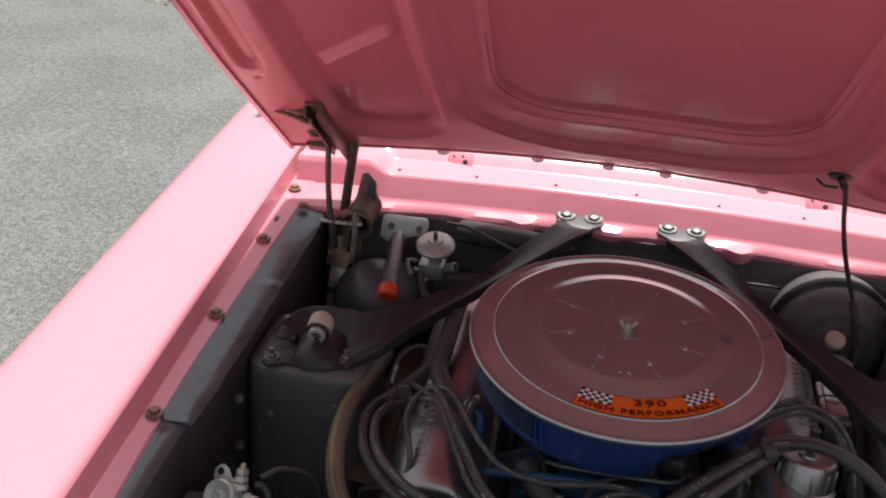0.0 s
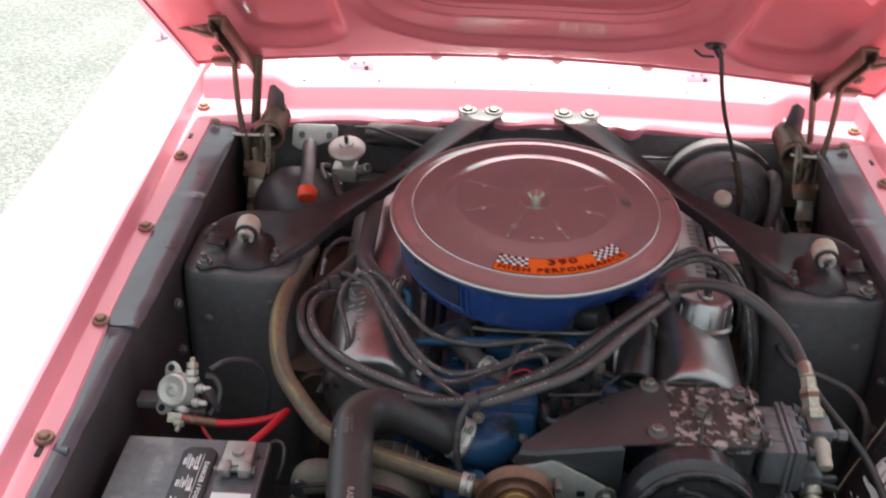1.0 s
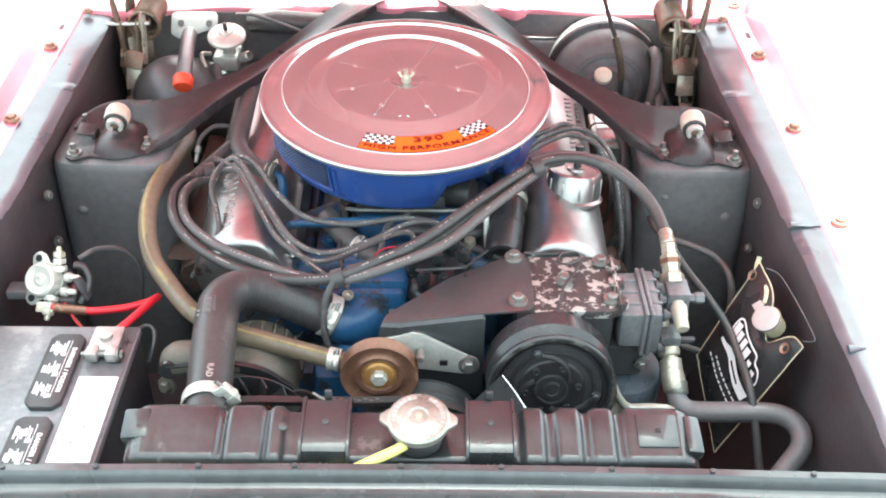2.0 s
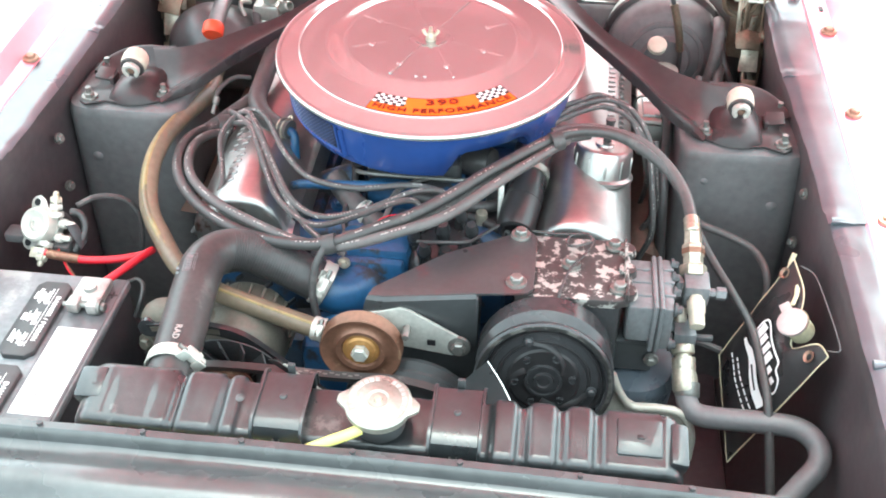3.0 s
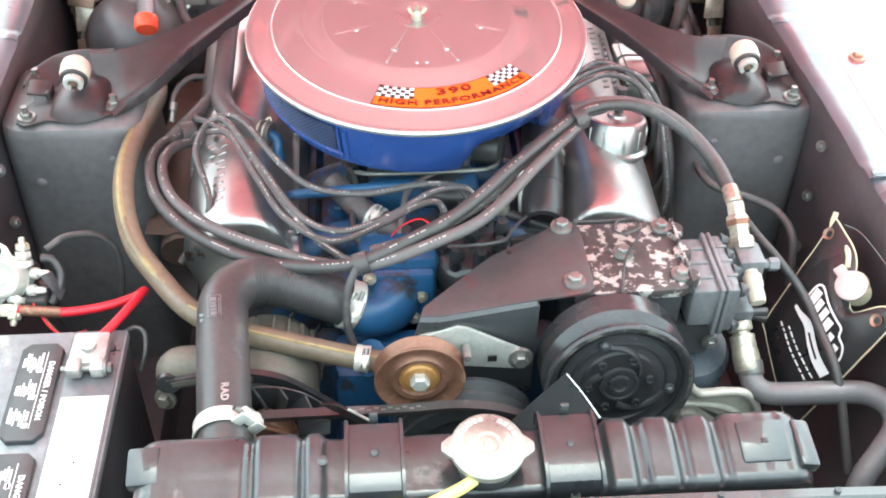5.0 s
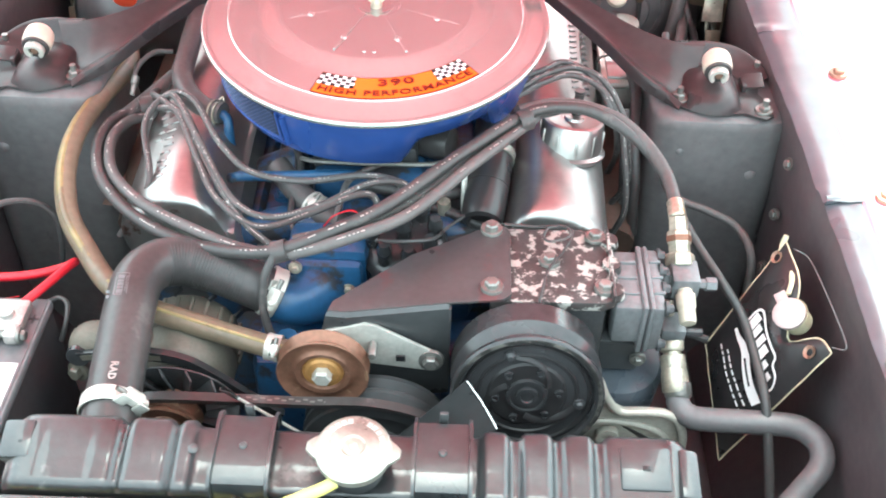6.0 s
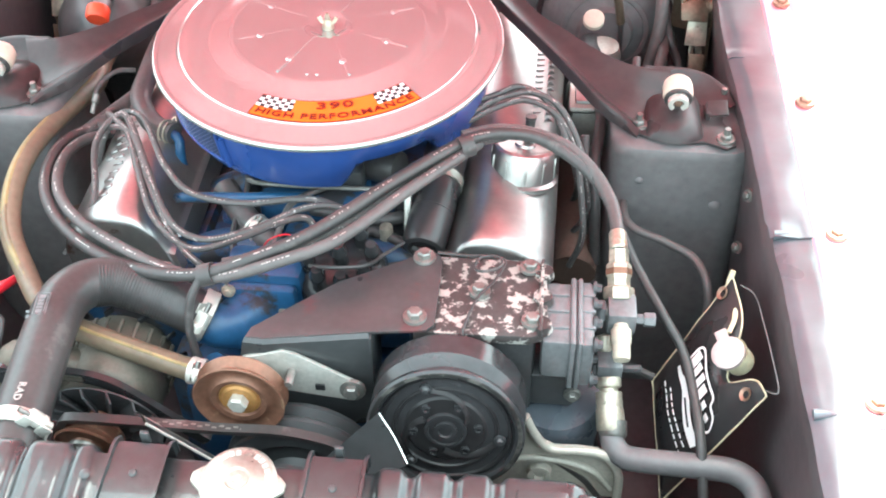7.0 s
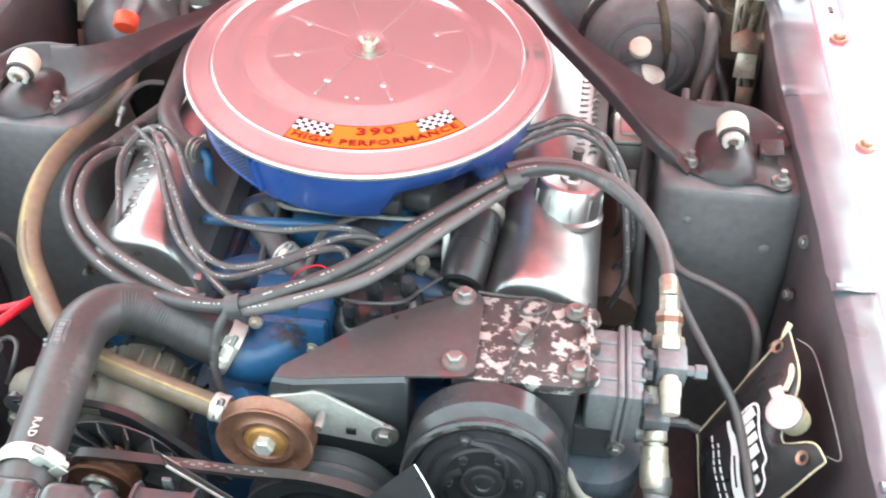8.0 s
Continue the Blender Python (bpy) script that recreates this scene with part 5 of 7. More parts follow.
# ---- ignition ----
def build_ignition():
    c = thing("ignition_coil", (0.155, 0.34, 0.86), "black cylindrical ignition coil", "ignition coil")
    d = Vector((-0.10, -0.86, -0.26)).normalized()
    m = axis((0.1575, 0.424, 0.881), d)
    part("can", lathe([(0, -0.01), (0.020, -0.01), (0.027, 0.0), (0.027, 0.094), (0.0276, 0.0945), (0.0276, 0.0955), (0.0268, 0.096), (0.0262, 0.136), (0.0235, 0.144), (0.0185, 0.1465), (0.0165, 0.143), (0.0140, 0.139), (0.0, 0.138)], m, 36), VINYL, c, "glossy black painted can")
    part("clamp", lathe([(0.0275, 0.042), (0.0292, 0.042), (0.0284, 0.045), (0.0284, 0.050), (0.0292, 0.053), (0.0275, 0.053)], m, 36), CAPZINC, c)
    part("tower", lathe([(0.010, 0.0), (0.008, 0.02), (0, 0.02)], axis(m @ Vector((0, 0, 0.0)), -d), 14), RUBBER, c)
    t = thing("distributor", (0.05, 0.25, 0.76), "black distributor with plug towers", "distributor")
    up = Vector((0.0, -0.22, 1))
    m = axis((0.050, 0.262, 0.80), up)
    part("body", lathe([(0.025, -0.08), (0.03, -0.04), (0.046, -0.02), (0.050, 0.0)], m, 28), ALU, t, "cast aluminium body")
    part("cap", lathe([(0.054, -0.004), (0.0555, 0.0), (0.0545, 0.022), (0.049, 0.034), (0.038, 0.040), (0, 0.041)], m, 28), CLUTCH, t, "glossy black bakelite cap")
    for k in range(8):
        a = radians(45 * k + 12)
        part("plug_tower", lathe([(0.009, 0.028), (0.0085, 0.052), (0.0095, 0.054), (0.0095, 0.062), (0.006, 0.072), (0, 0.073)], m @ Matrix.Translation((0.037 * math.cos(a), 0.037 * math.sin(a), 0)), 14), CLUTCH, t)
    part("centre_tower", lathe([(0.010, 0.035), (0.009, 0.062), (0.0105, 0.064), (0.007, 0.078), (0, 0.079)], m, 14), CLUTCH, t)
    part("clip", tube([m @ Vector((-0.053, -0.01, -0.02)), m @ Vector((-0.054, -0.015, 0.01)), m @ Vector((-0.047, -0.012, 0.034))], 0.003, 8, 4), BOLT, t)

    def dashes(pts, r, seed, up=(0.0, -0.45, 0.9), size=0.0006):
        """Runs of small bars along the upper side of a wire."""
        rng = random.Random(seed)
        path = spline(pts, 30)
        b, i = bmesh.new(), 14
        while i < len(path) - 14:
            for k in range(rng.randint(3, 9)):
                if i >= len(path) - 14:
                    break
                d = (path[i + 1] - path[i - 1]).normalized()
                u = Vector(up)
                u = (u - d * u.dot(d)).normalized()
                v = d.cross(u)
                q = path[i] + u * (r + 0.0002)
                w, l = size * rng.uniform(0.6, 1.0), 0.0010
                b.faces.new([b.verts.new(q + d * e * l + v * f * w) for e, f in ((-1, -1), (1, -1), (1, 1), (-1, 1))])
                i += rng.randint(1, 2)
            i += rng.randint(5, 22)
        return b

    def wire(pts, r=0.0042, label="grey-black spark plug wire with white print", mat=WIRE):
        ob = tagged(part("spark_plug_wire", tube(pts, r, 9, 8), mat, label=label), category="wire", group="spark plug wires")
        part("print", dashes(pts, r, len(pts) + int(abs(pts[0][1]) * 100)), LEAD, ob, "pale printed bars", kind="stuff")
        return ob
    wire([(-0.300, 0.28, 0.80), (-0.261, 0.309, 0.86), (-0.282, 0.394, 0.885), (-0.259, 0.434, 0.903), (-0.223, 0.418, 0.908), (-0.176, 0.343, 0.900), (-0.134, 0.306, 0.888), (-0.072, 0.302, 0.880), (-0.006, 0.310, 0.885), (0.035, 0.300, 0.888), (0.050, 0.292, 0.873)])
    wire([(-0.300, 0.40, 0.80), (-0.285, 0.415, 0.87), (-0.258, 0.430, 0.903), (-0.235, 0.405, 0.908), (-0.195, 0.336, 0.895), (-0.150, 0.265, 0.880), (-0.104, 0.240, 0.876), (-0.047, 0.253, 0.885), (0.006, 0.285, 0.893), (0.045, 0.290, 0.893), (0.062, 0.284, 0.872)])
    wire([(-0.300, 0.50, 0.80), (-0.29, 0.44, 0.87), (-0.262, 0.415, 0.896), (-0.237, 0.395, 0.902), (-0.200, 0.321, 0.890), (-0.169, 0.269, 0.876), (-0.116, 0.232, 0.868), (-0.058, 0.244, 0.880), (-0.017, 0.266, 0.887), (0.010, 0.276, 0.885), (0.022, 0.268, 0.868)])
    wire([(-0.300, 0.60, 0.80), (-0.29, 0.47, 0.88), (-0.263, 0.425, 0.900), (-0.224, 0.383, 0.902), (-0.189, 0.317, 0.886), (-0.140, 0.247, 0.870), (-0.107, 0.218, 0.860), (-0.07, 0.205, 0.845)])
    for k, (dx, dz) in enumerate(((0, 0), (0.006, 0.005), (-0.007, 0.006))):
        wire([(0.180 + dx, 0.440 + k * 0.012, 0.915 + dz), (0.215, 0.465 + k * 0.010, 0.921 + dz), (0.250 + dx, 0.478 + k * 0.010, 0.925 + dz), (0.287 + dx, 0.466 + k * 0.006, 0.916 + dz), (0.314 + dx, 0.443, 0.885), (0.327 + dx, 0.419 + k * 0.02, 0.83), (0.333 + dx, 0.400 + k * 0.05, 0.77), (0.32, 0.40 + k * 0.06, 0.72)])
    tagged(part("thin_wire", tube([(-0.045, 0.262, 0.845), (-0.031, 0.256, 0.868), (-0.009, 0.261, 0.872), (0.008, 0.249, 0.862), (0.012, 0.245, 0.84)], 0.0010, 6, 7), RED, label="thin red wire arching beside the distributor"), category="wire")
    tagged(part("thin_wire", tube([(0.02, 0.225, 0.86), (0.05, 0.212, 0.872), (0.085, 0.225, 0.866), (0.10, 0.262, 0.85), (0.12, 0.285, 0.85)], 0.0022, 6, 7), RUBBER, label="thin black coil wire round the distributor"), category="wire")
    # looms that carry wires and a hose across the front
    LOOM = [(-0.300, 0.475, 0.850), (-0.332, 0.449, 0.856), (-0.341, 0.390, 0.865), (-0.320, 0.313, 0.870), (-0.266, 0.245, 0.870), (-0.185, 0.195, 0.872), (-0.096, 0.173, 0.885), (-0.028, 0.187, 0.905), (0.035, 0.219, 0.920), (0.112, 0.293, 0.935), (0.186, 0.360, 0.945), (0.234, 0.378, 0.946), (0.283, 0.377, 0.935), (0.342, 0.347, 0.900), (0.388, 0.278, 0.845), (0.420, 0.216, 0.825), (0.441, 0.185, 0.805), (0.453, 0.133, 0.785), (0.459, 0.078, 0.765), (0.470, 0.01, 0.68)]
    loom = tube(LOOM, [0.0075] * 13 + [0.0055] * 7, 12, 7)
    long_hose = tagged(part("vacuum_hose", loom, RUBBER, label="long black rubber hose looping over the engine front"), category="hose")
    part("print", dashes(LOOM[:12], 0.0075, 4, size=0.0009), LEAD, long_hose, "pale printed bars", kind="stuff")
    SECOND = [(-0.285, 0.47, 0.845), (-0.318, 0.44, 0.855), (-0.325, 0.385, 0.866), (-0.303, 0.313, 0.874), (-0.252, 0.255, 0.876), (-0.175, 0.208, 0.877), (-0.120, 0.184, 0.877), (-0.068, 0.171, 0.886), (0.004, 0.181, 0.908), (0.061, 0.207, 0.920), (0.125, 0.280, 0.930), (0.181, 0.342, 0.937), (0.20, 0.37, 0.935)]
    second = tube(SECOND, 0.0068, 12, 7)
    other = tagged(part("vacuum_hose", second, RUBBER_GREY, label="grey-black rubber hose bundled beside the spark plug wires"), category="hose")
    part("print", dashes(SECOND, 0.0068, 9, size=0.0009), LEAD, other, "pale printed bars", kind="stuff")
    third = tube([(-0.07, 0.20, 0.880), (0.0, 0.215, 0.892), (0.06, 0.245, 0.908), (0.12, 0.305, 0.922), (0.18, 0.365, 0.932), (0.23, 0.40, 0.925)], 0.0055, 10, 7)
    tagged(part("spark_plug_wire", third, WIRE, label="grey-black spark plug wire running to the far cylinders"), category="wire", group="spark plug wires")
    for p, d, r in (((-0.080, 0.174, 0.886), (1, 0.1, 0.3), 0.0125), ((0.186, 0.354, 0.942), (0.8, 0.4, 0.1), 0.0135)):
        part_ob = part("wire_clip", lathe([(r - 0.002, -0.008), (r, -0.008), (r, 0.008), (r - 0.002, 0.008)], axis(p, d), 18), RUBBER)
        tagged(part_ob, "black plastic clip holding hoses and wires together", "clip", "wire clips")
    tagged(part("wire_clip", lathe([(0.013, -0.009), (0.016, -0.009), (0.016, 0.009), (0.013, 0.009)], axis((-0.305, 0.473, 0.852), (1, 0.5, -0.1)), 18), RUBBER_GREY, label="grey clamp round hoses beside the rocker cover"), category="clip", group="wire clips")


build_ignition()


# ---- cooling hoses and radiator ----
def worm_clamp(p, d, r, side, label="zinc worm-drive hose clamp"):
    c = thing("hose_clamp", p, label, "hose clamp", "hose clamps")
    m = axis(p, d)
    part("band", lathe([(r + 0.0003, -0.008), (r + 0.0018, -0.008), (r + 0.0024, -0.006), (r + 0.0016, 0.0), (r + 0.0024, 0.006), (r + 0.0018, 0.008), (r + 0.0003, 0.008)], m, 36), PALEZINC, c)
    q = Vector(p) + Vector(side).normalized() * (r + 0.005)
    t = Vector(d).cross(Vector(side)).normalized()
    k = max(0.6, r / 0.0268)
    part("housing", box(-0.007 * k, 0.007 * k, -0.0045 * k, 0.0045 * k, -0.009 * k, 0.007 * k, 0.002, axis(q, t)), PALEZINC, c)
    for e in (-1, 1):
        part("strap_end", box(-0.0085 * k, -0.0065 * k, -0.009 * k, 0.006 * k, -0.006 * k + e * 0.010 * k, 0.006 * k + e * 0.010 * k, 0.0008, axis(q, t)), ZINC, c)
    part("screw", hexbolt(q + t * 0.007 * k, t, 0.0048 * k, 0.009 * k), PALEZINC, c)
    part("screw_shank", lathe([(0.0028, -0.020 * k), (0.0028, 0.010 * k)], axis(q, t), 10), BOLT, c)
    return c


def build_cooling():
    hose = tube([(-0.214, -0.056, 0.858), (-0.216, -0.028, 0.862), (-0.222, 0.04, 0.869), (-0.227, 0.100, 0.874), (-0.227, 0.138, 0.873), (-0.214, 0.167, 0.867), (-0.189, 0.181, 0.858), (-0.154, 0.182, 0.845), (-0.116, 0.178, 0.829), (-0.086, 0.175, 0.814)], 0.0268, 24, 8)
    h = thing("radiator_hose", (-0.21, 0.10, 0.885), "black molded rubber upper radiator hose", "hose")
    body = part("hose", hose, RUBBER, h)
    for k in range(26):
        x = -0.208 + 0.0032 * k
        y = float(np.interp(x, [-0.214, -0.189, -0.154, -0.116], [0.167, 0.181, 0.182, 0.178]))
        z = float(np.interp(x, [-0.214, -0.189, -0.154, -0.116], [0.867, 0.858, 0.845, 0.829]))
        part("crease", lathe([(0.0264, -0.0010), (0.02715, 0.0), (0.0264, 0.0010)], axis((x, y, z), (1, 0.55 * max(0.0, 1 - k / 9), -0.40)), 28), RUBBER, body)
    part("lettering", lettering("RAD", 0.0105, Matrix.Translation((-0.2145, -0.006, 0.8920)) @ pose(0, 0, 0, 0, 0, -86)), LEAD, body, "pale printed letters")
    m = Matrix.Translation((-0.232, 0.100, 0.9012)) @ pose(0, 0, 0, 0, -8, 95)
    part("printed_mark", bars([(-0.013, 0.0065, 0.028, 0.0008), (-0.013, -0.0065, 0.028, 0.0008), (-0.013, 0.0, 0.0008, 0.013), (0.0145, 0.0, 0.0008, 0.013), (-0.011, 0.001, 0.005, 0.0065), (-0.005, 0.001, 0.0028, 0.0065), (-0.001, 0.001, 0.0035, 0.0065), (0.0035, 0.001, 0.0028, 0.0065), (0.0075, 0.001, 0.0048, 0.0065), (-0.011, -0.0045, 0.022, 0.0010)], m), HEADGREY, body, "pale printed box of bars")
    part("printed_line", bars([(-0.030 + 0.0058 * k, 0.0, 0.0036 if k % 3 else 0.0026, 0.0038) for k in range(7)], Matrix.Translation((-0.2445, 0.088, 0.8930)) @ pose(0, 0, 0, 0, -40, 95)), HEADGREY, body, "faint printed bars")
    worm_clamp((-0.2165, -0.030, 0.8620), (-0.08, 1, 0.03), 0.0275, (0.8, 0, 0.6))
    worm_clamp((-0.095, 0.1765, 0.819), (1, -0.05, -0.52), 0.0275, (0.25, -0.8, 0.6))

    r = thing("radiator", (0.02, -0.09, 0.40), "black-painted radiator with a pressed top tank", "radiator")
    # top tank with pressed ribs between the saddles
    rows = []
    n = 330
    raised = ((-0.300, -0.190), (-0.182, -0.142), (-0.136, -0.120), (0.142, 0.166), (0.178, 0.206), (0.216, 0.243), (0.254, 0.345))
    for k in range(n + 1):
        x = -0.291 + 0.625 * k / n
        end = min(1.0, min(x + 0.291, 0.334 - x) / 0.022)
        e = math.sqrt(max(0.0, 1 - (1 - end) ** 2))
        h = max(0.0062 / (1 + math.exp(-(x - a) / 0.0015)) / (1 + math.exp((x - b) / 0.0015)) for a, b in raised)
        dent = 0.0010 * noise.noise((x * 28, 0, 3)) + 0.0005 * noise.noise((x * 90, 4, 3))
        drop = 0.020 * (1 - e)
        zt = 0.8855 + h + dent - drop
        q = h * 0.8 - 0.012 * (1 - e)
        row = [(-0.122, 0.848), (-0.124, 0.860)]
        # the top falls a little towards the upright front face
        row += [(-0.118 - (0.009 + q * 0.7) * math.cos(u), zt - 0.0185 + 0.009 * math.sin(u)) for u in [math.pi / 2 * k / 6 for k in range(7)]]
        row += [(-0.100, zt - 0.0050 + dent), (-0.082, zt - 0.0010)]
        row += [(-0.068 + (0.008 + q) * math.sin(u), zt - 0.010 + 0.010 * math.cos(u)) for u in [math.pi / 2 * k / 4 for k in range(5)]]
        row += [(-0.060, 0.870), (-0.059, 0.848)]
        rows.append([Vector((x, y, z)) for y, z in row])
    tank = part("top_tank", skin(rows, close=True), TANK, r, "dusty black pressed top tank")
    part("core", box(-0.29, 0.325, -0.130, -0.055, 0.45, 0.852, 0.002), FINS, r, "dark finned core")
    part("bottom_tank", box(-0.30, 0.332, -0.136, -0.05, 0.40, 0.45, 0.008), GLOSS, r)
    part("inlet_neck", lathe([(0.024, 0), (0.024, 0.05)], axis((-0.213, -0.07, 0.857), (-0.05, 1, 0.08)), 24), GLOSS, tank)
    part("raised_pad", box(0.266, 0.312, -0.114, -0.072, 0.882, 0.8908, 0.003, Matrix.Translation((0, -0.093, 0.889)) @ pose(0, 0, 0, 13, 0, 0) @ Matrix.Translation((0, 0.093, -0.889))), TANK, tank)
    part("square_dent", box(0.286, 0.293, -0.096, -0.089, 0.8893, 0.8913, 0.0005), INK, tank)
    part("end_strap", box(0.318, 0.337, -0.120, -0.070, 0.872, 0.8890, 0.004, Matrix.Translation((0.3275, -0.095, 0.8805)) @ pose(0, 0, 0, 6, 10, 0) @ Matrix.Translation((-0.3275, 0.095, -0.8805))), TANK, tank)
    part("end_strap", box(-0.2960, -0.2660, -0.104, -0.066, 0.872, 0.8895, 0.004, Matrix.Translation((-0.29, -0.083, 0.881)) @ pose(0, 0, 0, 13, -5, 0) @ Matrix.Translation((0.29, 0.083, -0.881))), TANK, tank)
    for x in (-0.09, -0.245):
        part("dimple", lathe([(0, 0.001), (0.004, 0.0006), (0.005, 0)], Matrix.Translation((x - 0.03, -0.090, 0.8885)) @ pose(0, 0, 0, 13, 0, 0), 14), INK if x < -0.2 else GLOSS, tank)
    # saddles
    for x0, x1 in ((-0.100, -0.046), (0.079, 0.133)):
        rows = []
        for x, up in ((x0, 0.004), (x0 + 0.003, 0.004), (x0 + 0.004, 0), (x1 - 0.004, 0), (x1 - 0.003, 0.004), (x1, 0.004)):
            rows.append([Vector((x, y, z + up * 0.9)) for y, z in ((-0.131 - up, 0.858), (-0.1325 - up, 0.874), (-0.1315 - up, 0.884), (-0.1285, 0.8915), (-0.122, 0.8950), (-0.096, 0.8980), (-0.068, 0.9005), (-0.059, 0.8985), (-0.054 + up, 0.891), (-0.053 + up, 0.873))])
        sad = part("saddle", thicken(skin(rows), 0.0016), TANK, r, "black folded mounting saddle")
        xc = (x0 + x1) / 2
        part("rivet", lathe([(0, 0.002), (0.003, 0.0015), (0.004, 0)], Matrix.Translation((xc, -0.092, 0.8990)) @ pose(0, 0, 0, 5, 0, 0), 12), GLOSS, sad)
        part("front_bolt", lathe([(0, 0.014), (0.004, 0.014), (0.0045, 0)], axis((xc, -0.135, 0.880), (0, -0.3, -1)), 8), BOLT, sad)
        part("tab", box(xc - 0.004, xc + 0.004, -0.056, -0.052, 0.893, 0.908, 0.001), GLOSS, sad)
    # filler neck and cap
    cm = Matrix.Translation((0.028, -0.104, 0.9065)) @ pose(0, 0, 0, 6, 0, -3)
    part("filler_neck", lathe([(0.026, -0.022), (0.026, 0.004), (0.030, 0.006)], cm, 28), GLOSS, tank)
    bm = lathe([(0.0325, 0.003), (0.0335, 0.006), (0.0335, 0.012), (0.031, 0.0145), (0.022, 0.0150), (0.019, 0.0175), (0.011, 0.0180), (0.009, 0.0160), (0.005, 0.0160), (0.0, 0.0165)], cm, 40)
    for s in (-1, 1):
        poly = [(s * 0.026, -0.016), (s * 0.036, -0.009), (s * 0.0415, -0.004), (s * 0.0415, 0.004), (s * 0.036, 0.009), (s * 0.026, 0.016)]
        plate(poly, cm @ Matrix.Translation((0, 0, 0.007)), 0.005, 0.0012, bm)
    cap = part("cap", bm, CAPZINC, r, "worn silver pressed radiator cap with two ears")
    part("rivet", lathe([(0, 0.0195), (0.0035, 0.019), (0.0045, 0.016)], cm, 16), BRASS, cap, "brass rivet")
    for k in range(28):
        if k not in (6, 7, 20, 21):
            part("stamped_bar", box(0.0238, 0.0285, -0.0022, 0.0022, 0.0147, 0.0153, 0, cm @ pose(0, 0, 0, 0, 0, 360 / 28 * k)), LEAD, cap)
    ov = tube([(0.014, -0.130, 0.904), (0.002, -0.137, 0.902), (-0.016, -0.1425, 0.896), (-0.034, -0.1445, 0.886), (-0.055, -0.1445, 0.872), (-0.10, -0.1445, 0.862), (-0.20, -0.1445, 0.862), (-0.30, -0.144, 0.872), (-0.33, -0.142, 0.873), (-0.36, -0.14, 0.85)], 0.0056, 12, 6)
    tagged(part("overflow_tube", ov, YELLOW, label="yellow plastic overflow tube below the radiator cap"), category="hose")
    # heater hose round the shock tower, yellow-tan along its upper side
    run = [(-0.385, 0.74, 0.82), (-0.376, 0.66, 0.83), (-0.357, 0.579, 0.845), (-0.364, 0.481, 0.862), (-0.368, 0.392, 0.873), (-0.362, 0.320, 0.870), (-0.343, 0.255, 0.857), (-0.310, 0.206, 0.845), (-0.272, 0.160, 0.838), (-0.225, 0.132, 0.833), (-0.158, 0.115, 0.823), (-0.089, 0.102, 0.811), (-0.060, 0.100, 0.805)]
    hh = thing("heater_hose", (-0.36, 0.40, 0.85), "brown-black heater hose with a yellow-tan upper side", "hose")
    part("hose", tube(run, 0.0125, 18, 8), OLIVE, hh)
    part("yellow_tan_streak", tube([Vector(q) + Vector((-0.0022, -0.0022, 0.0072)) for q in run[:9]], [0.0062] * 7 + [0.0056, 0.0045], 12, 8), STREAK, hh, "yellow-tan streak along the top")
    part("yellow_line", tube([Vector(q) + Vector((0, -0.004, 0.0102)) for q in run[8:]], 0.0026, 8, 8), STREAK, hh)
    wc = thing("hose_clamp", (-0.199, 0.428, 0.8837), "yellowish spring-wire clamp at the breather hose end", "hose clamp", "hose clamps")
    wm = axis((-0.199, 0.428, 0.8837), (0.9, -0.45, 0.03))
    for z in (-0.004, 0.004):
        part("wire_ring", lathe([(0.0138, z - 0.0013), (0.0153, z - 0.0011), (0.0158, z), (0.0153, z + 0.0011), (0.0138, z + 0.0013)], wm, 28), BRASS, wc)
    part("wire_ear", tube([wm @ Vector((0.013, 0.009, -0.004)), wm @ Vector((0.017, 0.012, 0.0)), wm @ Vector((0.013, 0.009, 0.004))], 0.0014, 8, 4), BRASS, wc)
    worm_clamp((-0.083, 0.1015, 0.810), (1, -0.15, -0.1), 0.0130, (0.2, -0.7, 0.7), "zinc clamp on the heater hose end")
    h2 = tube([(-0.256, 0.70, 0.905), (-0.258, 0.645, 0.908), (-0.258, 0.590, 0.903), (-0.259, 0.540, 0.893), (-0.259, 0.506, 0.886), (-0.250, 0.479, 0.885), (-0.234, 0.455, 0.883), (-0.215, 0.436, 0.883), (-0.190, 0.424, 0.884)], 0.0138, 16, 8)
    tagged(part("breather_hose", h2, RUBBER_GREY, label="grey-black rubber hose bent down beside the air cleaner"), category="hose")
    tagged(part("pipe_stub", tube([(-0.200, 0.428, 0.884), (-0.184, 0.419, 0.880), (-0.182, 0.410, 0.858), (-0.180, 0.408, 0.80)], 0.0065, 12, 5), BLUE, label="blue-painted pipe stub under the hose end"), category="pipe")
    b = tube([(-0.086, 0.166, 0.886), (-0.096, 0.154, 0.866), (-0.099, 0.142, 0.836), (-0.093, 0.131, 0.804), (-0.079, 0.121, 0.786), (-0.064, 0.115, 0.778)], 0.0048, 10, 6)
    tagged(part("bypass_hose", b, RUBBER, label="thin black hose hanging over the hose clamp"), category="hose")
    h3 = tube([(-0.05, 0.30, 0.862), (-0.058, 0.33, 0.87), (-0.06, 0.295, 0.852), (-0.055, 0.27, 0.84)], 0.012, 12, 6)
    tagged(part("bypass_hose", tube([(-0.115, 0.365, 0.85), (-0.085, 0.33, 0.838), (-0.05, 0.30, 0.83), (-0.025, 0.285, 0.822)], 0.0155, 14, 6), RUBBER_GREY, label="short dark hose on the intake manifold"), category="hose")
    h3.free()
    worm_clamp((-0.062, 0.31, 0.832), (0.8, -0.6, -0.15), 0.016, (0.0, -0.5, 0.85), "small zinc hose clamp on the manifold")


build_cooling()


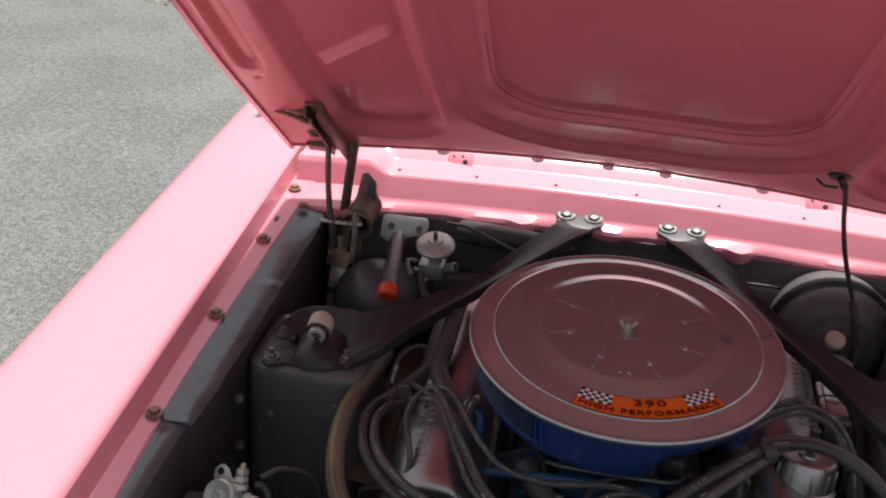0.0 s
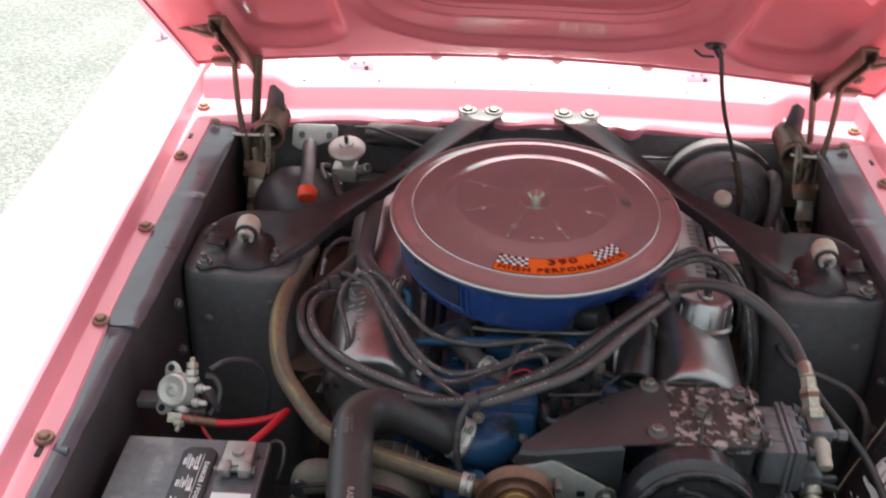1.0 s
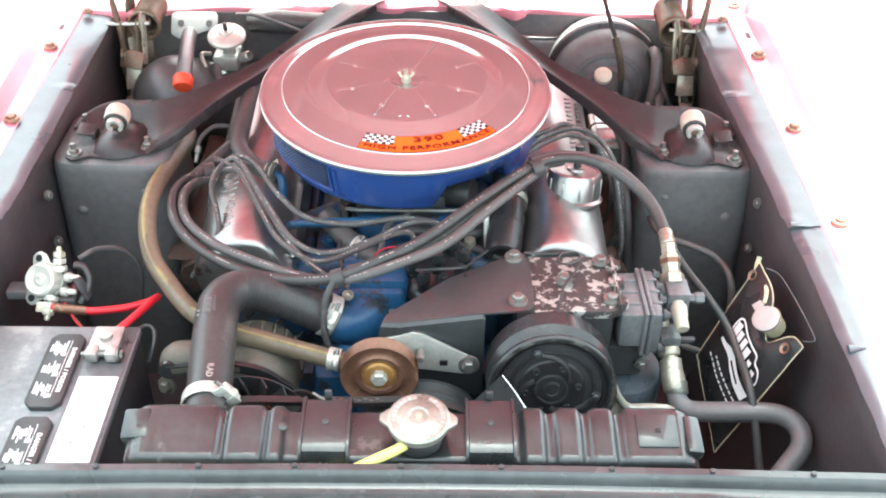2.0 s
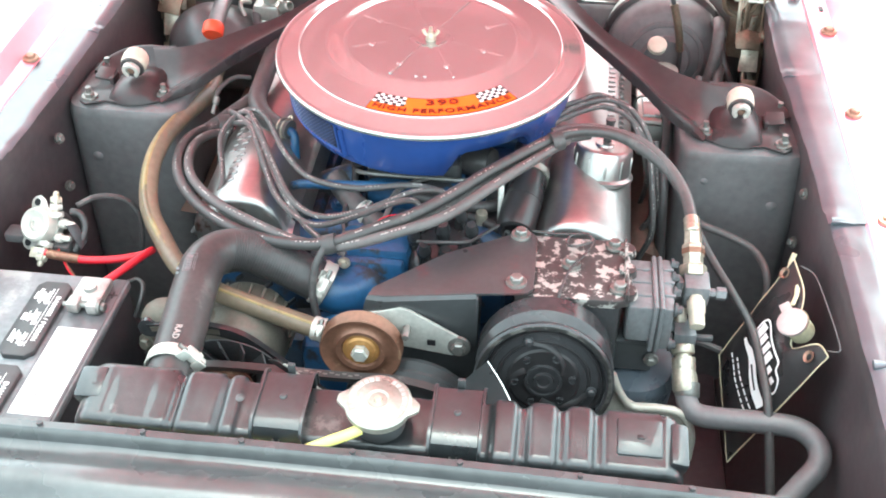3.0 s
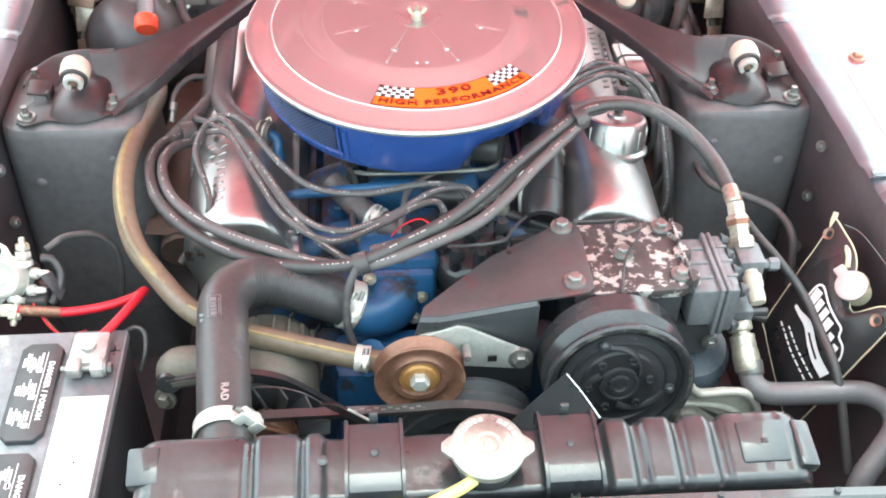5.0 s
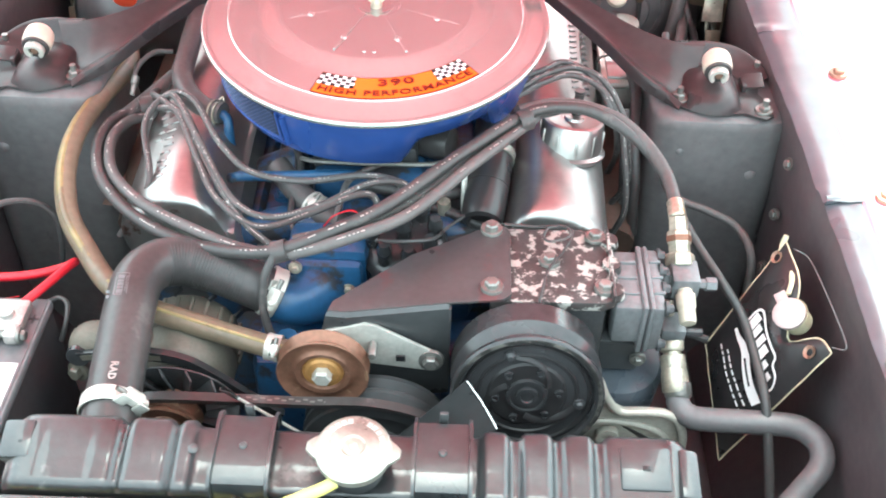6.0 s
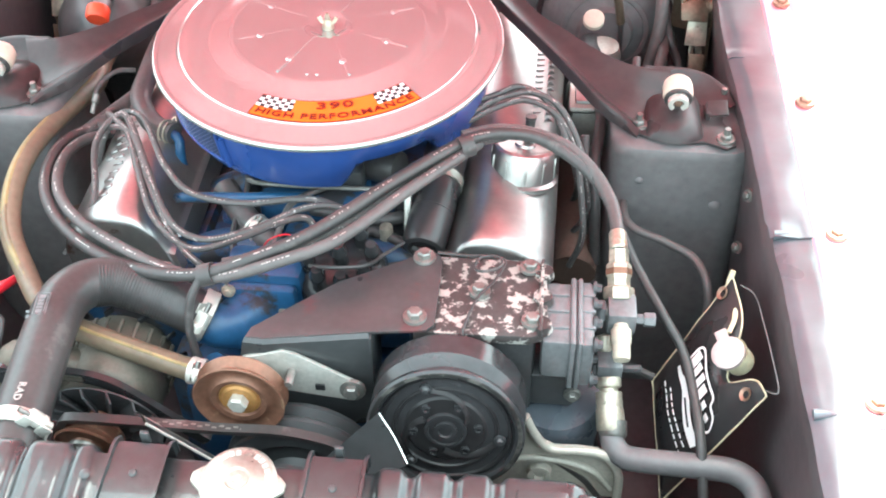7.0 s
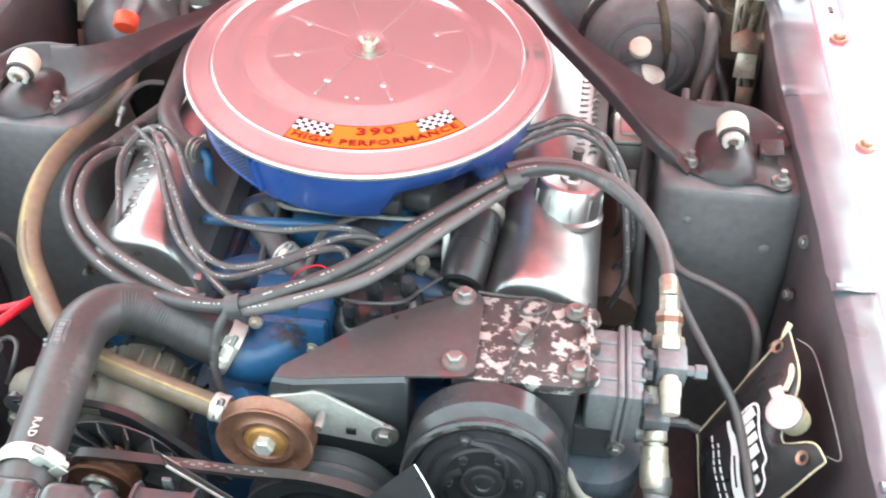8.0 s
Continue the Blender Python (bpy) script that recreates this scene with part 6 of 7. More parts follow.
# ---- strut brace ----
def build_brace(s):
    b = thing("strut_brace", (s * 0.25, 0.72, 0.92), "black pressed steel brace from shock tower to cowl", "brace", "strut braces")
    front = spline([(0.066, 0.951, 0.924), (0.114, 0.866, 0.929), (0.2005, 0.712, 0.932), (0.290, 0.570, 0.928), (0.338, 0.505, 0.914), (0.372, 0.479, 0.900), (0.390, 0.457, 0.8935)], 8)
    rear = spline([(0.124, 0.974, 0.926), (0.163, 0.884, 0.929), (0.249, 0.698, 0.930), (0.297, 0.640, 0.930), (0.342, 0.593, 0.929), (0.386, 0.570, 0.925), (0.437, 0.574, 0.919)], 8)
    rows = []
    n = len(front)
    for i, (f, r) in enumerate(zip(front, rear)):
        t = i / (n - 1)
        dip = float(np.interp(t, [0, 0.1, 0.6, 0.85, 1.0], [0.0, -0.004, -0.006, -0.012, -0.018]))
        lip = float(np.interp(t, [0, 0.1, 0.85, 1.0], [0.0, 0.003, 0.003, 0.0]))
        drop = float(np.interp(t, [0, 0.75, 1.0], [-0.014, -0.014, -0.002]))
        row = [f + Vector((0, 0, drop))]
        for u, h in ((0.0, 0.0), (0.03, lip), (0.09, lip), (0.16, dip * 0.35), (0.35, dip * 0.9), (0.6, dip), (0.80, dip * 0.6), (0.92, lip * 0.6), (0.97, lip), (1.0, 0.0)):
            q = f.lerp(r, u)
            row.append(q + Vector((0, 0, h)))
        row.append(r + Vector((0.001, 0.001, drop)))
        rows.append([Vector((s * q.x, q.y, q.z)) for q in row])
    part("arm", thicken(skin(rows), 0.0018), BRACEBLK, b, "black channel-section arm with rolled edges")
    # foot on the tower
    poly = [(0.368, 0.545), (0.372, 0.500), (0.386, 0.470), (0.412, 0.458), (0.447, 0.452), (0.475, 0.456), (0.500, 0.444), (0.512, 0.452), (0.512, 0.478), (0.500, 0.500), (0.506, 0.535), (0.522, 0.558), (0.500, 0.578), (0.460, 0.585), (0.400, 0.582)]
    foot = part("foot_plate", plate([(s * x, y) for x, y in poly], Matrix.Translation((0, 0, 0.888)), 0.004, 0.001), BRACEBLK, b, "black bolted foot plate")
    # rounded hat over the shock's upper eye, notched where the stud comes out
    rows = []
    for k in range(19):
        u = -1 + 2 * k / 18
        x = 0.438 + 0.036 * u
        crown = 0.021 * max(0.0, 1 - abs(u) ** 2.2) ** 0.55
        row = []
        for y, f, lip in ((0.449, 0.0, 0), (0.4505, 0.18, 0), (0.453, 0.45, 0), (0.458, 0.72, 0), (0.467, 0.93, 0), (0.482, 1.0, 0), (0.500, 0.98, 0), (0.520, 0.90, 0), (0.540, 0.62, 0), (0.556, 0.25, 0), (0.566, 0.0, 0)):
            row.append(Vector((s * x, y + 0.014 * u * u * (1 if y < 0.5 else 0), 0.8905 + crown * f)))
        rows.append(row)
    part("shock_hat", skin(rows), BRACEBLK, foot, "rounded pressed hat")
    part("bent_tab", box(-0.013, 0.013, -0.013, 0.012, -0.002, 0.002, 0.0015, Matrix.Translation((s * 0.493, 0.514, 0.903)) @ pose(0, 0, 0, 14, -s * 8, 0)), BRACEBLK, foot, "bent tab beside the stud")
    part("tab_web", box(-0.003, 0.003, -0.012, 0.012, 0.890, 0.902, 0.001, Matrix.Translation((s * 0.481, 0.514, 0))), BRACEBLK, foot)
    # the arm's raised edge runs on round the back of the foot
    rows = []
    for q in spline([(0.402, 0.5715, 0.9235), (0.425, 0.574, 0.921), (0.445, 0.578, 0.919), (0.475, 0.577, 0.914), (0.496, 0.564, 0.909), (0.510, 0.544, 0.903), (0.516, 0.530, 0.897)], 5):
        c = Vector((0.455, 0.515, q.z))
        w = (c - q).normalized()
        rows.append([Vector((s * v.x, v.y, v.z)) for v in (Vector((q.x + w.x * 0.034, q.y + w.y * 0.034, 0.8925)), Vector((q.x + w.x * 0.020, q.y + w.y * 0.020, 0.8945 + (q.z - 0.893) * 0.1)), Vector((q.x + w.x * 0.009, q.y + w.y * 0.009, 0.895 + (q.z - 0.895) * 0.4)),
                     Vector((q.x + w.x * 0.003, q.y + w.y * 0.003, q.z - 0.002)), q, q - w * 0.003, q - w * 0.004 - Vector((0, 0, 0.006)))])
    part("back_lip", thicken(skin(rows), 0.0012), BRACEBLK, foot, "raised rolled edge")
    for x, y, z in ((0.394, 0.484, 0.893), (0.500, 0.462, 0.893), (0.505, 0.550, 0.893)):
        bolt = part("bolt", hexbolt((s * x, y, z), (0, 0, 1), 0.0075, 0.0075, roll=x * 500), BOLT, foot, "dull plated nut on a stud")
        part("stud", lathe([(0, 0.016), (0.004, 0.016), (0.0045, 0.0)], Matrix.Translation((s * x, y, z)), 10), BOLT, bolt)
    # cowl end
    poly = [(0.046, 0.972), (0.058, 0.999), (0.120, 1.001), (0.136, 0.993), (0.130, 0.968), (0.105, 0.951), (0.076, 0.948)]
    end = part("cowl_plate", plate([(s * x, y) for x, y in poly], Matrix.Translation((0, 0.985, 0.9235)) @ pose(0, 0, 0, 5, 0, 0) @ Matrix.Translation((0, -0.985, 0)), 0.004, 0.001), BLACK, b, "grey-black cowl end plate")
    for x in (0.067, 0.117):
        part("bolt", hexbolt((s * x, 0.986, 0.9285), (0, -0.09, 1), 0.011, 0.008, roll=x * 700), BOLT, end, "plated hex bolt")
    a = thing("shock_absorber_mount", (s * 0.438, 0.49, 0.91), "cream rubber shock bushing with a slotted nut", "shock mount", "shock mounts")
    d = Vector((0, -0.94, -0.20))
    m = axis((s * 0.438, 0.514, 0.936), d)
    part("bushing", lathe([(0, -0.004), (0.014, -0.004), (0.0172, 0.0), (0.0186, 0.006), (0.0186, 0.019), (0.0172, 0.0225), (0.0155, 0.0235)], m, 32), CREAM, a, "cream rubber bushing")
    part("washer", lathe([(0.0, 0.0235), (0.0155, 0.0235), (0.0175, 0.025), (0.0165, 0.0275), (0, 0.0275)], m, 28), RUBBER, a, "black washer")
    ring = []
    for k in range(15):
        an = radians(-60 + 300 * k / 14)
        ring.append((0.0128 * math.cos(an), 0.0128 * math.sin(an)))
    for k in range(14, -1, -1):
        an = radians(-60 + 300 * k / 14)
        ring.append((0.0066 * math.cos(an), 0.0066 * math.sin(an)))
    best = min(range(0, 360, 5), key=lambda g: (m @ pose(0, 0, 0, 0, 0, g) @ Vector((0, -1, 0)) - m.translation).z)
    nut = part("nut", plate(ring, m @ pose(0, 0, 0.0275, 0, 0, best - 0) @ pose(0, 0, 0, 0, 0, 0), 0.0085, 0.0012), PALEZINC, a, "pale zinc slotted nut, open at the bottom")
    part("stud", lathe([(0, 0.034), (0.005, 0.034), (0.0055, 0.031), (0.0055, 0.025)], m, 6), RUSTBOLT, nut)


for side in (-1, 1):
    build_brace(side)


# ---- battery, starter relay ----
def build_battery():
    z = 0.812
    b = thing("battery", (-0.43, 0.02, 0.60), "black car battery with a dusty grey top and white label", "battery")
    part("case", box(-0.531, -0.345, -0.115, 0.158, 0.60, z - 0.012, 0.006), BATBLK, b, "black plastic case")
    part("cover", box(-0.533, -0.343, -0.117, 0.160, z - 0.014, z, 0.004), BATTOP, b, "dusty grey cover")
    part("dark_strip", box(-0.402, -0.346, -0.114, 0.157, z - 0.001, z + 0.0012, 0.0006), BATGREY, b)
    for y in (-0.077, 0.070):
        poly = [(-0.022, -0.057), (-0.013, -0.067), (0.013, -0.067), (0.022, -0.057), (0.022, 0.057), (0.014, 0.065), (-0.014, 0.065), (-0.022, 0.057)]
        m = Matrix.Translation((-0.428, y + 0.0, z)) @ pose(0, 0, 0, 0, 0, 0)
        cap = part("vent_cap", plate(poly, m, 0.008, 0.0015), BATBLK, b, "black vent cap with white print")
        rng = random.Random(int(y * 1000) + 50)
        rows = []
        for r in range(3):
            for k in range(7):
                rows.append((-0.0165 + 0.0030 * k, 0.037 - 0.037 * r + rng.uniform(-0.004, 0.004), 0.0013 if k % 3 else 0.0020, rng.uniform(0.010, 0.024)))
            rows.append((-0.0005, 0.026 - 0.037 * r, 0.0055, 0.006))
        for row in rows:
            part("print_bar", bars([row], m @ Matrix.Translation((0, 0, 0.008))), PAPER, cap)
        part("print_rule", bars([(0.0068, 0.0, 0.0006, 0.104)], m @ Matrix.Translation((0, 0, 0.008))), PAPER, cap)
        part("lettering", lettering("DANGER / POISON", 0.0085, m @ pose(0.0135, -0.002, 0.0084, 0, 0, -90)), PAPER, cap, "white warning print")
    label = part("label", plate([(-0.398, -0.078), (-0.349, -0.078), (-0.349, 0.062), (-0.398, 0.062)], Matrix.Translation((0, 0, z + 0.0012)), 0.0006), PAPER, b, "blank white paper label")
    for x, y in ((-0.378, -0.048), (-0.370, -0.022)):
        part("label_spot", lathe([(0, 0.0002), (0.0016, 0.0002), (0.0016, 0)], Matrix.Translation((x, y, z + 0.0018)), 10), INK, label)
    part("plus_mark", bars([(-0.006, 0, 0.012, 0.0025), (-0.00125, 0, 0.0025, 0.012)], Matrix.Translation((-0.353, 0.126, z + 0.0012)), 0.0008), BATBLK, b)
    t = thing("terminal_clamp", (-0.377, 0.117, z), "dull lead battery terminal clamp with a bolt", "battery clamp")
    part("post", lathe([(0.0088, 0.0), (0.008, 0.022), (0, 0.0225)], Matrix.Translation((-0.376, 0.118, z)), 20), LEAD, t)
    bm = box(-0.396, -0.356, 0.096, 0.142, z + 0.004, z + 0.017, 0.004)
    part("clamp", bm, LEAD, t, "dull grey lead clamp")
    part("clamp_jaw", box(-0.396, -0.380, 0.084, 0.104, z + 0.004, z + 0.019, 0.003), LEAD, t)
    part("clamp_jaw", box(-0.371, -0.356, 0.084, 0.104, z + 0.004, z + 0.019, 0.003), LEAD, t)
    part("clamp_bolt", hexbolt((-0.3555, 0.093, z + 0.011), (1, 0, 0), 0.006, 0.007), BOLT, t)
    part("bolt_shank", lathe([(0.0035, 0), (0.0035, 0.05)], axis((-0.402, 0.093, z + 0.011), (1, 0, 0)), 10), BOLT, t)
    cable = tube([(-0.368, 0.140, 0.822), (-0.352, 0.165, 0.824), (-0.336, 0.200, 0.822), (-0.332, 0.214, 0.818), (-0.345, 0.210, 0.812), (-0.375, 0.197, 0.812), (-0.415, 0.188, 0.814), (-0.448, 0.190, 0.815), (-0.470, 0.192, 0.817)], 0.0052, 12, 7)
    c = thing("battery_cable", (-0.37, 0.19, 0.81), "bright red battery cable looping to the starter relay", "cable")
    part("red_cable", cable, RED, c)
    part("sleeve", tube([(-0.422, 0.1878, 0.8142), (-0.448, 0.190, 0.815), (-0.466, 0.1915, 0.8165)], 0.0063, 12, 5), RUST, c, "brown sleeve")
    part("lug", plate([(-0.012, -0.007), (0.010, -0.008), (0.014, 0), (0.010, 0.008), (-0.012, 0.007)], axis((-0.478, 0.192, 0.816), (0, -0.5, 0.8)), 0.003, 0.0006), BRASS, c)
    for k, x in enumerate((0.0, 0.004)):
        tagged(part("thin_wire", tube([(-0.455, 0.20, 0.818), (-0.435, 0.178 + x, 0.80), (-0.42, 0.175, 0.79 - x), (-0.405, 0.20, 0.77)], 0.0014, 6, 6), RUST if k else RED, label="thin brown wire behind the battery" if k else "thin red wire behind the battery"), category="wire")
    tagged(part("ground_cable", tube([(-0.535, -0.13, 0.80), (-0.552, -0.09, 0.80), (-0.556, -0.04, 0.80), (-0.548, 0.01, 0.795), (-0.535, 0.03, 0.77)], 0.009, 10, 7), RUBBER_GREY, label="black cable beside the battery"), category="cable")
    tagged(part("vent_loop", tube([(-0.352, 0.156, 0.806), (-0.338, 0.163, 0.810), (-0.326, 0.156, 0.808), (-0.324, 0.138, 0.798), (-0.330, 0.125, 0.78)], 0.003, 8, 7), RUBBER, label="thin black cable at the battery corner"), category="cable")


build_battery()


def build_relay():
    r = thing("starter_relay", (-0.475, 0.215, 0.84), "black starter relay with a silver end cap and plated studs", "relay")
    d = Vector((-0.255, -0.72, 0.642)).normalized()
    cap = Vector((-0.4865, 0.212, 0.8475))
    m = axis(cap - d * 0.050, d)
    part("body", lathe([(0, -0.004), (0.020, -0.004), (0.0225, 0.002), (0.0225, 0.036)], m, 28), RUBBER, r, "black body")
    part("end_cap", lathe([(0.0232, 0.032), (0.0236, 0.044), (0.0222, 0.0495), (0.0195, 0.0515), (0.0165, 0.0510), (0.0115, 0.0485), (0.0085, 0.0485), (0.0078, 0.0505), (0.0045, 0.0510), (0.0038, 0.0490), (0.0, 0.0490)], m, 36), PALEZINC, r, "dented silver end cap with a pressed ring")
    strap = part("mounting_strap", lathe([(0.0233, 0.022), (0.0252, 0.022), (0.0252, 0.033), (0.0233, 0.033)], m, 30), ZINC, r, "zinc strap round the body")
    for p in ((-0.5020, 0.2300, 0.8690), (-0.5100, 0.1960, 0.8345)):
        way = Vector(p) - (cap - d * 0.024)
        way = (way - d * way.dot(d)).normalized()
        foot = Matrix.Translation(cap - d * 0.024) @ Matrix((way, d.cross(way), d)).transposed().to_4x4()
        part("mounting_ear", plate([(0.018, -0.013), (0.034, -0.012), (0.042, -0.007), (0.044, 0.0), (0.042, 0.007), (0.034, 0.012), (0.018, 0.013)], foot, 0.0025, 0.0008), ZINC, strap)
        part("ear_hole", lathe([(0, 0.0004), (0.0050, 0.0004), (0.0050, -0.0004)], foot @ Matrix.Translation((0.035, 0, 0.0027)), 16), INK, strap)
    for p, dd in (((-0.463, 0.228, 0.848), (0.0, 0.50, 0.86)), ((-0.472, 0.206, 0.826), (-0.10, -0.70, -0.60))):
        st = part("stud", lathe([(0, 0.036), (0.0032, 0.035), (0.0042, 0.032), (0.0045, 0.0)], axis(p, dd), 12), BRASS, r, "plated stud")
        for h, w in ((0.002, 0.0100), (0.012, 0.0088), (0.021, 0.0082)):
            part("nut", lathe([(0, h + 0.007), (w - 0.001, h + 0.007), (w, h + 0.0055), (w, h), (0, h)], axis(p, dd), 6 if h > 0.005 else 16), BRASS if h > 0.015 else PALEZINC, st)
    for p in ((-0.456, 0.2245, 0.842), (-0.460, 0.2115, 0.828)):
        part("push_terminal", lathe([(0.0060, 0), (0.0068, 0.003), (0.0068, 0.008), (0.0045, 0.010), (0.0042, 0.018), (0.0025, 0.021), (0, 0.0215)], axis(p, (0.85, -0.1, 0.05)), 12), PALEZINC, r, "small bullet terminal")
    part("base", box(-0.475, -0.440, 0.200, 0.245, 0.800, 0.822, 0.005), RUBBER, r, "black base block")
    part("bracket", plate([(-0.006, -0.02), (0.008, -0.016), (0.009, 0.012), (-0.006, 0.018)], axis((-0.432, 0.212, 0.835), (0.7, -0.3, 0.4)), 0.002, 0.0005), CASTBLK, r)
    part("mount_strap", box(-0.545, -0.47, 0.225, 0.25, 0.80, 0.815, 0.004), BLACK, r)
    part("terminal_boot", tube([(-0.446, 0.238, 0.853), (-0.434, 0.238, 0.850), (-0.426, 0.230, 0.838), (-0.427, 0.216, 0.826), (-0.436, 0.206, 0.812)], 0.0050, 10, 6), RUBBER, r, "black rubber boot")
    tagged(part("relay_lead", tube([(-0.445, 0.255, 0.850), (-0.425, 0.275, 0.852), (-0.395, 0.285, 0.845), (-0.375, 0.283, 0.825), (-0.372, 0.275, 0.79), (-0.378, 0.265, 0.75)], 0.004, 8, 8), RUBBER, label="black wire arching from the starter relay"), category="wire")


build_relay()


# ---- washer bag ----
def build_washer_bag():
    T, E, B, F = Vector((0.492, 0.249, 0.861)), Vector((0.512, 0.094, 0.845)), Vector((0.432, 0.090, 0.653)), Vector((0.419, 0.206, 0.727))
    n = ((E - T).cross(F - T)).normalized()
    if n.x > 0:
        n = -n
    bag = thing("washer_bag", (0.46, 0.16, 0.70), "black vinyl washer fluid bag with yellow piping hung on the apron", "washer bag")

    def at(u, v, h=0.0):
        p = T * (1 - u) * (1 - v) + E * u * (1 - v) + F * (1 - u) * v + B * u * v
        # a dip between the two hanging ears
        dip = 0.045 * math.exp(-((u - 0.62) / 0.16) ** 2) * max(0.0, 1 - v / 0.35)
        p = p + (F - T).normalized() * dip
        return p + n * (0.018 * (math.sin(math.pi * min(1, max(0, u))) * math.sin(math.pi * min(1, max(0, v)))) ** 0.6 + 0.0015 * noise.noise((u * 6, v * 6, 1)) + h)
    N = 20
    front = [[at(i / N, j / N) for i in range(N + 1)] for j in range(N + 1)]
    bm = skin(front)
    skin([[at(i / N, j / N, -0.002 - 0.030 * (math.sin(math.pi * i / N) * math.sin(math.pi * j / N)) ** 0.6) for i in range(N + 1)] for j in range(N + 1)], bm)
    sheet = part("bag", bm, VINYL, bag, "black vinyl bag")
    edge = [at(i / N, 0) for i in range(0, N + 1)] + [at(1, j / N) for j in range(1, N + 1)] + [at(1 - i / N, 1) for i in range(1, N + 1)] + [at(0, 1 - j / N) for j in range(1, N + 1)]
    part("piping", tube(edge, 0.0010, 8, 2), YELLOWED, bag, "yellowed white piping")
    for u, v in ((0.06, 0.10), (0.90, 0.10)):
        p = at(u, v, 0.002)
        part("eyelet", lathe([(0.004, 0.0), (0.0075, 0.002), (0.0075, 0.0)], axis(p, n), 18), RUSTBOLT, sheet)
    part("hanging_wire", tube([(0.500, 0.240, 0.858), (0.514, 0.225, 0.858), (0.516, 0.17, 0.866), (0.517, 0.10, 0.872), (0.516, 0.078, 0.870), (0.508, 0.090, 0.858)], 0.0008, 6, 5), BLACK, bag, "thin black hanging wire")
    # printed panel: an outlined crest, a white ribbon and two lines of bars
    def mark(pts, w, h):
        b = bmesh.new()
        path = spline([at(u, v, h) for u, v in pts], 5)
        rows = []
        for i, q in enumerate(path):
            d = path[min(i + 1, len(path) - 1)] - path[max(i - 1, 0)]
            ww = w if not isinstance(w, list) else float(np.interp(i / (len(path) - 1), np.linspace(0, 1, len(w)), w))
            sd = d.cross(n).normalized() * ww
            rows.append([q - sd, q + sd])
        return skin(rows, b)
    crest = [(0.33, 0.44), (0.34, 0.34), (0.40, 0.285), (0.54, 0.27), (0.66, 0.262), (0.755, 0.30), (0.795, 0.355), (0.87, 0.37), (0.915, 0.43), (0.88, 0.465), (0.78, 0.455), (0.66, 0.46), (0.56, 0.445), (0.45, 0.465), (0.37, 0.47), (0.33, 0.44)]
    part("printed_crest", mark(crest, 0.0014, 0.0025), PAPER, sheet, "white outlined crest")
    for k in range(6):
        u = 0.395 + 0.086 * k
        part("printed_block", mark([(u, (0.325, 0.335, 0.31, 0.34, 0.385, 0.40)[k]), (u + 0.004, 0.435)], 0.0046 if k % 3 else 0.0058, 0.0025), PAPER, sheet)
    part("printed_ribbon", mark([(0.29, 0.56), (0.38, 0.545), (0.52, 0.515), (0.66, 0.545), (0.78, 0.565), (0.92, 0.565)], [0.0022, 0.0030, 0.0056, 0.0062, 0.0066, 0.0066], 0.0025), PAPER, sheet, "white ribbon")
    part("ribbon_bars", mark([(0.58, 0.53), (0.68, 0.55), (0.78, 0.565)], 0.0015, 0.0030), INK, sheet)
    for r, (u0, u1) in enumerate(((0.25, 0.92), (0.36, 0.90))):
        k = 0
        u = u0
        while u < u1 - 0.05:
            w = (0.05, 0.035, 0.06, 0.04)[(k + r) % 4]
            v = 0.745 - 0.06 * (u - 0.25) - 0.055 * r
            part("printed_bar", mark([(u, v), (u + w, v - 0.004)], 0.0011, 0.0022), PAPER, sheet)
            u += w + 0.018
            k += 1
    # filler with a pale cap
    c = at(0.53, 0.115, 0.0) + Vector((0.012, 0.0, 0.011))
    d = (n + Vector((0, -0.25, 0.75))).normalized()
    part("filler_neck", lathe([(0.016, -0.02), (0.016, 0.004), (0.018, 0.006)], axis(c + Vector((0.0, 0, 0.004)), d), 24), YELLOWED, bag, "pale rubber filler neck")
    m = axis(c + d * 0.010, d)
    cap = lathe([(0, 0.006), (0.015, 0.0055), (0.0182, 0.0035), (0.0182, -0.001), (0.016, -0.004), (0, -0.004)], m, 32)
    box(-0.0065, 0.0065, 0.0, 0.029, -0.002, 0.003, 0.001, axis(c + d * 0.010, d, 0) @ pose(0, 0, 0, 0, 0, 75), cap)
    part("filler_cap", cap, PALEPINK, bag, "pale pinkish plastic cap with a tab")
    part("cap_strap", tube([c + d * 0.008 + Vector((0, 0.022, 0.01)), c + Vector((0.004, 0.045, 0.02)), T + n * 0.004 + Vector((0, -0.005, -0.012)), T + Vector((0.0, 0.004, 0.006))], 0.0035, 8, 6, flat=0.5), YELLOWED, bag)
    tagged(part("washer_tube", tube([(0.36, 0.215, 0.735), (0.39, 0.21, 0.742), (0.419, 0.203, 0.737)], 0.005, 8, 4), RUBBER, label="thin black tube into the washer bag"), category="hose")


build_washer_bag()


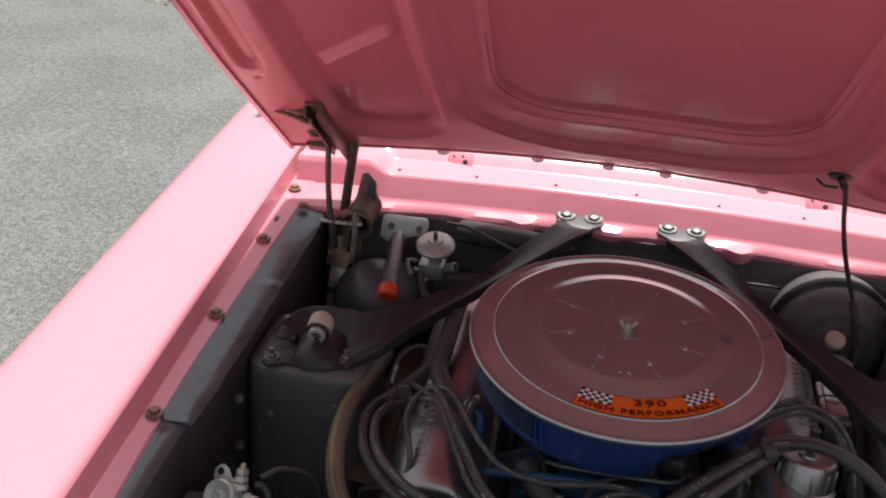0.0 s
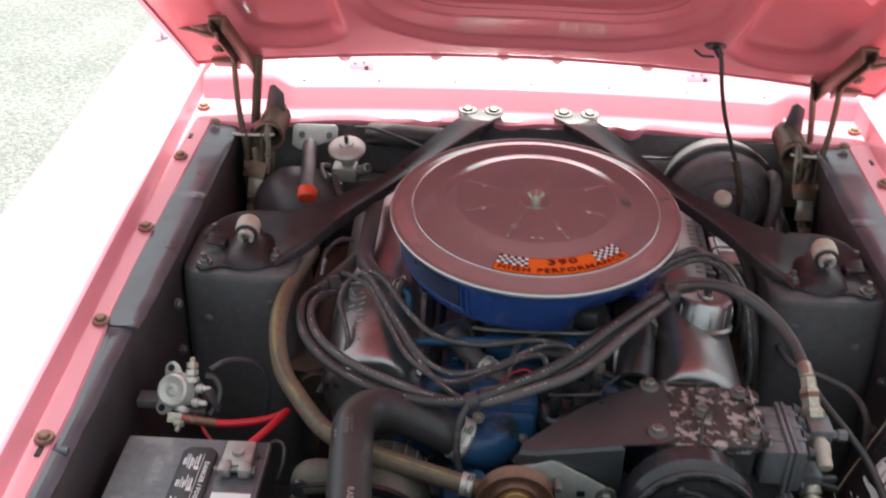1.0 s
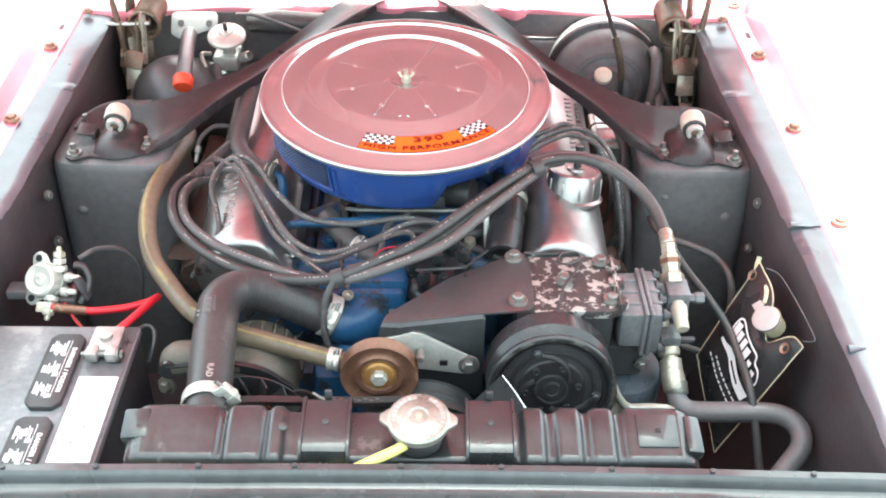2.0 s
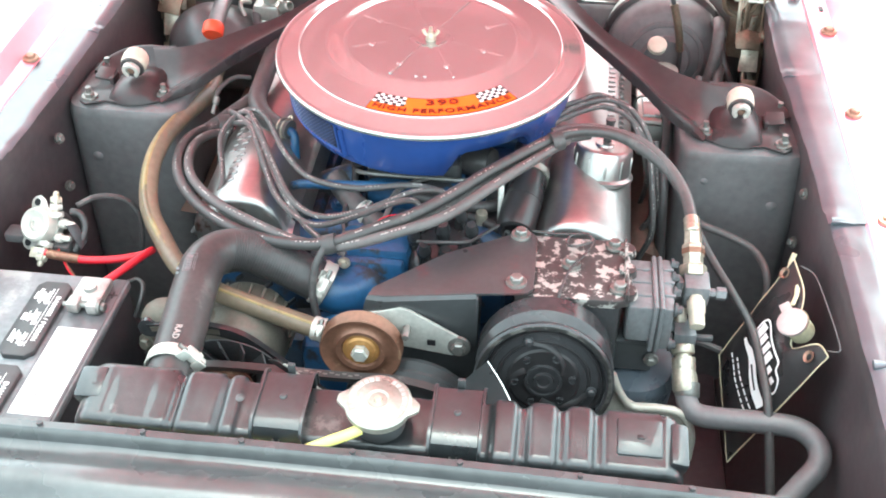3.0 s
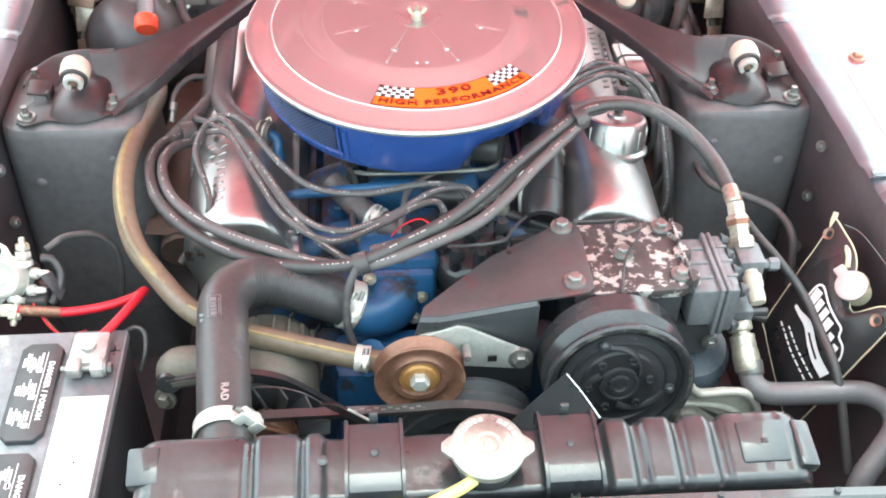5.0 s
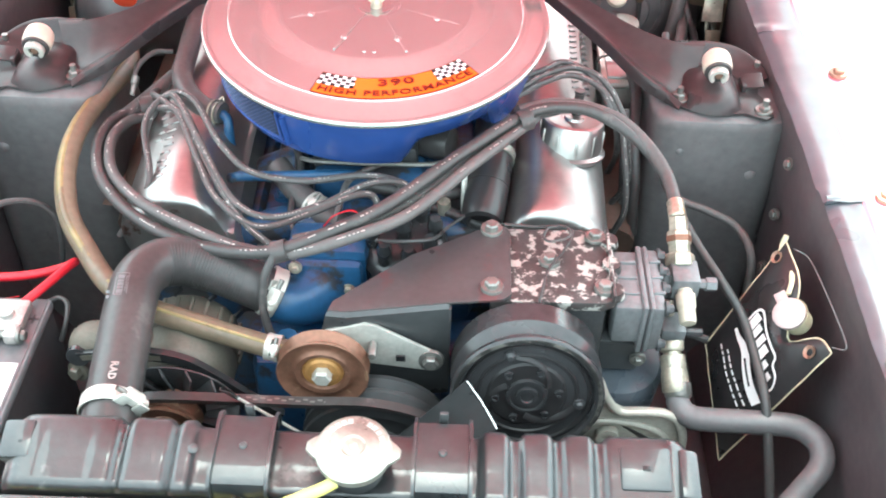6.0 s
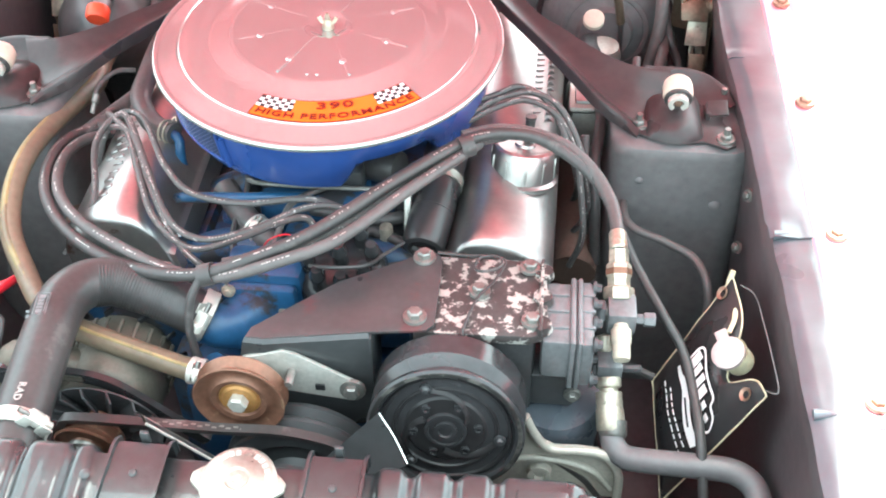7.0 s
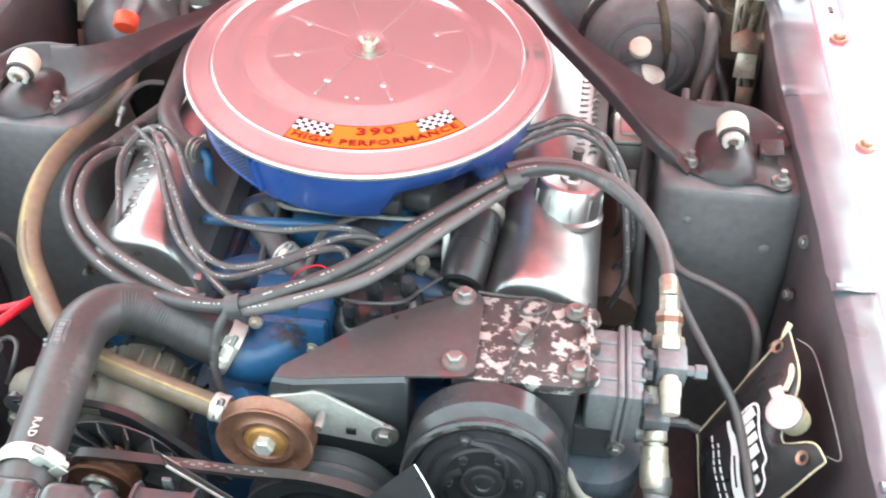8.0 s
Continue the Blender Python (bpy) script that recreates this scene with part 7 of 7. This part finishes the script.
# ---- bulkhead fittings ----
def build_bulkhead():
    b = thing("brake_booster", (0.36, 0.93, 0.80), "round black brake booster on the firewall", "brake booster")
    part("shell", lathe([(0.0, -0.06), (0.10, -0.06), (0.104, -0.03), (0.104, 0.0), (0.107, 0.003), (0.107, 0.008), (0.100, 0.012), (0.094, 0.035), (0.080, 0.052), (0.045, 0.060), (0.040, 0.070), (0, 0.070)], axis((0.365, 0.905, 0.805), (0, -1, 0.05)), 48), BLACK, b, "black pressed steel shell")
    bx = axis((0.365, 0.905, 0.805), (0, -1, 0.05))
    part("crimped_rim", lathe([(0.104, -0.004), (0.110, -0.002), (0.111, 0.004), (0.109, 0.009), (0.101, 0.013)], bx, 48), BRACEBLK, b, "black crimped rim")
    part("pressed_step", lathe([(0.070, 0.0545), (0.068, 0.0575), (0.062, 0.0585), (0.060, 0.0570)], bx, 40), BLACK, b)
    m = thing("master_cylinder", (0.335, 0.68, 0.80), "silver brake master cylinder with a cream cap", "master cylinder")
    part("reservoir", box(0.312, 0.366, 0.598, 0.702, 0.765, 0.826, 0.010), ALU, m, "dull cast reservoir")
    lid = part("lid", box(0.310, 0.368, 0.596, 0.704, 0.826, 0.836, 0.005), PALEZINC, m, "pale lid")
    part("lid_ridge", box(0.318, 0.360, 0.606, 0.694, 0.835, 0.841, 0.003), CAPCHROME, lid)
    part("bail", tube([(0.308, 0.65, 0.80), (0.310, 0.65, 0.842), (0.34, 0.65, 0.846), (0.366, 0.65, 0.842), (0.370, 0.65, 0.80)], 0.002, 8, 5), BOLT, lid)
    part("bore", lathe([(0.022, 0), (0.022, 0.12)], axis((0.345, 0.70, 0.80), (0, 1, 0)), 20), CASTBLK, m)
    part("neck", lathe([(0.024, 0), (0.028, 0.03), (0.023, 0.047), (0, 0.050)], axis((0.362, 0.795, 0.772), (0, -0.1, 1)), 24), ALU, m, "pale domed cover")
    part("cap", lathe([(0, 0.012), (0.012, 0.011), (0.0155, 0.008), (0.0155, 0.0), (0, 0)], axis((0.3415, 0.772, 0.870), (0, -0.6, 1)), 24), CREAM, m, "yellowed cream cap")
    for pts in ([(0.355, 0.60, 0.80), (0.385, 0.585, 0.80), (0.40, 0.60, 0.78), (0.41, 0.66, 0.72)], [(0.30, 0.60, 0.79), (0.285, 0.62, 0.78), (0.30, 0.70, 0.74), (0.34, 0.80, 0.68)]):
        tagged(part("brake_line", tube(pts, 0.003, 8, 6), BOLT, label="thin steel brake line at the master cylinder"), category="pipe")
    tagged(part("heater_hose", tube([(0.448, 0.90, 0.850), (0.447, 0.862, 0.876), (0.445, 0.826, 0.880), (0.444, 0.805, 0.848), (0.436, 0.79, 0.80), (0.424, 0.78, 0.75)], 0.0105, 12, 7), RUBBER_GREY, label="grey-black hose hanging behind the shock tower"), category="hose")
    tagged(part("vacuum_hose", tube([(0.452, 0.86, 0.86), (0.461, 0.81, 0.825), (0.476, 0.80, 0.795), (0.486, 0.78, 0.76)], 0.0065, 10, 7), RUBBER_GREY, label="thin grey hose behind the shock tower"), category="hose")
    tagged(part("vacuum_hose", tube([(0.44, 0.93, 0.80), (0.455, 0.86, 0.815), (0.452, 0.79, 0.82), (0.440, 0.73, 0.80), (0.43, 0.70, 0.76)], 0.009, 10, 7), RUBBER_GREY, label="grey-black hose behind the shock tower"), category="hose")
    tagged(part("vacuum_hose", tube([(0.46, 0.95, 0.78), (0.475, 0.87, 0.79), (0.47, 0.80, 0.77), (0.46, 0.74, 0.74)], 0.007, 10, 7), RUBBER, label="dark hose beside the brake booster"), category="hose")
    tagged(part("wiring_loom", tube([(0.40, 0.66, 0.88), (0.388, 0.50, 0.80), (0.388, 0.406, 0.798), (0.437, 0.379, 0.790), (0.472, 0.362, 0.780), (0.487, 0.323, 0.765), (0.490, 0.30, 0.70)], 0.0055, 10, 7), RUBBER_GREY, label="taped wiring loom across the shock tower"), category="cable")
    tagged(part("fuel_pipe", tube([(0.330, 0.50, 0.86), (0.334, 0.469, 0.80), (0.341, 0.459, 0.72), (0.346, 0.444, 0.62)], 0.006, 10, 6), RUBBER_GREY, label="dark pipe running down beside the shock tower"), category="pipe")
    tagged(part("heater_pipe", tube([(0.345, 0.62, 0.86), (0.352, 0.55, 0.85), (0.345, 0.49, 0.83), (0.348, 0.455, 0.79), (0.355, 0.43, 0.70)], 0.008, 10, 6), RUBBER, label="black hose against the shock tower"), category="hose")
    # hose from the hood's underside down to the bulkhead
    w = thing("hood_washer_hose", (0.36, 0.95, 0.98), "thin black washer hose hanging from the hood", "hose")
    WASH = [(0.308, 0.822, 1.120), (0.312, 0.820, 1.104), (0.319, 0.820, 1.063), (0.331, 0.820, 1.015), (0.347, 0.820, 0.968), (0.364, 0.820, 0.925), (0.378, 0.820, 0.880), (0.386, 0.822, 0.84), (0.39, 0.83, 0.77)]
    part("hose", tube(WASH, 0.004, 8, 8), RUBBER, w)
    part("sleeve", tube([WASH[5], WASH[6], WASH[7]], 0.0066, 10, 5), HINGE, w, "brown sleeve")
    at_hood = Matrix.Translation(droop(0.29)) @ HOOD
    part("grommet", lathe([(0, 0.005), (0.017, 0.005), (0.022, 0.0)], at_hood @ pose(0.300, 0.151, 0.002, 180, 0, 0), 24), RUBBER, w, "black rubber grommet")
    part("elbow", tube([at_hood @ Vector((0.299, 0.152, -0.004)), at_hood @ Vector((0.307, 0.143, -0.012)), (0.308, 0.822, 1.118)], 0.0062, 8, 5), RUBBER, w)
    part("clip", tube([at_hood @ Vector((0.268, 0.134, -0.004)), at_hood @ Vector((0.282, 0.124, -0.010)), at_hood @ Vector((0.302, 0.128, -0.012))], 0.0025, 8, 5), RUBBER, w)
    # passenger side
    v = thing("vacuum_valve", (-0.335, 0.87, 0.87), "white-capped vacuum valve on a zinc body", "valve")
    up = (0, -0.25, 1)
    mm = axis((-0.336, 0.868, 0.893), up)
    part("diaphragm_cap", lathe([(0, 0.016), (0.012, 0.0155), (0.014, 0.012), (0.024, 0.010), (0.032, 0.006), (0.0345, 0.003), (0.0345, -0.002), (0.026, -0.008), (0.012, -0.013), (0.0, -0.014)], mm, 36), PALEZINC, v, "pale round diaphragm cap")
    part("nipple", lathe([(0.004, 0.012), (0.004, 0.030), (0, 0.031)], mm, 12), RUBBER, v)
    part("stem", lathe([(0.012, -0.04), (0.014, -0.012)], mm, 18), ZINC, v)
    part("body", box(-0.365, -0.318, 0.855, 0.895, 0.828, 0.858, 0.006), ZINC, v, "zinc valve body")
    part("port", lathe([(0.009, 0), (0.009, 0.022), (0.007, 0.024)], axis((-0.312, 0.868, 0.85), (0.4, -0.3, 0.3)), 14), ZINC, v)
    part("lever", tube([(-0.368, 0.86, 0.862), (-0.38, 0.84, 0.87), (-0.372, 0.83, 0.85)], 0.004, 8, 4), ZINC, v)
    part("pipe", tube([(-0.36, 0.86, 0.84), (-0.345, 0.82, 0.82), (-0.30, 0.80, 0.80)], 0.008, 10, 5), BLACK, v)
    part("mount", box(-0.355, -0.325, 0.89, 0.97, 0.825, 0.84, 0.003), BLACK, v)
    p = thing("bulkhead_bracket", (-0.40, 0.93, 0.885), "grey steel bracket with two holes on the firewall", "bracket")
    part("plate", plate([(-0.044, -0.020), (-0.044, 0.018), (-0.036, 0.022), (0.036, 0.022), (0.042, 0.016), (0.042, -0.008), (0.010, -0.018), (-0.010, -0.030), (-0.030, -0.030)], axis((-0.402, 0.918, 0.894), (0, -0.75, 0.66)), 0.003, 0.0008), GREYDOME, p)
    for x in (-0.428, -0.376):
        part("hole", lathe([(0, 0.0006), (0.006, 0.0006), (0.006, 0)], axis((x, 0.9158, 0.8965), (0, -0.75, 0.66)), 14), INK, p)
    part("stand", box(-0.43, -0.38, 0.92, 0.97, 0.86, 0.885, 0.004), BLACK, p)
    h = thing("heater_pipe", (-0.39, 0.77, 0.90), "grey heater pipe closed with a red plastic cap", "pipe")
    part("pipe", tube([(-0.412, 0.905, 0.880), (-0.405, 0.86, 0.888), (-0.392, 0.77, 0.893), (-0.380, 0.69, 0.895)], 0.0135, 16, 5), GREYDOME, h, "grey painted pipe")
    part("cap", lathe([(0.016, 0.0), (0.017, 0.003), (0.017, 0.017), (0.015, 0.020), (0, 0.0205)], axis((-0.3795, 0.6927, 0.901), (0.05, -0.87, -0.49)), 24), REDCAP, h, "orange-red plastic cap")
    d = thing("blower_motor", (-0.425, 0.83, 0.80), "grey domed blower housing against the firewall", "blower")
    part("dome", lathe([(0.0, 0.085), (0.03, 0.080), (0.055, 0.066), (0.070, 0.045), (0.076, 0.02), (0.078, -0.05), (0.078, -0.16)], axis((-0.425, 0.815, 0.795), (-0.1, -0.85, 0.5)), 36), GREYDOME, d, "grey pressed steel dome")
    tagged(part("heater_duct", tube([(-0.30, 0.955, 0.885), (-0.25, 0.93, 0.895), (-0.17, 0.93, 0.89), (-0.10, 0.95, 0.88)], 0.022, 14, 7), RUBBER, label="black duct along the firewall"), category="duct")
    tagged(part("thin_cable", tube([(-0.33, 0.95, 0.90), (-0.29, 0.92, 0.912), (-0.24, 0.90, 0.905), (-0.18, 0.87, 0.895), (-0.12, 0.85, 0.87)], 0.0035, 8, 8), RUBBER, label="thin black cable along the firewall"), category="cable")
    # small items beside the passenger-side rocker cover
    q = thing("vacuum_fitting", (-0.30, 0.51, 0.86), "small brass-tipped vacuum fitting beside the rocker cover", "fitting")
    part("elbow", tube([(-0.285, 0.56, 0.885), (-0.305, 0.545, 0.892), (-0.322, 0.52, 0.885), (-0.325, 0.50, 0.872)], 0.0034, 10, 6), RUBBER_GREY, q)
    part("tip", lathe([(0.0052, 0), (0.0052, 0.010), (0.0035, 0.012), (0.0035, 0.026)], axis((-0.323, 0.508, 0.878), (-0.1, -0.7, -0.6)), 12), BOLT, q, "dull metal tip")
    tagged(part("vacuum_hose", tube([(-0.28, 0.54, 0.86), (-0.30, 0.50, 0.858), (-0.325, 0.46, 0.852), (-0.345, 0.44, 0.845)], 0.010, 10, 6), RUBBER_GREY, label="dark hose beside the rocker cover"), category="hose")


build_bulkhead()


# ---- hood hinges ----
def build_hinge(s):
    h = thing("spring_hinge", (s * 0.51, 0.86, 0.85), "bronze-coloured steel hood hinge with a coil spring", "hinge", "hood hinges")
    part("base_plate", plate([(-0.045, -0.07), (0.045, -0.07), (0.05, 0.03), (0.02, 0.08), (-0.03, 0.08)], Matrix.Translation((s * 0.520, 0.86, 0.835)) @ pose(0, 0, 0, 90, 0, 90), 0.004, 0.001), HINGE, h)
    part("upright_link", tube([(s * 0.508, 0.828, 0.850), (s * 0.516, 0.834, 0.905), (s * 0.527, 0.846, 0.99), (s * 0.531, 0.862, 1.100)], 0.0055, 8, 4), HINGE, h, "bronze-coloured link rod")
    part("flat_link", tube([(s * 0.505, 0.868, 0.92), (s * 0.500, 0.875, 0.98), (s * 0.492, 0.890, 1.062)], 0.010, 8, 4, flat=0.4), HINGE, h)
    part("gusset", plate([(-0.026, -0.045), (0.026, -0.05), (0.022, 0.020), (0.004, 0.034), (-0.006, 0.030)], Matrix.Translation((s * 0.474, 0.905, 0.968)) @ pose(0, 0, 0, 90, 0, s * 20), 0.004, 0.001), GREYDOME, h, "grey gusset plate")
    # coil spring seen end on
    c = Vector((s * 0.473, 0.836, 0.928))
    turns = 13
    n = turns * 14
    d = Vector((s * -0.02, 1.0, 0.10)).normalized()
    a = d.orthogonal().normalized()
    b = d.cross(a)
    pts = [c + d * (0.008 + 0.074 * k / n) + (a * math.cos(2 * math.pi * turns * k / n) + b * math.sin(2 * math.pi * turns * k / n)) * 0.0235 for k in range(n + 1)]
    part("coil_spring", tube(pts, 0.0026, 6, 1), HINGE, h, "close-wound bronze-brown coil spring")
    part("spring_core", lathe([(0.0222, 0.010), (0.0222, 0.080), (0, 0.081)], axis(c, d), 24), RUSTDARK, h)
    part("end_loop", tube([c + (a * math.cos(2 * math.pi * k / 20) + b * math.sin(2 * math.pi * k / 20)) * 0.0265 for k in range(21)], 0.0038, 8, 2), HINGE, h, "round spring end loop")
    part("cross_pin", tube([(s * 0.540, 0.836, 0.930), (s * 0.500, 0.834, 0.931), (s * 0.462, 0.832, 0.934)], 0.0035, 8, 3), ZINC, h, "bright cross pin")
    part("spring_hook", tube([c + Vector((0, -0.004, 0.028)), c + Vector((s * 0.006, -0.006, 0.0)), c + Vector((0, -0.004, -0.02)), c + Vector((s * 0.02, -0.006, -0.05))], 0.003, 8, 4), BRASS, h)
    part("latch_arm", tube([(s * 0.500, 0.835, 0.905), (s * 0.498, 0.832, 0.86), (s * 0.505, 0.83, 0.82), (s * 0.512, 0.82, 0.79)], 0.007, 8, 5, flat=0.4), BRASS, h)
    part("lower_tab", plate([(-0.010, -0.025), (0.010, -0.025), (0.012, 0.02), (-0.012, 0.02)], axis((s * 0.505, 0.795, 0.785), (0, -0.9, 0.4)), 0.003, 0.0006), HINGE, h)
    part("back_bracket", plate([(-0.030, -0.055), (0.024, -0.060), (0.026, 0.050), (-0.012, 0.062), (-0.030, 0.020)], axis((s * 0.497, 0.868, 0.872), (-s * 0.15, -0.95, 0.25)), 0.004, 0.001), HINGE, h, "bronze hinge back plate")
    part("spring_anchor", plate([(-0.024, -0.012), (0.016, -0.016), (0.020, 0.014), (-0.006, 0.020), (-0.024, 0.012)], axis((s * 0.496, 0.815, 0.868), (s * 0.1, -0.8, 0.6)), 0.004, 0.001), HINGE, h, "bare bronze spring anchor")
    part("hanger", plate([(-0.015, -0.022), (0.017, -0.022), (0.015, 0.020), (-0.013, 0.022)], axis((s * 0.499, 0.812, 0.838), (0, -0.9, 0.35)), 0.0035, 0.0008), BRASS, h, "pale bronze hanger plate")
    part("hanger_hook", tube([(s * 0.496, 0.812, 0.815), (s * 0.497, 0.806, 0.800), (s * 0.505, 0.806, 0.793), (s * 0.506, 0.81, 0.772), (s * 0.502, 0.81, 0.760)], 0.0055, 8, 6, flat=0.5), BRASS, h, "bare bent hook")
    for x, z in ((0.472, 0.905), (0.484, 0.890), (0.512, 0.885)):
        part("link_bar", tube([(s * x, 0.835, z + 0.05), (s * (x + 0.002), 0.826, z), (s * (x + 0.006), 0.822, z - 0.045)], 0.0052, 8, 4, flat=0.5), HINGE if x > 0.48 else BRASS, h)
    for p in ((0.524, 0.825, 0.875), (0.524, 0.875, 0.845), (0.524, 0.84, 0.815)):
        part("pivot", hexbolt((s * (p[0] - 0.008), p[1], p[2]), (-s, 0, 0), 0.008, 0.008), HINGE, h)
    # strap bolted to the hood
    H = Matrix.Translation(droop(s * 0.52)) @ HOOD

    def slab(x0, x1, v0, v1, z0, z1, bevel):
        return box(min(s * x0, s * x1), max(s * x0, s * x1), v0, v1, z0, z1, bevel, H)
    strap = part("hood_strap", slab(0.500, 0.506, -0.012, 0.238, -0.026, 0.0, 0.0015), HINGE, h, "bronze-coloured strap bolted to the hood")
    part("strap_web", slab(0.506, 0.530, -0.004, 0.236, -0.006, -0.001, 0.0015), HINGE, strap)
    part("strap_lip", slab(0.526, 0.531, 0.01, 0.228, -0.020, -0.004, 0.0015), HINGE, strap)
    part("strap_pad", slab(0.534, 0.592, 0.150, 0.200, -0.007, 0.0, 0.002), HINGE, strap)
    part("strap_pad", slab(0.534, 0.575, 0.004, 0.034, -0.014, 0.0, 0.002), HINGE, strap)
    part("strap_rod", tube([H @ Vector((s * 0.598, 0.196, -0.006)), H @ Vector((s * 0.560, 0.196, -0.014)), H @ Vector((s * 0.524, 0.204, -0.026)), H @ Vector((s * 0.516, 0.232, -0.030))], 0.0035, 8, 4), HINGE, strap)
    for v in (0.165, 0.085):
        part("strap_bolt", hexbolt(H @ Vector((s * 0.548, v, -0.006)), (0, -0.62, -0.78), 0.008, 0.007), HINGE, strap)


for side in (-1, 1):
    build_hinge(side)


def build_mirror():
    m = thing("door_mirror", (-0.745, 1.10, 0.98), "chrome mirror foot on the fender top", "mirror")
    part("foot", lathe([(0, 0.006), (0.016, 0.005), (0.020, 0.0), (0.020, -0.012)], Matrix.Translation((-0.74, 1.13, 0.994)), 20), CHROME, m)
    part("stem", tube([(-0.74, 1.13, 0.99), (-0.742, 1.125, 1.015), (-0.748, 1.12, 1.035)], 0.008, 10, 4), CHROME, m)


build_mirror()
